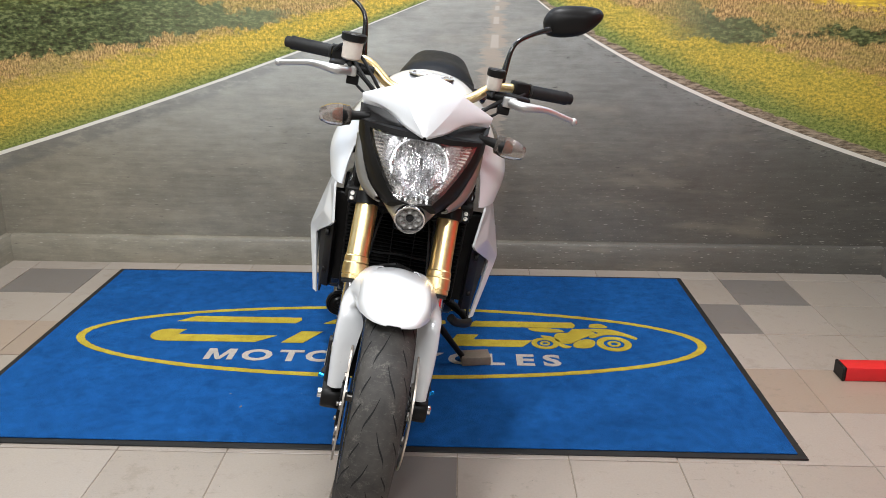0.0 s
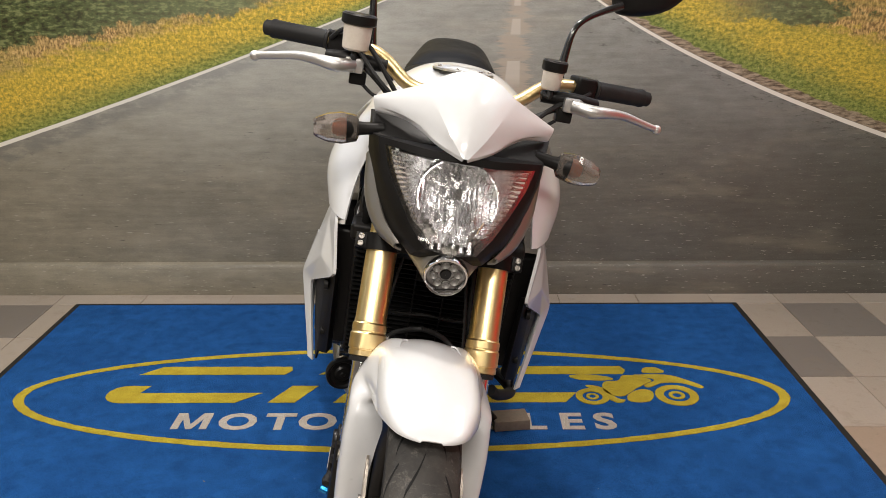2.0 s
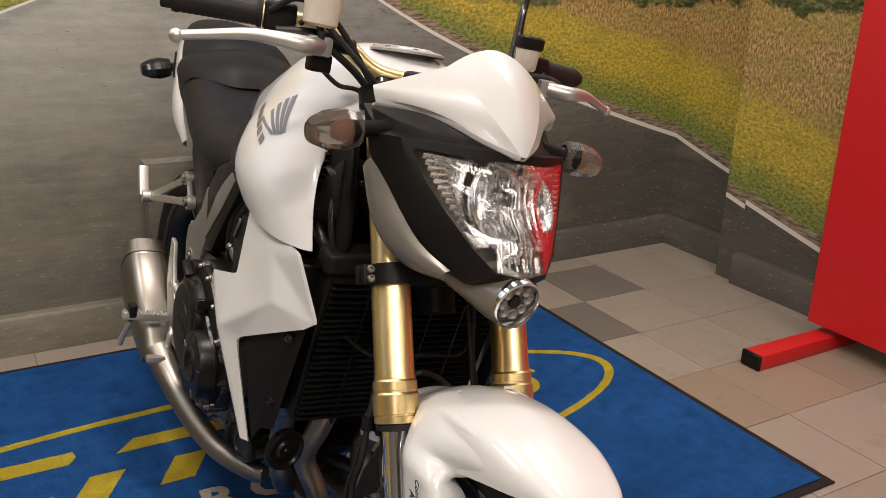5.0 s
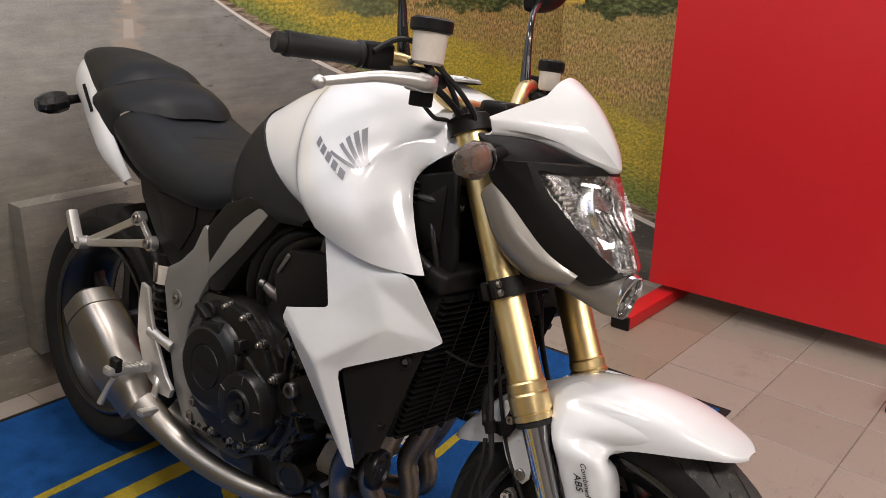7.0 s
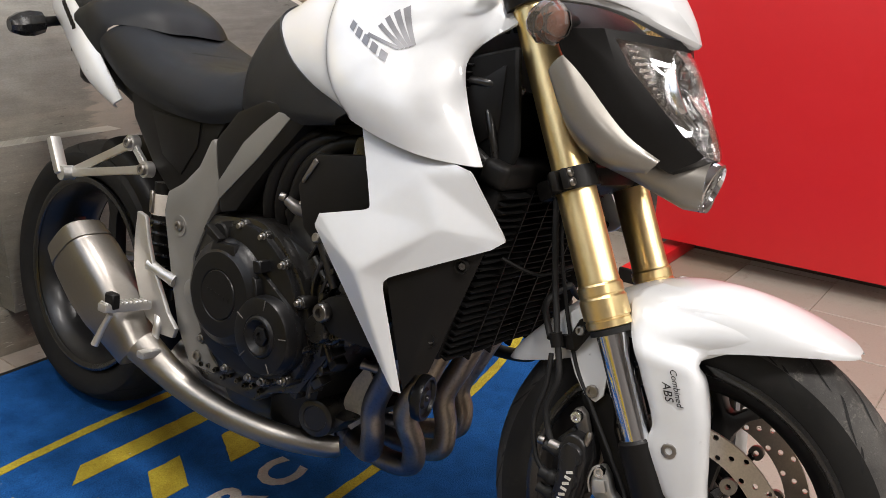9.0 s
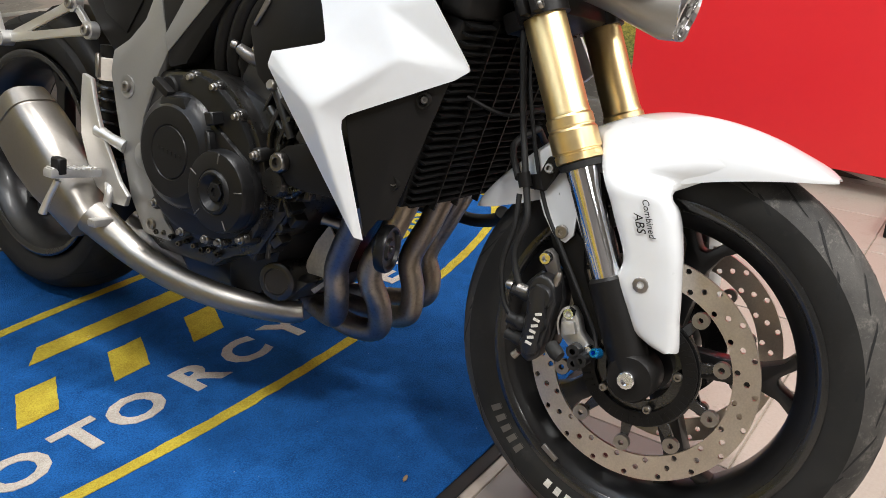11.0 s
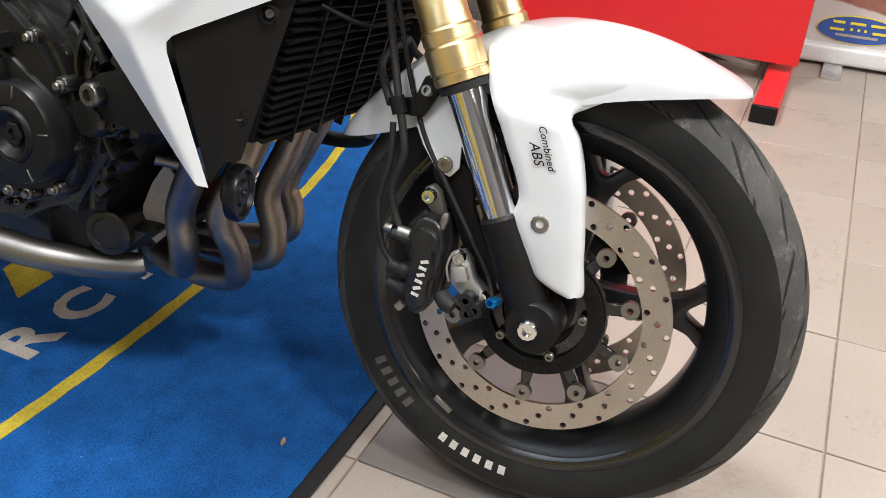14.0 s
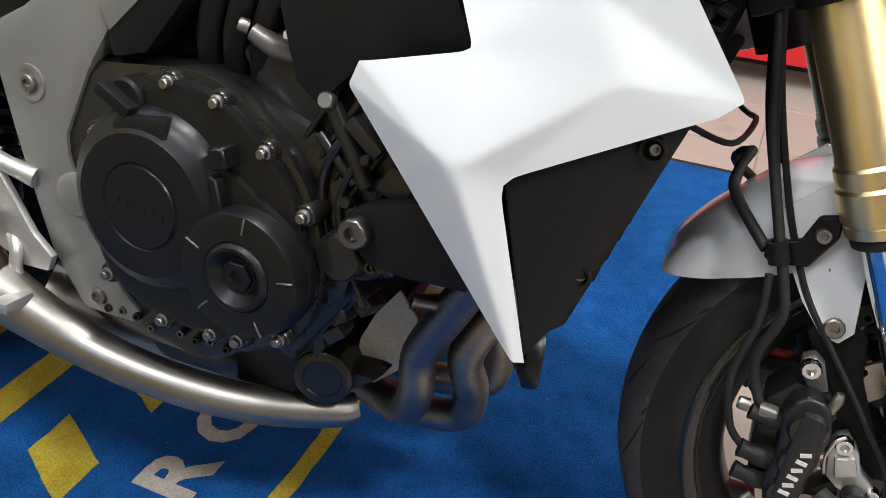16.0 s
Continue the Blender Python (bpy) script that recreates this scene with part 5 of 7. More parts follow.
for s in SIDES:
    wing = shell([[(-0.146, 0.222, 0.916), (-0.157, 0.234, 0.905), (-0.154, 0.244, 0.890), (-0.136, 0.246, 0.878)],
                  [(-0.134, 0.184, 0.862), (-0.149, 0.196, 0.848), (-0.146, 0.208, 0.826), (-0.128, 0.212, 0.812)],
                  [(-0.112, 0.142, 0.816), (-0.124, 0.150, 0.804), (-0.120, 0.164, 0.786), (-0.102, 0.172, 0.776)],
                  [(-0.082, 0.102, 0.788), (-0.088, 0.104, 0.785), (-0.086, 0.112, 0.778), (-0.076, 0.118, 0.774)]], 4, 4, 0.004)
    front("lamp_wing", mirror_x(wing) if s > 0 else wing, M_FINGREY, lamp, "graphite side fin below the headlamp", 60)
rings = []
for y, zc, w, h in ((0.050, 0.763, 0.0375, 0.0375), (0.080, 0.765, 0.044, 0.040), (0.115, 0.774, 0.062, 0.036), (0.150, 0.786, 0.082, 0.034), (0.190, 0.800, 0.092, 0.036)):
    rings.append([Vector((w * math.cos(a), y, zc + h * math.sin(a))) for a in (2 * math.pi * k / 28 for k in range(28))])
front("lamp_chin", skin(rings, True, False), M_FINGREY, lamp, "graphite chin behind the round lamp", 60)

# the flyscreen: a domed middle between two ridges, flat wings, a folded lower lip
RIDGE = [(-0.005, 0.099, 0.952), (-0.026, 0.116, 0.977), (-0.047, 0.143, 1.004), (-0.065, 0.173, 1.028), (-0.080, 0.204, 1.048)]
CREST = [(0, 0.0990, 0.9515), (0, 0.112, 0.982), (0, 0.136, 1.018), (0, 0.168, 1.053), (0, 0.210, 1.082)]
WING_END = [(-0.160, 0.240, 0.985), (-0.162, 0.241, 0.990), (-0.164, 0.242, 0.996), (-0.165, 0.243, 1.001), (-0.165, 0.246, 1.005)]
LOWER = [(-0.005, 0.099, 0.952), (-0.046, 0.130, 0.964), (-0.082, 0.170, 0.980), (-0.112, 0.204, 0.987), (-0.160, 0.240, 0.985)]
WING = [LOWER] + [[tuple(Vector(a).lerp(Vector(b), k / 4)) for k in range(5)] for a, b in zip(RIDGE[1:], WING_END[1:])]
WING[1] = [tuple(Vector(p).lerp((Vector(a) + Vector(b)) / 2, 0.5)) for p, a, b in zip(WING[1], WING[0], WING[2])]
WING[1][0] = RIDGE[1]
dome = []
for r, c in zip(RIDGE, CREST):
    half = [Vector(r).lerp(Vector(c), k / 3) + Vector((0, -0.001, 0.0075)) * math.sin(math.pi * k / 3) * (c[2] - 0.9515) * 8 for k in range(3)]
    dome.append([tuple(p) for p in half] + [c] + [(-p.x, p.y, p.z) for p in reversed(half)])
LIP = [WING[0], [(x * 0.995, y + 0.004, z - 0.006) for x, y, z in WING[0]], [(x * 0.98, y + 0.014, z - 0.008) for x, y, z in WING[0]]]
sheet = join(shell(dome, 4, 4, 0), shell(WING, 4, 4, 0), mirror_x(shell(WING, 4, 4, 0)), shell(LIP, 4, 2, 0), mirror_x(shell(LIP, 4, 2, 0)))
bmesh.ops.remove_doubles(sheet, verts=sheet.verts, dist=0.0008)
bmesh.ops.recalc_face_normals(sheet, faces=sheet.faces)
bmesh.ops.solidify(sheet, geom=sheet.faces[:], thickness=0.003)
screen = front("flyscreen", sheet, M_WHITE, bike, "pearl white flyscreen over the headlamp", 13)
front("dash_unit", box((-0.075, 0.275, 0.975), (0.075, 0.33, 1.030), 0.012, 3), M_BLACK, bike, "black instrument housing")


# ---- indicators
def indicator(call, base, tip, label, body_mat):
    """A stalk with a lens pod; base and tip in the bike's frame."""
    b, t = Vector(base), Vector(tip)
    d = (t - b).normalized()
    m = Matrix.Translation(b + d * 0.045) @ d.to_track_quat("Z", "Y").to_matrix().to_4x4()
    stalk = call("indicator", tube([b, b + d * 0.03, b + d * 0.05], [0.012, 0.011, 0.014], 12, 3), M_BLACK, bike, label)
    pod = moved(lathe([(0.0, 0.017), (0.004, 0.024), (0.030, 0.029), (0.055, 0.026), (0.075, 0.0175), (0.079, 0.0135), (0.079, 0.0005)], 10, "Z"), Matrix.Diagonal((0.80, 1.0, 1.0, 1)))
    call("indicator_lens", moved(pod, m), body_mat, stalk, "smoked lens", 20)
    if body_mat is not M_GLOSSBLACK:
        call("indicator_bulb", moved(moved(lathe([(0.008, 0.002), (0.009, 0.011), (0.024, 0.0145), (0.036, 0.0130), (0.045, 0.008), (0.047, 0.001)], 10, "Z"), Matrix.Identity(4)), m), M_AMBER, stalk, "amber bulb")
        call("indicator_back", moved(moved(lathe([(0.002, 0.002), (0.003, 0.018), (0.022, 0.0245)], 10, "Z"), Matrix.Identity(4)), m), M_BLACK, stalk)
    return stalk


for s in SIDES:
    indicator(front, (s * 0.138, 0.232, 0.952), (s * 0.260, 0.222, 0.936), "front indicator with a smoked lens on a black stalk", M_SMOKE)
    indicator(body, (s * 0.085, 1.560, 0.895), (s * 0.250, 1.560, 0.860), "dark rear indicator on a black stalk", M_GLOSSBLACK)

# ---- handlebar, grips, levers, reservoirs, mirrors
front("handlebar", tube([(-0.380, 0.464, 1.065), (-0.25, 0.419, 1.068), (-0.170, 0.395, 1.062), (-0.105, 0.370, 1.020), (-0.05, 0.358, 1.012), (0.05, 0.358, 1.012), (0.105, 0.370, 1.020), (0.170, 0.395, 1.062), (0.25, 0.419, 1.068), (0.380, 0.464, 1.065)], 0.0135, 12, 6), M_GOLD, bike, "tapered bronze handlebar")
for s in SIDES:
    a, b = Vector((s * 0.264, 0.424, 1.068)), Vector((s * 0.380, 0.464, 1.065))
    d = (b - a).normalized()
    m = Matrix.Translation(a) @ d.to_track_quat("Z", "Y").to_matrix().to_4x4()
    L = (b - a).length
    prof = [(0, 0.0), (0, 0.020), (0.004, 0.021), (0.008, 0.0175)] + [(0.008 + (L - 0.02) * k / 24, 0.0172 + (0.0009 if k % 2 else 0)) for k in range(25)] + [(L - 0.006, 0.019), (L, 0.018), (L + 0.001, 0.015), (L + 0.014, 0.015), (L + 0.016, 0.013), (L + 0.016, 0.0)]
    grip = front("grip", moved(lathe([(p, max(q, 0.0003)) for p, q in prof], 20, "Z"), m), M_RUBBER, bike, "black ribbed rubber grip", 30)
    sw = box((-0.020, -0.021, -0.048), (0.020, 0.021, -0.002), 0.007, 3)
    switch = front("switchgear", moved(sw, m), M_BLACK, bike, "black handlebar switch housing")
    front("switch_button", moved(box((-0.006, -0.026, -0.034), (0.006, -0.018, -0.022), 0.002), m), M_RED_BTN if s < 0 else M_BLACK, switch, "red stop switch" if s < 0 else "")
    # clamp with master cylinder
    cyl = front("master_cylinder", tube([(s * 0.150, 0.352, 1.046), (s * 0.215, 0.350, 1.048), (s * 0.262, 0.368, 1.044)], [0.012, 0.0145, 0.0125], 12, 4), M_BLACK, bike, "black lever master cylinder")
    cx, cy, r = (-0.213, 0.338, 0.0265) if s < 0 else (0.161, 0.340, 0.0200)
    z0, z1 = (1.066, 1.112) if s < 0 else (1.062, 1.096)
    pot = lathe([(z0, r * 0.75), (z0 + 0.004, r * 0.93), (z1, r)], 24, "Z", None, True)
    res = front("fluid_reservoir", moved(pot, Matrix.Translation((cx, cy, 0))), M_CREAM, bike, "amber-tinted fluid reservoir")
    cap = lathe([(z1, r * 1.02), (z1 + 0.002, r * 1.18), (z1 + 0.004, r * 1.22), (z1 + 0.018, r * 1.22), (z1 + 0.021, r * 1.08), (z1 + 0.021, 0.001)], 30, "Z", None, False)
    front("reservoir_cap", moved(cap, Matrix.Translation((cx, cy, 0))), M_BLACK, res, "black ribbed screw cap", 25)
    front("reservoir_hose", tube([(cx, cy, z0 + 0.002), (cx * 1.0, cy - 0.012, z0 - 0.012), (cx - s * 0.01, 0.352, 1.052)], 0.0055, 8), M_RUBBER, res)
    lev = [(s * 0.212, 0.332, 1.040), (s * 0.242, 0.312, 1.038), (s * 0.275, 0.318, 1.040), (s * 0.315, 0.340, 1.038), (s * 0.360, 0.358, 1.028), (s * 0.390, 0.370, 1.021)]
    front("lever", moved(tube(lev, [0.0120, 0.0130, 0.0105, 0.0082, 0.0070, 0.0068], 14, 7), Matrix.Identity(4)), M_LEVER, bike, "bare aluminium lever with a ball end")
    ball = bmesh.new()
    bmesh.ops.create_uvsphere(ball, u_segments=14, v_segments=9, radius=0.0098)
    front("lever_ball", moved(ball, Matrix.Translation((s * 0.396, 0.373, 1.019))), M_LEVER, bike.children[-1])
    front("lever_perch", box((s * 0.210 - 0.018, 0.326, 1.026), (s * 0.210 + 0.018, 0.366, 1.054), 0.006, 2), M_ALU, bike, "aluminium lever perch")
    front("brake_switch", box((s * 0.200 - 0.016, 0.338, 1.004), (s * 0.200 + 0.016, 0.362, 1.030), 0.004, 2), M_BLACK, bike, "small black lever switch")
    front("switch_wire", tube([(s * 0.190, 0.350, 1.006), (s * 0.165, 0.345, 0.990), (s * 0.130, 0.340, 0.985), (s * 0.09, 0.34, 0.94)], 0.0035, 8, 5), M_RUBBER, bike, "thin black switch wire")
    # mirror
    stem = front("mirror_stem", tube([(s * 0.186, 0.405, 1.075), (s * 0.190, 0.412, 1.118), (s * 0.196, 0.418, 1.165), (s * 0.212, 0.428, 1.192), (s * 0.250, 0.448, 1.216), (s * 0.292, 0.466, 1.236)], [0.011, 0.0085, 0.0065, 0.006, 0.006, 0.0085], 10, 5), M_GLOSSBLACK, bike, "black cranked mirror stem")
    shape = [(-0.072, -0.022), (-0.060, -0.040), (-0.010, -0.043), (0.045, -0.028), (0.082, 0.006), (0.086, 0.026), (0.066, 0.040), (0.010, 0.043), (-0.050, 0.034), (-0.074, 0.004)]
    pm = Matrix.Translation((s * 0.346, 0.486, 1.266)) @ Matrix.Rotation(radians(-8 * s), 4, "Y") @ Matrix.Rotation(radians(6), 4, "X")
    rings = []
    for dy, k in ((-0.034, 0.30), (-0.030, 0.62), (-0.016, 0.90), (0.0, 1.0), (0.006, 0.98)):
        rings.append([Vector((s * x * k, dy, z * k)) for x, z in catmull([Vector((*p, 0)) for p in shape + shape[:1]], 3)[:-1] and [(v.x, v.y) for v in catmull([Vector((*p, 0)) for p in shape + shape[:1]], 3)[:-1]]])
    front("mirror_shell", moved(skin(rings, True, True), pm), M_BLACK, stem, "black mirror shell")
    front("mirror_glass", moved(skin([[Vector((s * x * 0.93, 0.0075, z * 0.9)) for x, z in shape], [Vector((s * x * 0.93, 0.0060, z * 0.9)) for x, z in shape]], True, True), pm), M_CHROME, stem, "mirror glass")
for pts, r in (([(-0.235, 0.355, 1.065), (-0.215, 0.335, 1.075), (-0.165, 0.300, 1.030), (-0.115, 0.300, 0.985), (-0.09, 0.33, 0.93)], 0.0042), ([(-0.262, 0.40, 1.075), (-0.235, 0.372, 1.098), (-0.19, 0.345, 1.080), (-0.13, 0.33, 1.01), (-0.08, 0.36, 0.94)], 0.0045),
               ([(-0.20, 0.348, 1.046), (-0.15, 0.322, 1.010), (-0.11, 0.315, 0.965), (-0.085, 0.30, 0.90)], 0.0055), ([(0.20, 0.345, 1.046), (0.15, 0.322, 1.010), (0.11, 0.315, 0.965), (0.085, 0.30, 0.90)], 0.0055), ([(0.255, 0.40, 1.062), (0.20, 0.365, 1.03), (0.14, 0.35, 1.0), (0.09, 0.35, 0.95)], 0.0045)):
    front("control_cable", tube(pts, r, 8, 6), M_RUBBER, bike, "black control cable")
front("ignition_switch", moved(lathe([(0.76, 0.024), (0.795, 0.024), (0.797, 0.018), (0.797, 0.001)], 20, "Z"), ROT @ Matrix.Translation((0, 0.042, 0))), M_BLACK)


# ---- tank, seat and tail
def halved(sections, steps_u=4, steps_v=4, thick=0.004):
    """A symmetrical skin from the sections of its right half, each from the centre line outwards and down."""
    full = [[Vector((-p[0], p[1], p[2])) for p in reversed(sec)] + [Vector(p) for p in sec[1:]] for sec in sections]
    return shell(full, steps_u, steps_v, thick, True)


TANK = [
    [(0, 0.325, 0.990), (-0.070, 0.322, 0.983), (-0.126, 0.312, 0.948), (-0.152, 0.372, 0.898), (-0.174, 0.340, 0.820), (-0.182, 0.302, 0.752)],
    [(0, 0.360, 1.020), (-0.075, 0.360, 1.012), (-0.134, 0.362, 0.966), (-0.166, 0.388, 0.900), (-0.190, 0.358, 0.820), (-0.190, 0.318, 0.752)],
    [(0, 0.440, 1.050), (-0.082, 0.440, 1.036), (-0.144, 0.440, 0.985), (-0.188, 0.436, 0.905), (-0.210, 0.410, 0.825), (-0.200, 0.376, 0.758)],
    [(0, 0.540, 1.058), (-0.086, 0.540, 1.042), (-0.150, 0.530, 0.985), (-0.197, 0.512, 0.905), (-0.217, 0.482, 0.830), (-0.207, 0.444, 0.774)],
    [(0, 0.640, 1.040), (-0.085, 0.640, 1.024), (-0.146, 0.628, 0.968), (-0.190, 0.588, 0.894), (-0.213, 0.540, 0.834), (-0.210, 0.500, 0.792)],
    [(0, 0.662, 1.034), (-0.081, 0.662, 1.017), (-0.139, 0.650, 0.962), (-0.181, 0.606, 0.890), (-0.205, 0.552, 0.834), (-0.206, 0.508, 0.795)],
    [(0, 0.740, 1.005), (-0.078, 0.740, 0.990), (-0.130, 0.724, 0.945), (-0.170, 0.665, 0.885), (-0.198, 0.592, 0.833), (-0.207, 0.520, 0.799)],
    [(0, 0.800, 0.968), (-0.076, 0.800, 0.955), (-0.122, 0.788, 0.925), (-0.160, 0.722, 0.873), (-0.190, 0.628, 0.830), (-0.207, 0.528, 0.802)],
]
for row, k in enumerate((0, 0.3, 0.9, 1, 0.9, 0.6, 0.3, 0)):
    TANK[row] = [(x * (1 + k * w), y, z) for (x, y, z), w in zip(TANK[row], (0, 0, 0.02, 0.10, 0.14, 0.12))]
tank_skin = halved(TANK, 5, 5, 0)
for _ in range(10):
    bmesh.ops.smooth_vert(tank_skin, verts=[v for v in tank_skin.verts if not v.is_boundary], factor=0.5, use_axis_x=True, use_axis_y=True, use_axis_z=True)
bmesh.ops.solidify(tank_skin, geom=tank_skin.faces[:], thickness=0.004)
tank = body("fuel_tank", tank_skin, M_WHITE, bike, "pearl white fuel tank with broad shoulders", 55)
KNEE = [
    [(0, 0.798, 0.972), (-0.078, 0.798, 0.959), (-0.125, 0.786, 0.929), (-0.164, 0.720, 0.876), (-0.194, 0.626, 0.832), (-0.211, 0.526, 0.801)],
    [(0, 0.825, 0.935), (-0.080, 0.830, 0.925), (-0.126, 0.822, 0.897), (-0.165, 0.760, 0.845), (-0.194, 0.655, 0.808), (-0.214, 0.538, 0.793)],
    [(0, 0.850, 0.885), (-0.085, 0.855, 0.880), (-0.130, 0.850, 0.852), (-0.164, 0.805, 0.800), (-0.190, 0.690, 0.783), (-0.213, 0.552, 0.786)],
    [(0, 0.855, 0.850), (-0.085, 0.860, 0.840), (-0.128, 0.855, 0.810), (-0.155, 0.825, 0.770), (-0.178, 0.700, 0.765), (-0.206, 0.560, 0.780)],
]
body("knee_cover", halved(KNEE), M_SEAT, bike, "matt black knee cover behind the tank", 55)
CAPM = Matrix.Translation((0, 0.455, 1.050)) @ Matrix.Rotation(radians(-4), 4, "X")
body("filler_cap", moved(lathe([(0.0, 0.062), (0.004, 0.062), (0.007, 0.056), (0.006, 0.046), (0.009, 0.044), (0.011, 0.038), (0.011, 0.001)], 40, "Z"), CAPM), M_ALU, tank, "bare aluminium filler cap")
for k in range(7):
    a = 2 * math.pi * k / 7
    body("cap_bolt", moved(sock((0.053 * math.cos(a), 0.053 * math.sin(a), 0.006), (0, 0, 1), 0.004, 0.003), CAPM), M_STEEL, tank)
# wing badge and maker's word, as plain shapes on the tank's flank
M_BADGE = simple("grey_badge", (0.20, 0.20, 0.21), 0.35, 0.6, 0.2)


TANK_TREE = BVHTree.FromPolygons([v.co.copy() for v in tank.data.vertices], [tuple(p.vertices) for p in tank.data.polygons])


def flank(y, z):
    """The tank's right side surface at this height and length."""
    hit = TANK_TREE.ray_cast(Vector((-0.5, y, z)), Vector((1, 0, 0)))[0]
    return hit.x if hit else -0.2


def decal_quad(pts, lift=0.0012):
    """A thin raised shape that follows the tank's side."""
    bm = bmesh.new()
    grid = []
    for a in range(7):
        row = []
        for b in range(4):
            s, t = a / 6, b / 3
            y, z = ((1 - s) * ((1 - t) * pts[0][k] + t * pts[1][k]) + s * ((1 - t) * pts[3][k] + t * pts[2][k]) for k in (0, 1))
            row.append(Vector((flank(y, z) - lift, y, z)))
        grid.append(row)
    return skin(grid, False, False, bm)


FEATHERS = [((0.4690, 0.9600), (0.4270, 0.9060)), ((0.4815, 0.9530), (0.4300, 0.9035)), ((0.4910, 0.9430), (0.4340, 0.9015)), ((0.4960, 0.9310), (0.4390, 0.9000)), ((0.5080, 0.9160), (0.4450, 0.8990))]
for s in SIDES:
    for k, (top, root) in enumerate(FEATHERS):
        t, r = Vector((*top, 0)), Vector((*root, 0))
        side = (t - r).normalized().cross(Vector((0, 0, 1)))
        w0, w1 = 0.0052 - 0.0007 * k, 0.0022
        q = decal_quad([tuple((t + side * w0).xy), tuple((t - side * w0).xy), tuple((r - side * w1).xy), tuple((r + side * w1).xy)])
        body("badge_feather", mirror_x(q) if s > 0 else q, M_BADGE, tank, "grey feather of the badge")
    for k in range(5):
        y, z = 0.548 - 0.0213 * k, 0.9255 - 0.0098 * k
        q = decal_quad([(y + 0.0085, z + 0.0105), (y - 0.0065, z + 0.0040), (y - 0.0085, z - 0.0085), (y + 0.0065, z - 0.0020)])
        body("badge_bar", mirror_x(q) if s > 0 else q, M_BADGE, tank, "grey badge bar")
    # shut line between the tank's front cover and its rear panel
    line = [Vector((0, y, z)) for y, z in ((0.653, 1.014), (0.648, 0.990), (0.639, 0.964), (0.620, 0.926), (0.597, 0.892), (0.570, 0.861), (0.546, 0.834), (0.524, 0.812), (0.506, 0.7965))]
    rows = []
    for p in catmull(line, 4):
        rows.append([Vector((flank(p.y + d, p.z) - 0.0008, p.y + d, p.z)) for d in (-0.0013, 0.0013)])
    q = skin(rows, False, False)
    body("tank_seam", mirror_x(q) if s > 0 else q, M_GREY, tank, "dark shut line")

SEAT = [
    [(0, 0.845, 0.872), (-0.070, 0.848, 0.868), (-0.115, 0.848, 0.840), (-0.146, 0.845, 0.785), (-0.146, 0.845, 0.755)],
    [(0, 0.895, 0.845), (-0.090, 0.895, 0.841), (-0.138, 0.897, 0.810), (-0.162, 0.900, 0.764), (-0.156, 0.900, 0.738)],
    [(0, 0.970, 0.832), (-0.110, 0.970, 0.829), (-0.158, 0.972, 0.802), (-0.175, 0.975, 0.760), (-0.165, 0.975, 0.738)],
    [(0, 1.080, 0.846), (-0.115, 1.080, 0.843), (-0.160, 1.082, 0.815), (-0.174, 1.085, 0.778), (-0.164, 1.085, 0.752)],
    [(0, 1.170, 0.878), (-0.110, 1.172, 0.876), (-0.152, 1.180, 0.850), (-0.166, 1.188, 0.812), (-0.158, 1.190, 0.780)],
    [(0, 1.220, 0.905), (-0.100, 1.235, 0.905), (-0.142, 1.262, 0.890), (-0.158, 1.285, 0.862), (-0.150, 1.290, 0.835)],
]
body("rider_seat", halved(SEAT, 4, 4, 0.0), M_SEAT, bike, "black vinyl rider seat", 60)
BUMP = [
    [(0, 1.185, 0.892), (-0.060, 1.185, 0.890), (-0.108, 1.225, 0.896), (-0.142, 1.270, 0.886)],
    [(0, 1.215, 0.935), (-0.060, 1.215, 0.930), (-0.106, 1.245, 0.922), (-0.146, 1.290, 0.895)],
    [(0, 1.270, 0.958), (-0.055, 1.272, 0.952), (-0.100, 1.300, 0.940), (-0.145, 1.330, 0.908)],
    [(0, 1.330, 0.962), (-0.050, 1.330, 0.957), (-0.095, 1.345, 0.945), (-0.142, 1.360, 0.915)],
    [(0, 1.385, 0.950), (-0.050, 1.385, 0.945), (-0.095, 1.395, 0.932), (-0.138, 1.405, 0.900)],
]
BUMP = [[(x * 1.06, y, z + 0.010 * (k > 1)) for x, y, z in row] + [(row[-1][0] * 1.07, row[-1][1] + 0.006, row[-1][2] - 0.070)] for k, row in enumerate(BUMP)]
body("seat_bump", halved(BUMP, 4, 4, 0.0), M_SEAT, bike, "smooth black hump between the seats", 60)
PILLION = [
    [(0, 1.325, 0.958), (-0.050, 1.325, 0.954), (-0.095, 1.340, 0.943), (-0.138, 1.356, 0.912), (-0.138, 1.356, 0.880)],
    [(0, 1.350, 0.985), (-0.050, 1.350, 0.980), (-0.095, 1.362, 0.962), (-0.132, 1.376, 0.926), (-0.130, 1.376, 0.890)],
    [(0, 1.430, 1.000), (-0.050, 1.430, 0.996), (-0.088, 1.436, 0.982), (-0.118, 1.445, 0.950), (-0.116, 1.445, 0.910)],
    [(0, 1.520, 1.016), (-0.045, 1.520, 1.012), (-0.075, 1.522, 1.002), (-0.096, 1.525, 0.980), (-0.096, 1.525, 0.940)],
    [(0, 1.565, 1.014), (-0.040, 1.565, 1.010), (-0.066, 1.564, 1.002), (-0.082, 1.562, 0.988), (-0.082, 1.562, 0.960)],
]
PILLION = [[(x * 1.08, y - 0.03 * (k == 0), z + 0.014 - 0.030 * (k == 0)) for x, y, z in row] for k, row in enumerate(PILLION)]
body("pillion_seat", halved(PILLION, 4, 4, 0.0), M_SEAT, bike, "black vinyl pillion pad", 60)
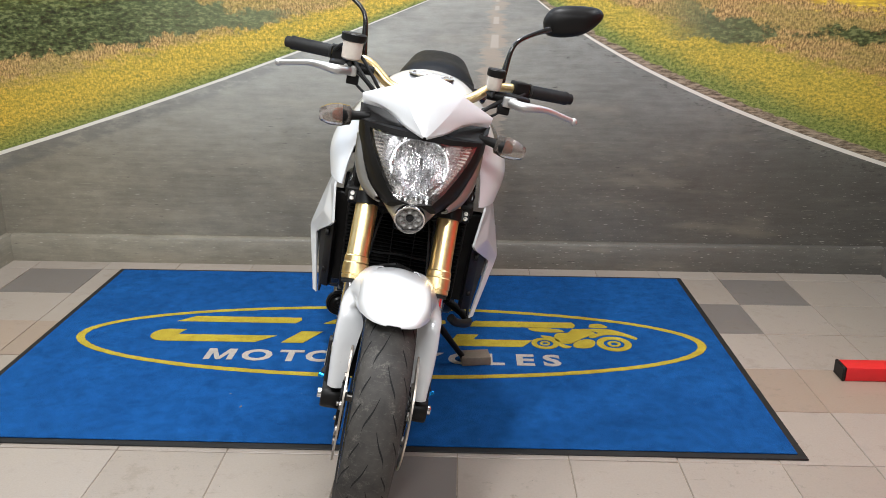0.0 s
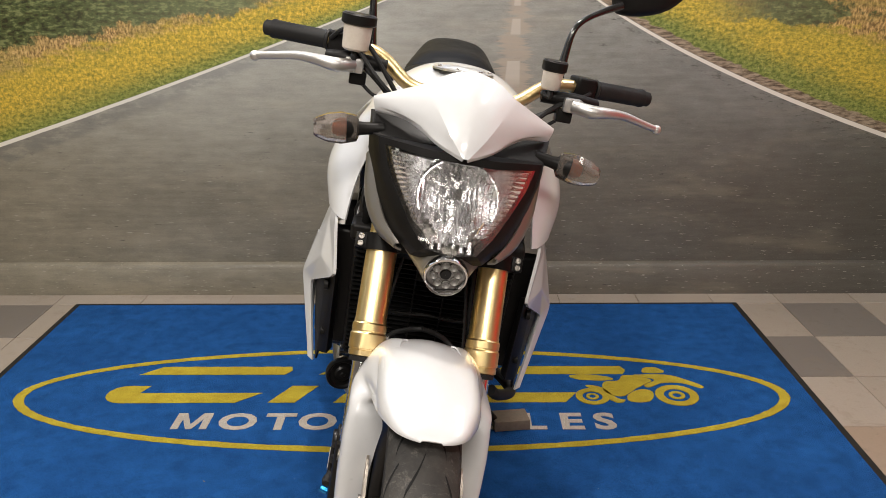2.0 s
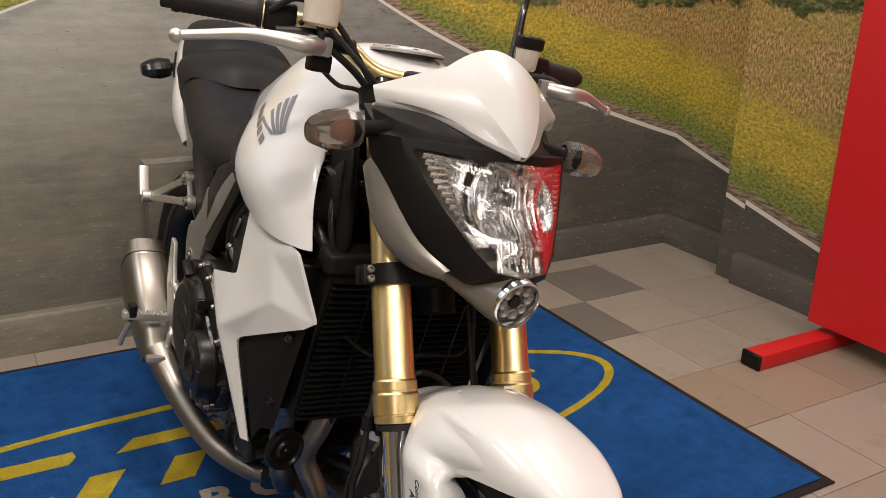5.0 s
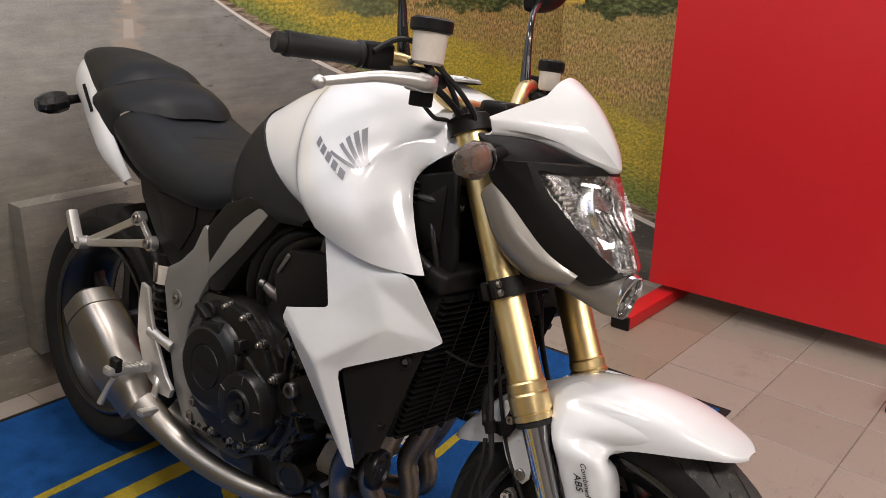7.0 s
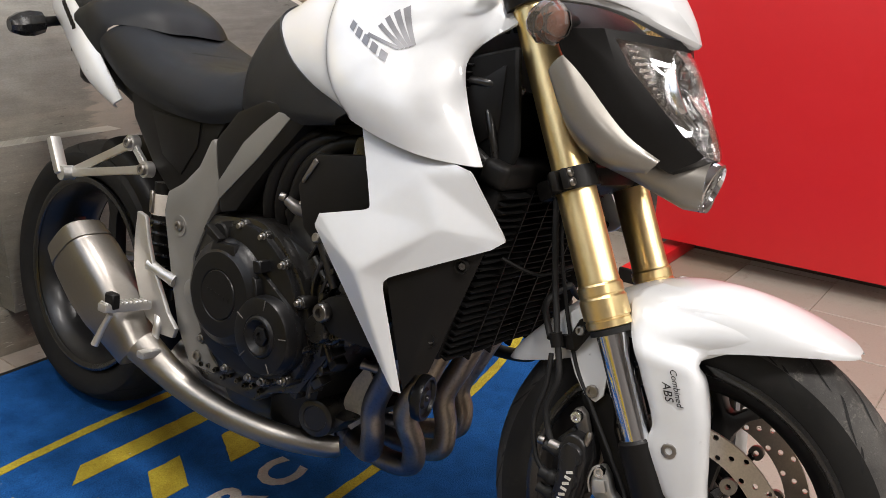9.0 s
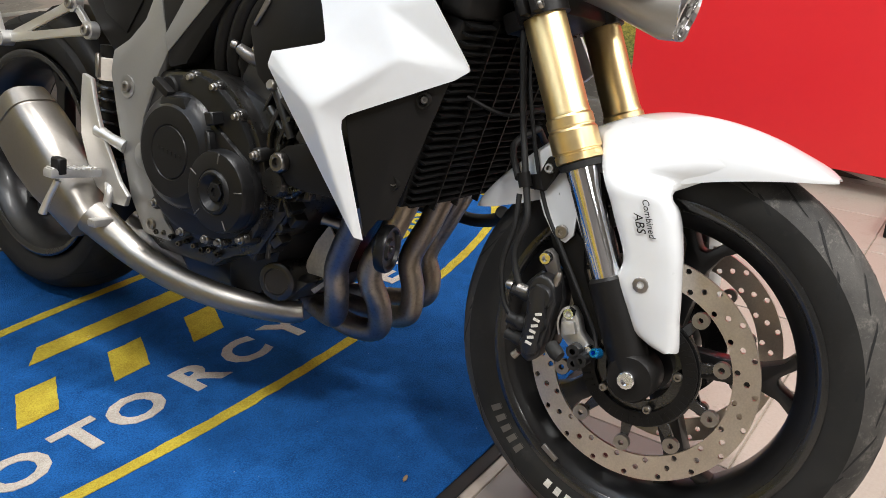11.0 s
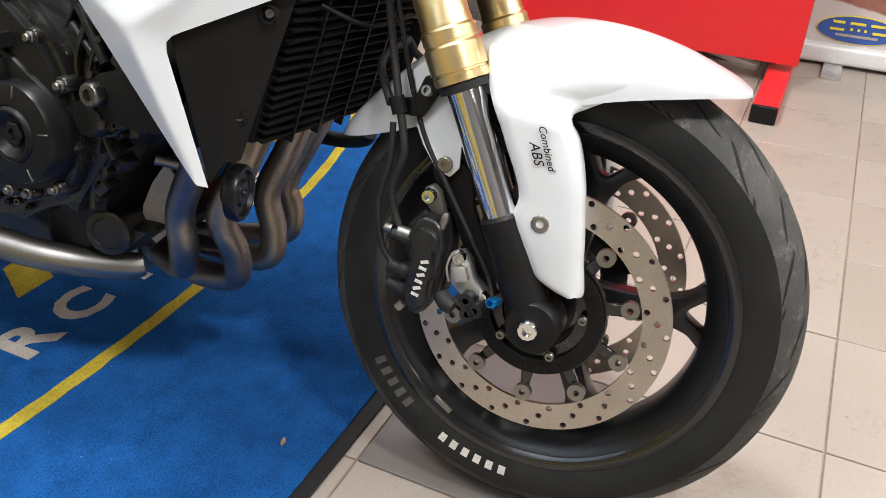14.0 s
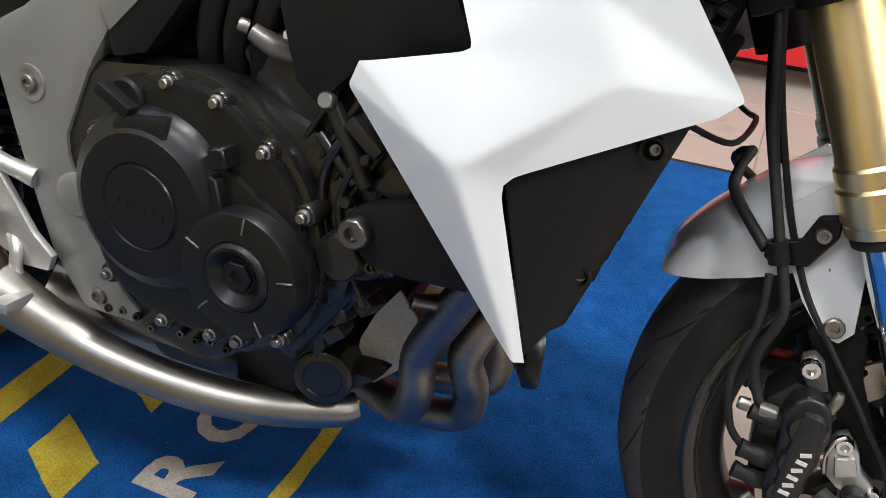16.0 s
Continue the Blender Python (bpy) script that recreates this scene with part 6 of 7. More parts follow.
TAIL = [
    [(-0.158, 1.200, 0.752), (-0.163, 1.215, 0.742), (-0.160, 1.225, 0.735), (-0.150, 1.230, 0.730)],
    [(-0.156, 1.285, 0.832), (-0.168, 1.300, 0.815), (-0.168, 1.315, 0.785), (-0.145, 1.325, 0.765)],
    [(-0.140, 1.355, 0.895), (-0.157, 1.370, 0.875), (-0.157, 1.390, 0.835), (-0.130, 1.400, 0.810)],
    [(-0.118, 1.430, 0.960), (-0.138, 1.450, 0.930), (-0.136, 1.475, 0.885), (-0.105, 1.485, 0.855)],
    [(-0.085, 1.520, 1.005), (-0.108, 1.545, 0.975), (-0.104, 1.575, 0.930), (-0.075, 1.585, 0.900)],
    [(-0.035, 1.585, 1.025), (-0.050, 1.620, 1.005), (-0.046, 1.645, 0.965), (-0.020, 1.655, 0.940)],
]
for s in SIDES:
    bm = shell(TAIL, 4, 4, 0.004)
    t = body("tail_cowl", mirror_x(bm) if s > 0 else bm, M_WHITE, bike, "pearl white tail cowl", 60)
    for k in range(7):
        p = Vector(TAIL[3][1]).lerp(Vector(TAIL[2][1]), k / 7) + Vector((-0.0065, 0.0, 0))
        q = moved(box((-0.0004, -0.0045, -0.006), (0.0004, 0.0045, 0.006)), Matrix.Translation(p) @ Matrix.Rotation(radians(-24), 4, "X") @ Matrix.Rotation(radians(18), 4, "Z"))
        body("tail_marking", mirror_x(q) if s > 0 else q, M_BLACK, t, "small dark model marking")
body("tail_lamp", box((-0.05, 1.585, 0.935), (0.05, 1.66, 0.995), 0.015, 3), simple("red_lamp", (0.4, 0.01, 0.01), 0.15, 0, 0.5))
body("tail_under", box((-0.085, 1.10, 0.76), (0.085, 1.50, 0.86), 0.03, 3), M_BLACK)

# ---- engine
def plate_r(name, poly, x0, x1, mat_, label="", bevel=0.004, angle=40, parent=bike):
    """A plate on the right side."""
    return body(name, slab(poly, -x1, -x0, bevel, 2), mat_, parent, label, angle)


M_CASE = simple("satin_black_casting", (0.0055, 0.0055, 0.0060), 0.34, 0.0, 0.0, 0.2, 60, 0.06, 0.003, spec=0.30)
engine = body("engine", join(slab([(0.548, 0.405), (0.612, 0.318), (0.68, 0.295), (0.72, 0.268), (0.86, 0.265), (0.93, 0.30), (0.95, 0.46), (0.90, 0.58), (0.72, 0.60), (0.60, 0.56), (0.53, 0.46)], -0.185, 0.185, 0.018, 2)), M_ENGINE, bike, "black four-cylinder engine")
body("cylinder_block", slab([(0.44, 0.47), (0.58, 0.43), (0.70, 0.62), (0.55, 0.70)], -0.172, 0.172, 0.01, 2), M_ENGINE, engine)
body("cylinder_head", slab([(0.395, 0.53), (0.45, 0.475), (0.56, 0.69), (0.545, 0.765), (0.48, 0.775)], -0.178, 0.178, 0.012, 2), M_ENGINE, engine)
# the right-hand casing: flange, raised body, clutch dome and crank cover
BIG, SMALL = (0.762, 0.464), (0.647, 0.423)
CASE = [(0.848, 0.520), (0.802, 0.570), (0.748, 0.598), (0.692, 0.592), (0.636, 0.556), (0.600, 0.512), (0.584, 0.470), (0.579, 0.420), (0.600, 0.356), (0.660, 0.328), (0.756, 0.322), (0.828, 0.350), (0.858, 0.410), (0.862, 0.470)]
case_line = [(p.x, p.y) for p in catmull([Vector((*p, 0)) for p in CASE + CASE[:1]], 4)[:-1]]
inner_line = [(BIG[0] - 0.03 + (y - BIG[0] + 0.03) * 0.93, BIG[1] + (z - BIG[1]) * 0.93) for y, z in case_line]
flange = plate_r("case_flange", case_line, 0.18, 0.206, M_ENGINE, "black engine side flange", 0.003, 40, engine)
plate_r("case_body", inner_line, 0.20, 0.219, M_CASE, "satin black engine side casting", 0.007, 40, engine)
plate_r("cover_shoulder", hull2(BIG, 0.093, SMALL, 0.068), 0.21, 0.2265, M_CASE, "", 0.006, 40, engine)


def dome(name, c, prof, mat_, label=""):
    return body(name, moved(lathe([(-a, max(r, 0.0004)) for a, r in prof], 72, "X"), Matrix.Translation((0, c[0], c[1]))), mat_, engine, label, 25)


clutch = dome("clutch_cover", BIG, [(0.205, 0.0985), (0.220, 0.0965), (0.230, 0.091), (0.2375, 0.083), (0.2415, 0.0745), (0.2425, 0.0735), (0.2432, 0.066), (0.2432, 0.0455), (0.2418, 0.0440), (0.2418, 0.0428), (0.2440, 0.0415), (0.2445, 0.0)], M_CASE, "round satin black clutch cover")
crank = dome("pulser_cover", SMALL, [(0.205, 0.0670), (0.240, 0.0655), (0.2465, 0.0625), (0.2480, 0.0580), (0.2490, 0.0370), (0.2480, 0.0355), (0.2505, 0.0340), (0.2525, 0.0315), (0.2525, 0.0285), (0.2500, 0.0262), (0.2430, 0.0180), (0.2430, 0.0)], M_CASE, "round satin black crank cover")
body("cover_plug", moved(lathe([(-0.241, 0.0165), (-0.2465, 0.0165), (-0.2475, 0.0150), (-0.2475, 0.0075), (-0.2445, 0.0070), (-0.2445, 0.0004)], 6), Matrix.Translation((0, SMALL[0], SMALL[1]))), M_CASE, crank, "dark hexagon plug", 25)
for k in range(5):
    rib = box((-0.2496, 0.046, -0.0009), (-0.2470, 0.0625, 0.0009), 0.0004)
    body("cover_rib", moved(rib, Matrix.Translation((0, SMALL[0], SMALL[1])) @ Matrix.Rotation(radians(98 + 72 * k), 4, "X")), M_GREY, crank)
for k in range(6):
    mark = box((-0.2450, -0.0022, -0.0032), (-0.2442, 0.0022, 0.0032))
    body("cover_marking", moved(mark, Matrix.Translation((0, BIG[0] + 0.026 - 0.0105 * k, BIG[1] + 0.004 - 0.0016 * k))), M_CASE, clutch)
# stops along the dome's front edge, and the flat on its top
body("cover_boss", slab([(0.686, 0.540), (0.668, 0.544), (0.663, 0.524), (0.680, 0.520)], -0.241, -0.215, 0.002, 1), M_CASE, clutch)
body("cover_fin", slab([(0.686, 0.514), (0.676, 0.512), (0.669, 0.480), (0.668, 0.452), (0.677, 0.451), (0.681, 0.484)], -0.2395, -0.215, 0.002, 1), M_CASE, clutch)
body("cover_flat", slab([(0.790, 0.552), (0.735, 0.556), (0.726, 0.530), (0.748, 0.520), (0.780, 0.520), (0.797, 0.535)], -0.240, -0.215, 0.006, 2), M_CASE, clutch)
CASE_BOLTS = [(0.836, 0.519), (0.746, 0.585), (0.691, 0.577), (0.639, 0.540), (0.595, 0.488), (0.591, 0.413), (0.618, 0.349), (0.667, 0.332), (0.700, 0.330), (0.761, 0.328), (0.832, 0.362), (0.850, 0.425)]
for y, z in CASE_BOLTS:
    body("bolt_boss", moved(lathe([(-0.185, 0.0125), (-0.213, 0.0118), (-0.2155, 0.0100), (-0.2155, 0.0004)], 14), Matrix.Translation((0, y, z))), M_ENGINE, engine)
    bolt = body("cover_bolt", sock((-0.2185, y, z), (-1, 0, 0), 0.0052, 0.0060, 6, False), M_STEEL, engine, "bright steel flange bolt")
    body("bolt_flange", moved(lathe([(-0.2150, 0.0078), (-0.2178, 0.0075), (-0.2190, 0.0055)], 14), Matrix.Translation((0, y, z))), M_STEEL, bolt)
# oil filler cap with its grip bar
cap = body("oil_cap", moved(lathe([(-0.195, 0.021), (-0.222, 0.021), (-0.225, 0.018), (-0.225, 0.0004)], 24), Matrix.Translation((0, 0.792, 0.562))), M_BLACK, engine, "black oil filler cap")
body("cap_bar", moved(box((-0.240, -0.021, -0.0065), (-0.222, 0.021, 0.0065), 0.003, 2), Matrix.Translation((0, 0.794, 0.563)) @ Matrix.Rotation(radians(28), 4, "X")), M_BLACK, cap)
oil = body("oil_filter", moved(lathe([(0.060, 0.030), (0.050, 0.0345), (-0.046, 0.0345), (-0.052, 0.0330), (-0.055, 0.0285), (-0.055, 0.0230), (-0.0525, 0.0215), (-0.0525, 0.0004)], 40), Matrix.Translation((-0.093, 0.618, 0.268)) @ Matrix.Rotation(radians(14), 4, "Z")), M_ENGINE, engine, "gloss black oil filter")
body("filter_seam", moved(lathe([(0.044, 0.0345), (0.046, 0.0362), (0.050, 0.0362), (0.052, 0.0345)], 40), Matrix.Translation((-0.093, 0.618, 0.268)) @ Matrix.Rotation(radians(14), 4, "Z")), M_BOLT, oil)
body("water_pump", moved(lathe([(-0.17, 0.026), (-0.204, 0.025), (-0.211, 0.021), (-0.211, 0.0004)], 28), Matrix.Translation((0, 0.562, 0.452))), M_ENGINE, engine, "black pump cover")
# two dark filler blocks, added to close the gaps behind the pipes
body("oil_cooler_block", slab([(0.560, 0.430), (0.578, 0.372), (0.598, 0.330), (0.606, 0.300), (0.640, 0.235), (0.720, 0.225), (0.720, 0.430)], -0.145, 0.145, 0.008, 2), M_CASE, engine)
body("front_cover", slab([(0.505, 0.455), (0.520, 0.400), (0.555, 0.340), (0.585, 0.262), (0.640, 0.250), (0.640, 0.455)], -0.045, 0.045, 0.006, 2), M_CASE, engine)
body("sump", slab([(0.54, 0.28), (0.62, 0.215), (0.84, 0.205), (0.90, 0.27)], -0.13, 0.13, 0.015, 2), M_ENGINE, engine)
# cylinder flank: slanting ribs, studs and small plumbing
for k in range(6):
    c = Vector((-0.176, 0.505 + 0.019 * k, 0.520 + 0.012 * k))
    body("cylinder_rib", moved(box((-0.008, -0.003, -0.045), (0.004, 0.003, 0.050), 0.0015), Matrix.Translation(c) @ Matrix.Rotation(radians(31), 4, "X")), M_ENGINE, engine)
for a, b, r in (((0.588, 0.590), (0.548, 0.520), 0.0085), ((0.520, 0.600), (0.486, 0.540), 0.0085), ((0.560, 0.520), (0.600, 0.560), 0.006), ((0.535, 0.505), (0.556, 0.468), 0.007)):
    body("stud_tube", tube([(-0.186, *a), (-0.186, *b)], r, 12), M_ENGINE, engine)
for y, z, r in ((0.588, 0.594, 0.0085), (0.520, 0.604, 0.0075), (0.545, 0.548, 0.0055), (0.562, 0.503, 0.006), (0.505, 0.560, 0.005)):
    body("stud_bolt", sock((-0.192, y, z), (-1, 0, 0.25), r, 0.010, 6, False), M_STEEL if r > 0.006 else M_ENGINE, engine)
for lo, hi, turn in (((0.500, 0.515), (0.530, 0.545), 30), ((0.530, 0.560), (0.572, 0.575), 40), ((0.556, 0.405), (0.584, 0.436), 10)):
    w, h = (hi[0] - lo[0]) / 2, (hi[1] - lo[1]) / 2
    body("engine_lug", moved(box((-0.014, -w, -h), (0.012, w, h), 0.004, 2), Matrix.Translation((-0.182, lo[0] + w, lo[1] + h)) @ Matrix.Rotation(radians(turn), 4, "X")), M_ENGINE, engine)
for pts, r in (([(0.575, 0.560), (0.592, 0.520), (0.586, 0.470), (0.562, 0.435)], 0.0048), ([(0.560, 0.540), (0.574, 0.495), (0.560, 0.440), (0.540, 0.400)], 0.0040), ([(0.512, 0.460), (0.536, 0.436), (0.566, 0.428), (0.590, 0.400)], 0.0055)):
    body("engine_pipe", tube([(-0.190, y, z) for y, z in pts], r, 8, 6), M_ENGINE, engine, "thin black engine pipe")
rng = random.Random(7)
for k in range(12):
    y, z = 0.512 + rng.random() * 0.070, 0.435 + rng.random() * 0.065
    body("engine_fitting", sock((-0.180 - rng.random() * 0.012, y, z), (-1, rng.uniform(-0.3, 0.1), 0.2), rng.choice((0.0045, 0.006, 0.008)), 0.012), M_ENGINE, engine)
# lumps, bosses and pipes between the casing, the oil filter and the exhaust
for k in range(26):
    z = 0.315 + rng.random() * 0.125
    y = 0.615 - (z - 0.315) * 0.50 + rng.uniform(-0.030, 0.045)
    a, b = rng.uniform(0.005, 0.011), rng.uniform(0.007, 0.016)
    if k % 3:
        lump = box((-0.012, -a, -b), (0.014, a, b), 0.003, 2)
    else:
        lump = lathe([(-0.012, 0.0004), (-0.012, a * 0.7), (-0.010, a), (0.016, a * 1.1)], 14)
    body("engine_lug", moved(lump, Matrix.Translation((-0.152 - rng.random() * 0.022, y, z)) @ Matrix.Rotation(rng.uniform(-0.9, 0.9), 4, "X") @ Matrix.Rotation(rng.uniform(-0.3, 0.3), 4, "Z")), M_ENGINE, engine)
for pts, r in (([(0.560, 0.440), (0.575, 0.405), (0.600, 0.380), (0.622, 0.330), (0.640, 0.318)], 0.0050), ([(0.548, 0.432), (0.560, 0.392), (0.590, 0.352), (0.596, 0.318)], 0.0042)):
    body("engine_pipe", tube([(-0.176, y, z) for y, z in pts], r, 8, 6), M_ENGINE, engine, "thin black engine pipe")
for k in range(9):
    y, z = 0.70 + 0.020 * k, 0.292 + 0.012 * rng.random()
    body("engine_fitting", sock((-0.184, y, z), (-1, -0.2, 0.1), 0.005, 0.010), M_BOLT if k % 2 else M_ENGINE, engine)
plate_r("engine_hanger", [(0.430, 0.455), (0.490, 0.452), (0.530, 0.455), (0.552, 0.478), (0.556, 0.500), (0.535, 0.514), (0.482, 0.528), (0.430, 0.530)], 0.190, 0.212, M_BLACK, "matt black engine hanger", 0.005, 40, engine)
body("hanger_bolt", sock((-0.213, 0.540, 0.488), (-1, 0, 0), 0.0155, 0.014), M_BOLT, engine, "dark socket bolt")
body("coil_cover", slab([(0.450, 0.660), (0.556, 0.632), (0.598, 0.588), (0.622, 0.606), (0.642, 0.672), (0.604, 0.728), (0.500, 0.740)], -0.197, -0.160, 0.006, 2), M_BLACK, engine, "matt black ignition cover")
body("coil_ridge", slab([(0.604, 0.722), (0.630, 0.682), (0.626, 0.676), (0.596, 0.716)], -0.2015, -0.196, 0.002, 1), M_GREY, engine)
for k in range(3):
    body("hose", tube([(-0.135, 0.50 + 0.05 * k, 0.75), (-0.160, 0.57 + 0.045 * k, 0.748), (-0.170, 0.64 + 0.032 * k, 0.705), (-0.168, 0.672 + 0.03 * k, 0.64), (-0.155, 0.68 + 0.03 * k, 0.59)], 0.0135, 14, 6), M_BLACK, bike, "black rubber coolant hose")
union = body("thermostat", tube([(-0.150, 0.625, 0.618), (-0.176, 0.652, 0.628), (-0.182, 0.676, 0.640)], [0.013, 0.0115, 0.009], 16, 3), M_GREY, engine, "dark metal hose union")
for p, d in (((-0.184, 0.680, 0.643), (-0.5, 0.8, 0.3)), ((-0.184, 0.632, 0.640), (-0.8, 0.1, 0.6))):
    body("union_bolt", sock(p, d, 0.0070, 0.010, 6, False), M_STEEL, union, "steel bolt")
body("airbox", slab([(0.40, 0.72), (0.55, 0.70), (0.80, 0.70), (0.82, 0.80), (0.60, 0.86), (0.38, 0.86)], -0.14, 0.14, 0.02, 2), M_BLACK)
body("throttle_body", slab([(0.56, 0.58), (0.90, 0.56), (0.90, 0.72), (0.60, 0.74)], -0.138, 0.138, 0.02, 2), M_BLACK)

# ---- frame
for s in SIDES:
    spar = slab([(0.30, 0.90), (0.30, 0.80), (0.44, 0.71), (0.70, 0.66), (0.86, 0.62), (0.88, 0.70), (0.70, 0.76), (0.46, 0.80)], min(s * 0.155, s * 0.115), max(s * 0.155, s * 0.115), 0.012, 2)
    body("frame_spar", spar, M_BLACK, bike, "black frame spar")
pivot = [(0.990, 0.602), (0.998, 0.562), (0.980, 0.490), (0.962, 0.425), (0.938, 0.350), (0.897, 0.288), (0.822, 0.290), (0.816, 0.308), (0.842, 0.330), (0.878, 0.395), (0.888, 0.430), (0.902, 0.468), (0.904, 0.492), (0.890, 0.522), (0.865, 0.575), (0.834, 0.622), (0.850, 0.660), (0.862, 0.712), (0.872, 0.716), (0.902, 0.662), (0.945, 0.625)]
plate = plate_r("pivot_plate", pivot, 0.158, 0.190, M_SATIN, "silver painted frame pivot plate", 0.007)
body("pivot_recess", moved(lathe([(-0.1885, 0.020), (-0.1920, 0.020), (-0.1920, 0.015), (-0.1905, 0.013), (-0.1905, 0.0004)], 24), Matrix.Translation((0, 0.947, 0.543))), M_SATIN, plate)
body("pivot_bolt", sock((-0.1905, 0.947, 0.543), (-1, 0, 0), 0.010, 0.006), M_STEEL, plate, "steel frame bolt")
body("pivot_plug", moved(lathe([(-0.186, 0.024), (-0.194, 0.024), (-0.196, 0.020), (-0.196, 0.0004)], 24), Matrix.Translation((0, 0.895, 0.430))), M_SATIN, plate)
body("pivot_bolt", sock((-0.1905, 0.872, 0.312), (-1, 0, 0), 0.011, 0.006), M_STEEL, plate, "steel frame bolt")
duct = plate_r("duct_cover", [(0.860, 0.715), (0.806, 0.771), (0.739, 0.797), (0.672, 0.794), (0.628, 0.781), (0.676, 0.732), (0.740, 0.664), (0.792, 0.600), (0.836, 0.588)], 0.155, 0.192, M_BLACK, "black duct cover with a silver stripe", 0.009)
plate_r("duct_stripe", [(0.703, 0.781), (0.668, 0.780), (0.743, 0.700), (0.792, 0.655), (0.834, 0.616), (0.845, 0.640), (0.782, 0.721), (0.742, 0.755)], 0.1905, 0.1938, M_SATIN, "silver stripe", 0.0008, 40, duct)
plate_r("side_panel", [(0.870, 0.760), (1.180, 0.768), (1.165, 0.720), (1.095, 0.635), (1.040, 0.590), (0.985, 0.600), (0.920, 0.690)], 0.130, 0.152, M_BLACK, "black side panel under the seat", 0.008)
plate_r("side_panel_inset", [(0.95, 0.735), (1.10, 0.740), (1.06, 0.66), (1.00, 0.63), (0.955, 0.69)], 0.1525, 0.156, M_BLACK, "", 0.002)
for s in SIDES:
    body("subframe", tube([(s * 0.13, 0.86, 0.72), (s * 0.135, 1.05, 0.72), (s * 0.12, 1.25, 0.78), (s * 0.09, 1.50, 0.88)], 0.017, 10, 5), M_BLACK, bike, "black subframe tube")
def beam(a, b, w0, w1, t):
    """A flat tapered arm between two points, standing on edge."""
    a, b = Vector(a), Vector(b)
    d = (b - a).normalized()
    up = (Vector((0, 0, 1)) - d * d.z).normalized()
    out = d.cross(up)
    rings = [[p + up * w * j + out * t * i for i, j in ((-1, -1), (1, -1), (1, 1), (-1, 1))] for p, w in ((a, w0), (a.lerp(b, 0.3), w1), (b, (w0 + w1) / 2))]
    bm = skin(rings, True, True)
    bmesh.ops.bevel(bm, geom=bm.edges[:], offset=0.002, segments=2, affect="EDGES")
    return bm


ARM_ENDS = ((-0.160, 1.100, 0.624), (-0.154, 1.160, 0.668))
for a in ARM_ENDS:
    body("peg_arm", join(beam(a, (-0.210, 1.290, 0.588), 0.0095, 0.0080, 0.006), moved(lathe([(-0.009, 0.006), (-0.009, 0.0165), (0.008, 0.0165), (0.008, 0.006)], 20, "X"), Matrix.Translation(a))), M_LEVER, bike, "bare aluminium pillion bracket arm")
    body("peg_arm_bolt", sock((a[0] - 0.009, a[1], a[2]), (-1, 0, 0.1), 0.0115, 0.008), M_STEEL, bike, "steel bracket bolt")
body("peg_web", beam(ARM_ENDS[0], ARM_ENDS[1], 0.008, 0.008, 0.005), M_LEVER, bike)
body("peg_hinge", moved(lathe([(-0.016, 0.004), (-0.016, 0.015), (0.010, 0.015), (0.010, 0.004)], 18, "X", None, True), Matrix.Translation((-0.214, 1.292, 0.588))), M_LEVER, bike)
ppeg = body("pillion_peg", moved(box((-0.014, -0.009, 0.0), (0.010, 0.009, 0.078), 0.005, 2), Matrix.Translation((-0.222, 1.298, 0.586)) @ Matrix.Rotation(radians(-27), 4, "X")), M_LEVER, bike, "folded aluminium pillion peg")
for k in range(7):
    body("peg_rib", moved(box((-0.012, 0.007, 0.010 + 0.009 * k), (0.008, 0.0115, 0.0145 + 0.009 * k), 0.001), Matrix.Translation((-0.222, 1.298, 0.586)) @ Matrix.Rotation(radians(-27), 4, "X")), M_LEVER, ppeg)
heel = plate_r("heel_plate", [(1.058, 0.552), (1.064, 0.500), (1.062, 0.440), (1.042, 0.392), (1.016, 0.352), (0.966, 0.330), (0.930, 0.332), (0.922, 0.352), (0.948, 0.374), (0.978, 0.420), (1.000, 0.452), (1.020, 0.500), (1.032, 0.546)], 0.196, 0.206, M_LEVER, "bare aluminium heel guard", 0.003)
body("heel_arm", tube([(-0.20, 1.02, 0.455), (-0.196, 0.985, 0.445), (-0.188, 0.952, 0.435)], [0.012, 0.010, 0.013], 10, 4), M_ALU, heel)
peg = body("foot_peg", moved(box((-0.098, -0.013, -0.008), (0.0, 0.013, 0.008), 0.004, 2), Matrix.Translation((-0.212, 1.000, 0.382)) @ Matrix.Rotation(radians(4), 4, "Y")), M_ALU, bike, "ribbed aluminium foot peg")
for k in range(9):
    body("peg_rib", moved(box((-0.094 + 0.010 * k, -0.012, 0.007), (-0.089 + 0.010 * k, 0.012, 0.0105), 0.001), Matrix.Translation((-0.212, 1.000, 0.382)) @ Matrix.Rotation(radians(4), 4, "Y")), M_ALU, peg)
body("peg_feeler", tube([(-0.290, 1.0, 0.374), (-0.298, 1.012, 0.345), (-0.306, 1.022, 0.312)], [0.006, 0.006, 0.0075], 10, 4), M_ALU, peg)
pedal = body("brake_pedal", tube([(-0.198, 0.985, 0.360), (-0.208, 0.972, 0.350), (-0.214, 0.970, 0.325), (-0.220, 0.955, 0.306), (-0.228, 0.948, 0.303)], [0.010, 0.008, 0.0075, 0.007, 0.007], 10, 4), M_ALU, bike, "bare aluminium brake pedal")
body("pedal_pad", box((-0.262, 0.936, 0.298), (-0.222, 0.958, 0.312), 0.004, 2), M_ALU, pedal)

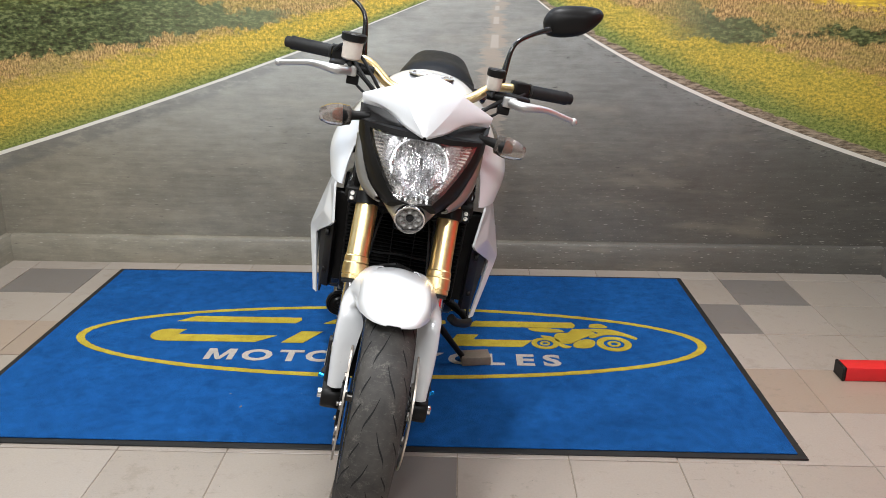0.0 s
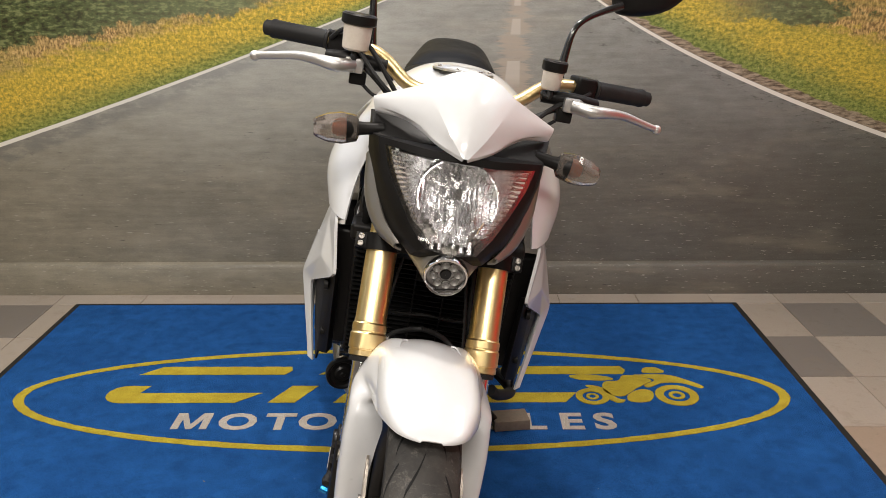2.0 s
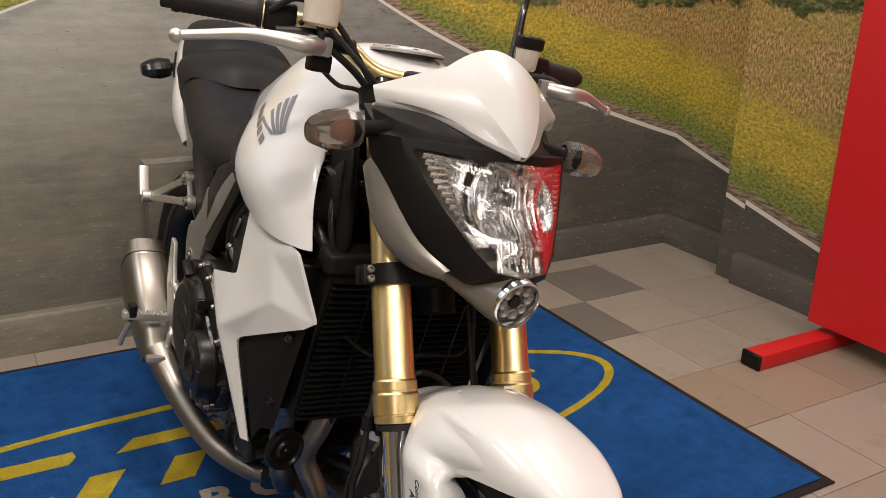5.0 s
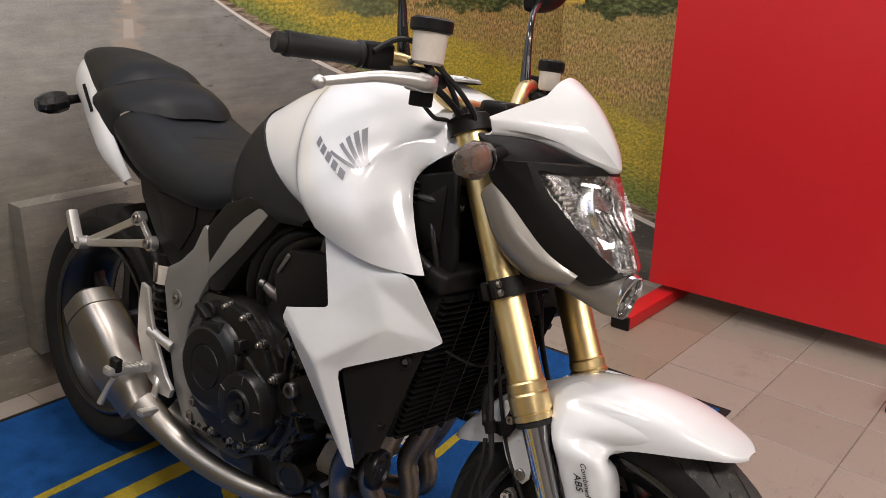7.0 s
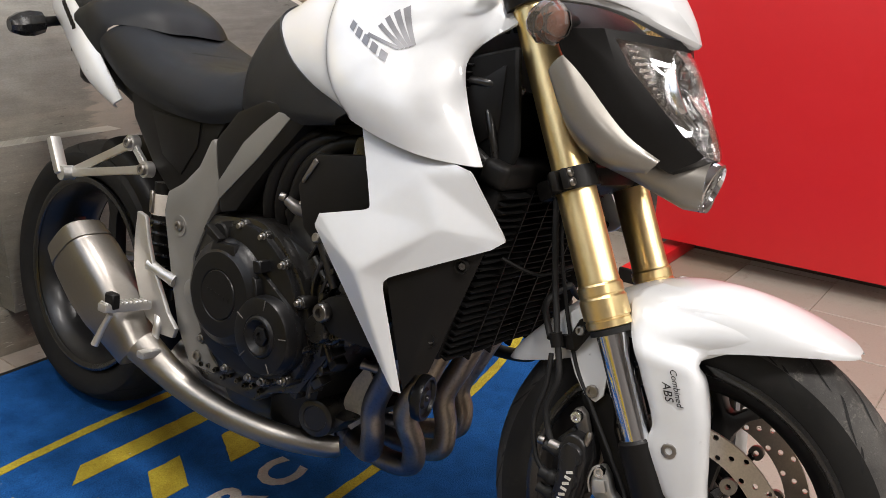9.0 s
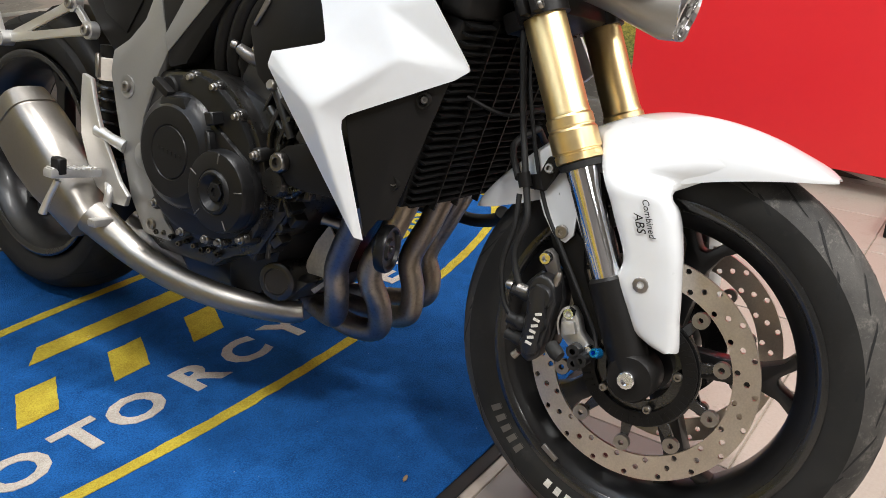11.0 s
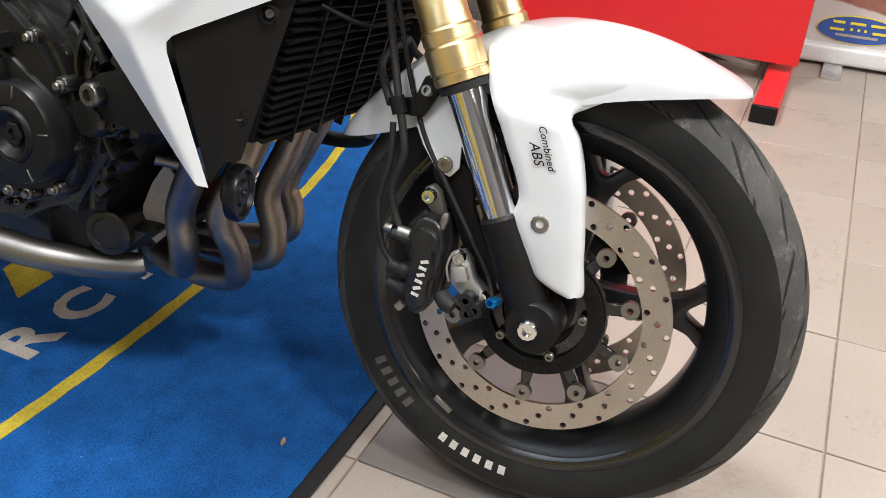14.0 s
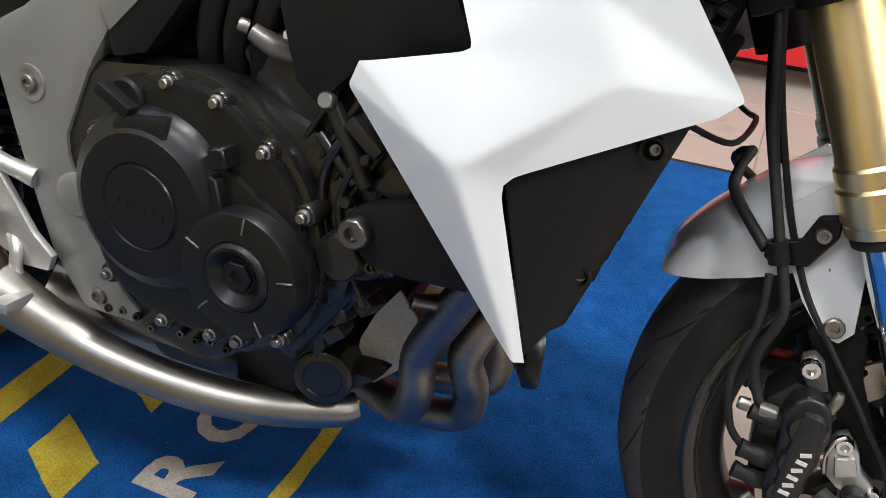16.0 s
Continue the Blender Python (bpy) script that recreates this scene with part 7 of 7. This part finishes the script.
# ---- swingarm, shock, rear guard
body("swingarm", tube([(0.10, 0.93, 0.42), (0.135, 1.10, 0.40), (0.145, 1.28, 0.37), (0.12, 1.445, 0.322)], [0.05, 0.055, 0.055, 0.06], 14, 4), M_BLACK, bike, "black single-sided swingarm")
body("rear_axle", tube([(-0.06, 1.445, 0.322), (0.16, 1.445, 0.322)], 0.035, 20), M_BLACK)
shock = body("shock_absorber", tube([(-0.125, 1.085, 0.600), (-0.128, 1.078, 0.360)], 0.022, 18), M_BLACK, bike, "black rear shock absorber with a pale preload collar")
coil = [(-0.126 + 0.028 * math.cos(a), 1.083 - 0.005 * a / 44 + 0.028 * math.sin(a), 0.535 - 0.150 * a / 44) for a in (k * 0.5 for k in range(89))]
body("shock_spring", tube(coil, 0.0048, 8, 1), M_GLOSSBLACK, shock)
collar = body("preload_collar", moved(lathe([(-0.020, 0.022), (-0.020, 0.027), (0.020, 0.027), (0.022, 0.022)], 24, "Z"), Matrix.Translation((-0.125, 1.085, 0.556))), M_CREAM, shock, "pale preload collar")
body("collar_screw", box((-0.158, 1.082, 0.540), (-0.150, 1.092, 0.585), 0.002), M_STEEL, collar)
hug = []
for d in (12, 35, 60, 85, 110):
    a = radians(d)
    hug.append([RAX + Vector((x, -q * math.sin(a), q * math.cos(a))) for x, q in ((-0.088, 0.305), (-0.07, 0.335), (0, 0.345), (0.07, 0.335), (0.088, 0.305))])
body("rear_hugger", shell(hug, 3, 3, 0.003), M_BLACK, bike, "black rear wheel hugger", 60)

# ---- exhaust
HEADERS = [
    [(-0.135, 0.46, 0.530), (-0.138, 0.430, 0.475), (-0.122, 0.470, 0.390), (-0.107, 0.508, 0.315), (-0.096, 0.513, 0.258), (-0.066, 0.546, 0.208), (0.0, 0.68, 0.200)],
    [(-0.046, 0.46, 0.530), (-0.058, 0.408, 0.475), (-0.070, 0.430, 0.390), (-0.074, 0.466, 0.312), (-0.045, 0.463, 0.246), (-0.021, 0.480, 0.193), (-0.025, 0.535, 0.183), (-0.035, 0.62, 0.205)],
    [(0.046, 0.46, 0.530), (0.045, 0.410, 0.475), (0.044, 0.435, 0.390), (0.042, 0.470, 0.312), (0.050, 0.463, 0.252), (0.053, 0.474, 0.202), (0.045, 0.54, 0.189), (0.015, 0.64, 0.200)],
    [(0.132, 0.46, 0.530), (0.130, 0.420, 0.470), (0.126, 0.455, 0.380), (0.124, 0.492, 0.302), (0.131, 0.484, 0.254), (0.133, 0.496, 0.214), (0.110, 0.55, 0.199), (0.040, 0.65, 0.200)],
]
for way in HEADERS:
    header = body("header_pipe", tube(way, 0.0205, 20, 8), M_PIPE, bike, "heat-stained exhaust header pipe")
    x, y, z = way[1]
    body("pipe_flange", moved(lathe([(-0.006, 0.021), (-0.006, 0.034), (0.004, 0.034), (0.006, 0.030), (0.006, 0.021)], 20, "Z"), Matrix.Translation((x, y + 0.008, z + 0.012)) @ Matrix.Rotation(radians(-35), 4, "X")), M_STEEL, header)
body("sensor_plug", tube([(-0.128, 0.486, 0.392), (-0.146, 0.500, 0.398), (-0.150, 0.506, 0.400)], [0.010, 0.008, 0.0105], 10, 3), M_BOLT, bike, "dark threaded sensor plug")
body("header_shield", curved_plate([(0.546, 0.372), (0.572, 0.336), (0.588, 0.300), (0.592, 0.262), (0.568, 0.246), (0.540, 0.272), (0.520, 0.310), (0.522, 0.345)], lambda y, z: -0.090 - 1.5 * (y - 0.555) ** 2, 0.003), simple("pale_heat_shield", (0.56, 0.53, 0.48), 0.5, 0.0, 0.0, 0.25, 30, 0.1), bike, "pale heat shield beside the pipes")
body("collector", tube([(0, 0.66, 0.195), (-0.03, 0.76, 0.195), (-0.09, 0.88, 0.215), (-0.16, 0.99, 0.270)], [0.045, 0.048, 0.045, 0.04], 16, 5), M_STEEL, bike, "brushed steel exhaust collector")
pipe = body("exhaust_cover", tube([(-0.098, 0.583, 0.212), (-0.116, 0.606, 0.209), (-0.160, 0.690, 0.214), (-0.186, 0.800, 0.226), (-0.203, 0.900, 0.252), (-0.228, 0.990, 0.305)], [0.017, 0.0205, 0.0222, 0.0238, 0.0262, 0.034], 22, 7), M_STEEL, bike, "brushed steel exhaust cover under the engine")
rings = []
for t, w, h in ((-0.30, 0.034, 0.036), (-0.05, 0.042, 0.048), (0.18, 0.049, 0.062), (0.45, 0.052, 0.070), (0.70, 0.051, 0.068), (0.79, 0.050, 0.065), (0.795, 0.0475, 0.062), (0.815, 0.0475, 0.062), (0.82, 0.050, 0.065), (0.98, 0.045, 0.060), (1.0, 0.040, 0.054), (1.0, 0.020, 0.030)):
    c = Vector((-0.226, 1.055, 0.326)).lerp(Vector((-0.233, 1.229, 0.473)), t)
    n1, n2 = Vector((1, 0, 0)), Vector((0, -0.72, 0.69))
    ring = []
    for k in range(28):
        a = 2 * math.pi * k / 28
        ca, sa = math.cos(a), math.sin(a)
        p = 0.62
        ring.append(c + n1 * w * math.copysign(abs(ca) ** p, ca) + n2 * h * math.copysign(abs(sa) ** p, sa))
    rings.append(ring)
muffler = body("muffler", skin(rings, True, True), M_STEEL, bike, "stubby brushed steel muffler", 35)
c = Vector((-0.233, 1.230, 0.474))
body("muffler_outlet", moved(lathe([(-0.01, 0.018), (0.012, 0.018), (0.012, 0.021), (-0.01, 0.021), (-0.01, 0.018)], 20, "Z"), Matrix.Translation(c) @ Matrix.Rotation(radians(-58), 4, "X")), M_BLACK, muffler)
body("muffler_clamp", box((-0.297, 0.985, 0.385), (-0.280, 1.012, 0.415), 0.003), M_BLACK, muffler)

# ---- radiator, shrouds
M_FIN = simple("radiator_fin_paint", (0.0035, 0.0035, 0.0035), 0.75, 0, 0, 0.2, spec=0.2)
RADM = Matrix.Translation((0, 0.312, 0.585)) @ Matrix.Rotation(radians(15), 4, "X")
rad = body("radiator", moved(box((-0.160, 0.006, -0.140), (0.160, 0.040, 0.140), 0.006, 2), RADM), M_BLACK, bike, "black radiator with bent fins")
for k in range(24):
    z = -0.132 + 0.268 * k / 23
    rows = []
    for j in range(13):
        x = -0.155 + 0.31 * j / 12
        w = noise.noise((x * 14, z * 50, 1.3)) * 0.0035
        rows.append([Vector((x, y, z + w + dz)) for y, dz in ((0.006, -0.0016), (-0.006, -0.0022), (-0.0065, 0.0004), (0.006, 0.0016))])
    body("radiator_fin", moved(skin(rows, True, True), RADM), M_FIN, rad)
for x in (-0.09, -0.03, 0.03, 0.09):
    body("radiator_bar", moved(box((x - 0.0015, -0.0075, -0.145), (x + 0.0015, 0.004, 0.145)), RADM), M_BLACK, rad)
body("radiator_tank", moved(box((-0.170, 0.0, 0.140), (0.170, 0.045, 0.178), 0.012, 3), RADM), M_BLACK, rad)
body("radiator_wire", tube([(-0.115, 0.292, 0.620), (-0.075, 0.250, 0.600), (0, 0.236, 0.608), (0.075, 0.250, 0.600), (0.115, 0.292, 0.620)], 0.003, 8, 6), M_BLACK, rad)


def facets(verts, faces, thick=0.005, bevel=0.004):
    """A creased panel of flat facets with rounded folds."""
    bm = bmesh.new()
    vs = [bm.verts.new(v) for v in verts]
    for f in faces:
        bm.faces.new([vs[i] for i in f])
    bmesh.ops.recalc_face_normals(bm, faces=bm.faces)
    if sum(f.normal.x for f in bm.faces) > 0:
        bmesh.ops.reverse_faces(bm, faces=bm.faces)
    loose = [v for v in bm.verts if not v.link_faces]
    bmesh.ops.delete(bm, geom=loose, context="VERTS")
    bmesh.ops.solidify(bm, geom=bm.faces[:], thickness=thick)
    bmesh.ops.bevel(bm, geom=[e for e in bm.edges if len(e.link_faces) == 2 and e.calc_face_angle(0) > 0.9], offset=bevel, segments=3, affect="EDGES", profile=0.6)
    return bm


def soft_panel(verts, faces, thick):
    """A panel with soft folds: facets cut fine and relaxed, the outline kept."""
    bm = bmesh.new()
    vs = [bm.verts.new(v) for v in verts]
    for f in faces:
        bm.faces.new([vs[i] for i in f])
    bmesh.ops.delete(bm, geom=[v for v in bm.verts if not v.link_faces], context="VERTS")
    bmesh.ops.recalc_face_normals(bm, faces=bm.faces)
    if sum(f.normal.x for f in bm.faces) > 0:
        bmesh.ops.reverse_faces(bm, faces=bm.faces)
    bmesh.ops.triangulate(bm, faces=bm.faces[:])
    for _ in range(4):
        bmesh.ops.subdivide_edges(bm, edges=bm.edges[:], cuts=1, use_grid_fill=True)
        bmesh.ops.triangulate(bm, faces=[f for f in bm.faces if len(f.verts) > 3])
    inner = [v for v in bm.verts if not v.is_boundary]
    for k in range(4):
        bmesh.ops.smooth_vert(bm, verts=inner if k % 3 else bm.verts[:], factor=0.5, use_axis_x=True, use_axis_y=True, use_axis_z=True)
    bm.normal_update()
    bmesh.ops.solidify(bm, geom=bm.faces[:], thickness=thick)
    return bm


SHROUD_V = [(-0.204, 0.304, 0.748), (-0.214, 0.505, 0.792), (-0.188, 0.241, 0.660), (-0.222, 0.374, 0.732), (-0.248, 0.442, 0.674), (-0.258, 0.530, 0.652), (-0.258, 0.538, 0.632),
            (-0.272, 0.436, 0.584), (-0.248, 0.404, 0.576), (-0.220, 0.366, 0.406), (-0.232, 0.374, 0.410), (-0.196, 0.258, 0.646), (-0.226, 0.330, 0.664), (-0.235, 0.466, 0.724)]
SHROUD_F = [(0, 1, 3), (0, 3, 2), (1, 13, 3), (13, 4, 3), (3, 4, 12), (3, 12, 2), (2, 12, 11), (4, 7, 12), (12, 7, 8), (12, 8, 11), (4, 5, 7), (5, 6, 7), (6, 10, 7), (7, 10, 9, 8)]
COVER_V = [(-0.186, 0.268, 0.658), (-0.190, 0.344, 0.441), (-0.211, 0.353, 0.440), (-0.216, 0.370, 0.412), (-0.240, 0.408, 0.592), (-0.210, 0.318, 0.634), (-0.182, 0.302, 0.650), (-0.182, 0.370, 0.445)]
COVER_F = [(0, 1, 2, 5), (5, 2, 3, 4), (0, 6, 7, 1)]
for s in SIDES:
    bm = soft_panel(SHROUD_V, SHROUD_F, 0.006)
    body("shroud", mirror_x(bm) if s > 0 else bm, M_WHITE, bike, "angular pearl white radiator shroud", 45)
    bm = facets(COVER_V, COVER_F, 0.006, 0.003)
    cover = body("radiator_cover", mirror_x(bm) if s > 0 else bm, M_BLACK, bike, "matt black radiator side cover", 30)
    for y, z in ((0.300, 0.615), (0.338, 0.497)):
        well = moved(lathe([(-0.190, 0.0105), (-0.1975, 0.0105), (-0.1975, 0.0085), (-0.190, 0.0080), (-0.190, 0.0004)], 20), Matrix.Translation((-0.010, y, z)))
        body("cover_well", mirror_x(well) if s > 0 else well, M_BLACK, cover)
        bolt = sock((-0.202, y, z), (-1, -0.5, 0.2), 0.0052, 0.005)
        body("cover_bolt", mirror_x(bolt) if s > 0 else bolt, M_BOLT, cover)
    duct_in = moved(box((-0.208, 0.050, -0.160), (-0.125, 0.075, 0.130), 0.004), RADM)
    body("side_duct", mirror_x(duct_in) if s > 0 else duct_in, M_BLACK, bike, "black duct plate beside the radiator")
    horn = moved(lathe([(0.016, 0.0004), (0.016, 0.014), (0.008, 0.026), (0.004, 0.0355), (-0.006, 0.0365), (-0.011, 0.0340), (-0.011, 0.0300), (-0.006, 0.0270), (-0.006, 0.0180), (-0.010, 0.0140), (-0.010, 0.0060), (-0.013, 0.0040), (-0.013, 0.0004)], 36, "Y"), Matrix.Translation((-0.154, 0.378, 0.385)) @ Matrix.Rotation(radians(15), 4, "Z"))
    if s < 0:
        body("horn", horn, M_CASE, bike, "round black horn")
    else:
        horn.free()
        body("coolant_hose", tube([(0.170, 0.372, 0.400), (0.190, 0.392, 0.380), (0.228, 0.462, 0.357), (0.205, 0.520, 0.364), (0.150, 0.560, 0.380)], 0.0125, 14, 6), M_RUBBER, bike, "black coolant hose under the radiator")
    inner = slab([(0.29, 0.92), (0.37, 0.90), (0.40, 0.80), (0.36, 0.70), (0.30, 0.68), (0.27, 0.78)], -0.15, -0.135, 0.004, 1)
    body("inner_panel", mirror_x(inner) if s > 0 else inner, M_FIN, bike, "black inner panel beside the fork")
    for k in range(9):
        z = 0.800 + 0.011 * k
        bar = box((-0.158, 0.366 - 0.0012 * k, z), (-0.150, 0.384 - 0.0006 * k, z + 0.003), 0.001)
        body("grille_bar", mirror_x(bar) if s > 0 else bar, M_BLACK, bike, "thin black intake grille bar")
    for pts, r in (([(-0.150, 0.372, 0.780), (-0.162, 0.330, 0.770), (-0.150, 0.290, 0.740)], 0.009), ([(-0.140, 0.340, 0.850), (-0.156, 0.310, 0.800), (-0.140, 0.290, 0.700)], 0.0055), ([(-0.150, 0.360, 0.868), (-0.152, 0.325, 0.866), (-0.120, 0.290, 0.860)], 0.006)):
        hose = tube(pts, r, 10, 6)
        body("hose", mirror_x(hose) if s > 0 else hose, M_ENGINE, bike, "glossy black hose behind the fork")

# ---- side stand
stand = body("side_stand", tube([(0.135, 0.74, 0.235), (0.20, 0.78, 0.155), (0.268, 0.825, 0.070), (0.280, 0.835, 0.050)], [0.014, 0.011, 0.010, 0.011], 10, 4), M_BLACK, bike, "black side stand on a wooden block")
body("stand_foot", moved(box((0.262, 0.815, 0.0), (0.315, 0.868, 0.012), 0.004, 2), Matrix.Translation((0.0, 0, 0.0))), M_BLACK, stand)


# ---------------------------------------------------------------- crumbs on the mat
def crumb(x, y, size, turn):
    """A curled scrap of dry leaf."""
    rows = []
    for i in range(5):
        a = -1.0 + 0.5 * i
        w = size * 0.42 * math.sqrt(1.05 - a * a * 0.95)
        rows.append([Vector((a * size, w * k, 0.0012 + size * 0.25 * k * k + size * 0.12 * a * a)) for k in (-1, -0.3, 0.4, 1)])
    bm = skin(rows, False, False)
    bm.normal_update()
    bmesh.ops.solidify(bm, geom=bm.faces[:], thickness=0.0007)
    ob = part("leaf_crumb", bm, M_LEAF)
    ob.matrix_world = pose(x, y, PILE + 0.0002, 0, 0, turn)
    return tagged(ob, "small curled brown leaf crumb lying on the mat", "leaf", "crumbs on the mat")


M_LEAF = simple("dry_leaf", (0.24, 0.15, 0.075), 0.8, 0, 0, 0.35, 120, 0.3)
for x, y, size, turn in ((-0.338, 1.934, 0.0085, 20), (-0.660, 2.072, 0.0060, 70), (-0.715, 2.157, 0.0040, -30)):
    crumb(x, y, size, turn)


# ---------------------------------------------------------------- block under the stand
block = part("wooden_block", box((-0.050, -0.034, 0.0), (0.050, 0.034, 0.030), 0.003, 2), M_WOOD)
block.matrix_world = pose(0.075, 2.432, 0.0112, 0, 0, 8)
tagged(block, "worn grey-brown wooden block under the side stand", "wooden block")

# ---------------------------------------------------------------- banner stand behind the board
def banner_material():
    n = Nodes("banner_vinyl")
    at = n.node("ShaderNodeNewGeometry", 0)
    xyz = n.node("ShaderNodeSeparateXYZ", 0, (at,)).node
    rock = n.mix(n.noise(16.0, 6.0, 0.75, at), (0.10, 0.035, 0.025), (0.46, 0.20, 0.14))
    plain = n.mix(n.noise(5.0, 4.0, 0.6, at), (0.46, 0.40, 0.39), (0.60, 0.53, 0.51))
    edge = n.add(xyz.outputs[2], n.add(n.mul(xyz.outputs[1], -0.20), n.mul(n.noise(7.0, 4.0, 0.6, at), 0.03)))
    return n.set(base=n.mix(n.step(edge, -0.052, -0.044), plain, rock), rough=0.45)


M_BANNER = banner_material()
banner = empty("banner_stand", pose(1.985, 1.07, 0), "roll-up banner stand with a silver base and a blue oval emblem", "banner stand")
part("base", box((-0.040, -0.44, 0.012), (0.045, 0.44, 0.072), 0.014, 3), simple("silver_casing", (0.74, 0.74, 0.73), 0.35, 0.2, 0.3), banner, "silver cassette base")
part("sheet", box((-0.003, -0.43, 0.065), (0.003, 0.43, 2.0)), M_BANNER, banner, "printed banner sheet")
for y in (-0.25, 0.25):
    part("foot", box((-0.17, y - 0.03, 0.0), (0.17, y + 0.03, 0.013), 0.004, 2), M_ALU, banner, "flat metal foot")


def oval_plate(cy, cz, ry, rz, x, mat_, name, label=""):
    ring = [Vector((x, cy + ry * math.cos(a), cz + rz * math.sin(a))) for a in (2 * math.pi * k / 48 for k in range(48))]
    return part(name, skin([ring, [p + Vector((0.002, 0, 0)) for p in ring]], True, True), mat_, banner, label)


M_EMB_Y = simple("emblem_yellow", (0.75, 0.60, 0.05), 0.5)
M_EMB_B = simple("emblem_blue", (0.03, 0.08, 0.30), 0.5)
oval_plate(0.205, 0.124, 0.127, 0.046, -0.0055, M_EMB_Y, "emblem_rim", "yellow oval rim")
oval_plate(0.205, 0.124, 0.123, 0.0425, -0.0080, M_EMB_B, "emblem_face", "blue oval emblem")
for y0, y1, z in ((0.115, 0.170, 0.146), (0.185, 0.232, 0.146), (0.248, 0.285, 0.146), (0.120, 0.160, 0.122), (0.178, 0.186, 0.126), (0.198, 0.206, 0.126), (0.220, 0.228, 0.126), (0.246, 0.290, 0.122)):
    part("emblem_bar", box((-0.0100, y0, z - 0.004), (-0.0080, y1, z + 0.004)), M_EMB_Y, banner)
part("emblem_word", box((-0.0100, 0.140, 0.101), (-0.0080, 0.270, 0.109)), M_OFFWHITE, banner, "pale word bar")

# ---------------------------------------------------------------- floor tiles, one by one
XJ = [-1.965, -1.635, -1.30, -0.955, -0.64, -0.31, 0.02, 0.335, 0.642, 0.93, 1.19, 1.487, 1.79, 2.10]
XJ = [XJ[0] - 0.32 * k for k in range(7, 0, -1)] + XJ + [XJ[-1] + 0.31 * k for k in range(1, 8)]
YJ = sorted([3.665] + [3.36 - 0.3065 * k for k in range(26)])
GREY_TILES = {(1.19, 10), (0.93, 9), (-0.31, 5), (-0.64, 4), (-1.965, 10)}
TILE_MESH = {}


def tile_mesh(w, d, mat_):
    """A tile with eased edges; tiles of a size share one mesh."""
    key = (round(w, 3), round(d, 3), mat_.name)
    if key not in TILE_MESH:
        g, e = 0.0015, 0.0012
        lo = [(g, g), (w - g, g), (w - g, d - g), (g, d - g)]
        hi = [(g + e, g + e), (w - g - e, g + e), (w - g - e, d - g - e), (g + e, d - g - e)]
        me = bpy.data.meshes.new("tile")
        me.from_pydata([(x, y, -0.0038) for x, y in lo] + [(x, y, -e) for x, y in lo] + [(x, y, 0) for x, y in hi], [],
                       [(8, 9, 10, 11)] + [(i, (i + 1) % 4, (i + 1) % 4 + 4, i + 4) for i in range(4)] + [(i + 4, (i + 1) % 4 + 4, (i + 1) % 4 + 8, i + 8) for i in range(4)])
        me.materials.append(mat_)
        TILE_MESH[key] = me
    return TILE_MESH[key]


rest_v, rest_f = [], []
tile_rng = random.Random(5)
for i in range(len(XJ) - 1):
    for j in range(len(YJ) - 1):
        x, y, w, d = XJ[i], YJ[j], XJ[i + 1] - XJ[i], YJ[j + 1] - YJ[j]
        near = -2.3 < x < 2.0 and y > -0.1
        if near:
            row = j - (len(YJ) - 1 - 12)
            grey = any(abs(x - gx) < 0.01 and row == gr for gx, gr in GREY_TILES)
            tan = (x > 0.9 and row == 7) or (x < -1.6 and row == 8)
            ob = new("tile", tile_mesh(w, d, M_TILE_GREY if grey else M_TILE_TAN if tan else M_TILE))
            ob.parent = floor
            ob.matrix_basis = pose(x, y, tile_rng.uniform(-0.0006, 0.0004), tile_rng.uniform(-0.12, 0.12), tile_rng.uniform(-0.12, 0.12), 0)
        else:
            k = len(rest_v)
            rest_v += [(x + 0.002, y + 0.002, 0), (x + w - 0.002, y + 0.002, 0), (x + w - 0.002, y + d - 0.002, 0), (x + 0.002, y + d - 0.002, 0)]
            rest_f.append((k, k + 1, k + 2, k + 3))
me = bpy.data.meshes.new("far_tile")
me.from_pydata(rest_v, [], rest_f)
me.materials.append(M_TILE)
far = new("far_tile", me)
far.parent = floor
tagged(far, "", "", "", "stuff")
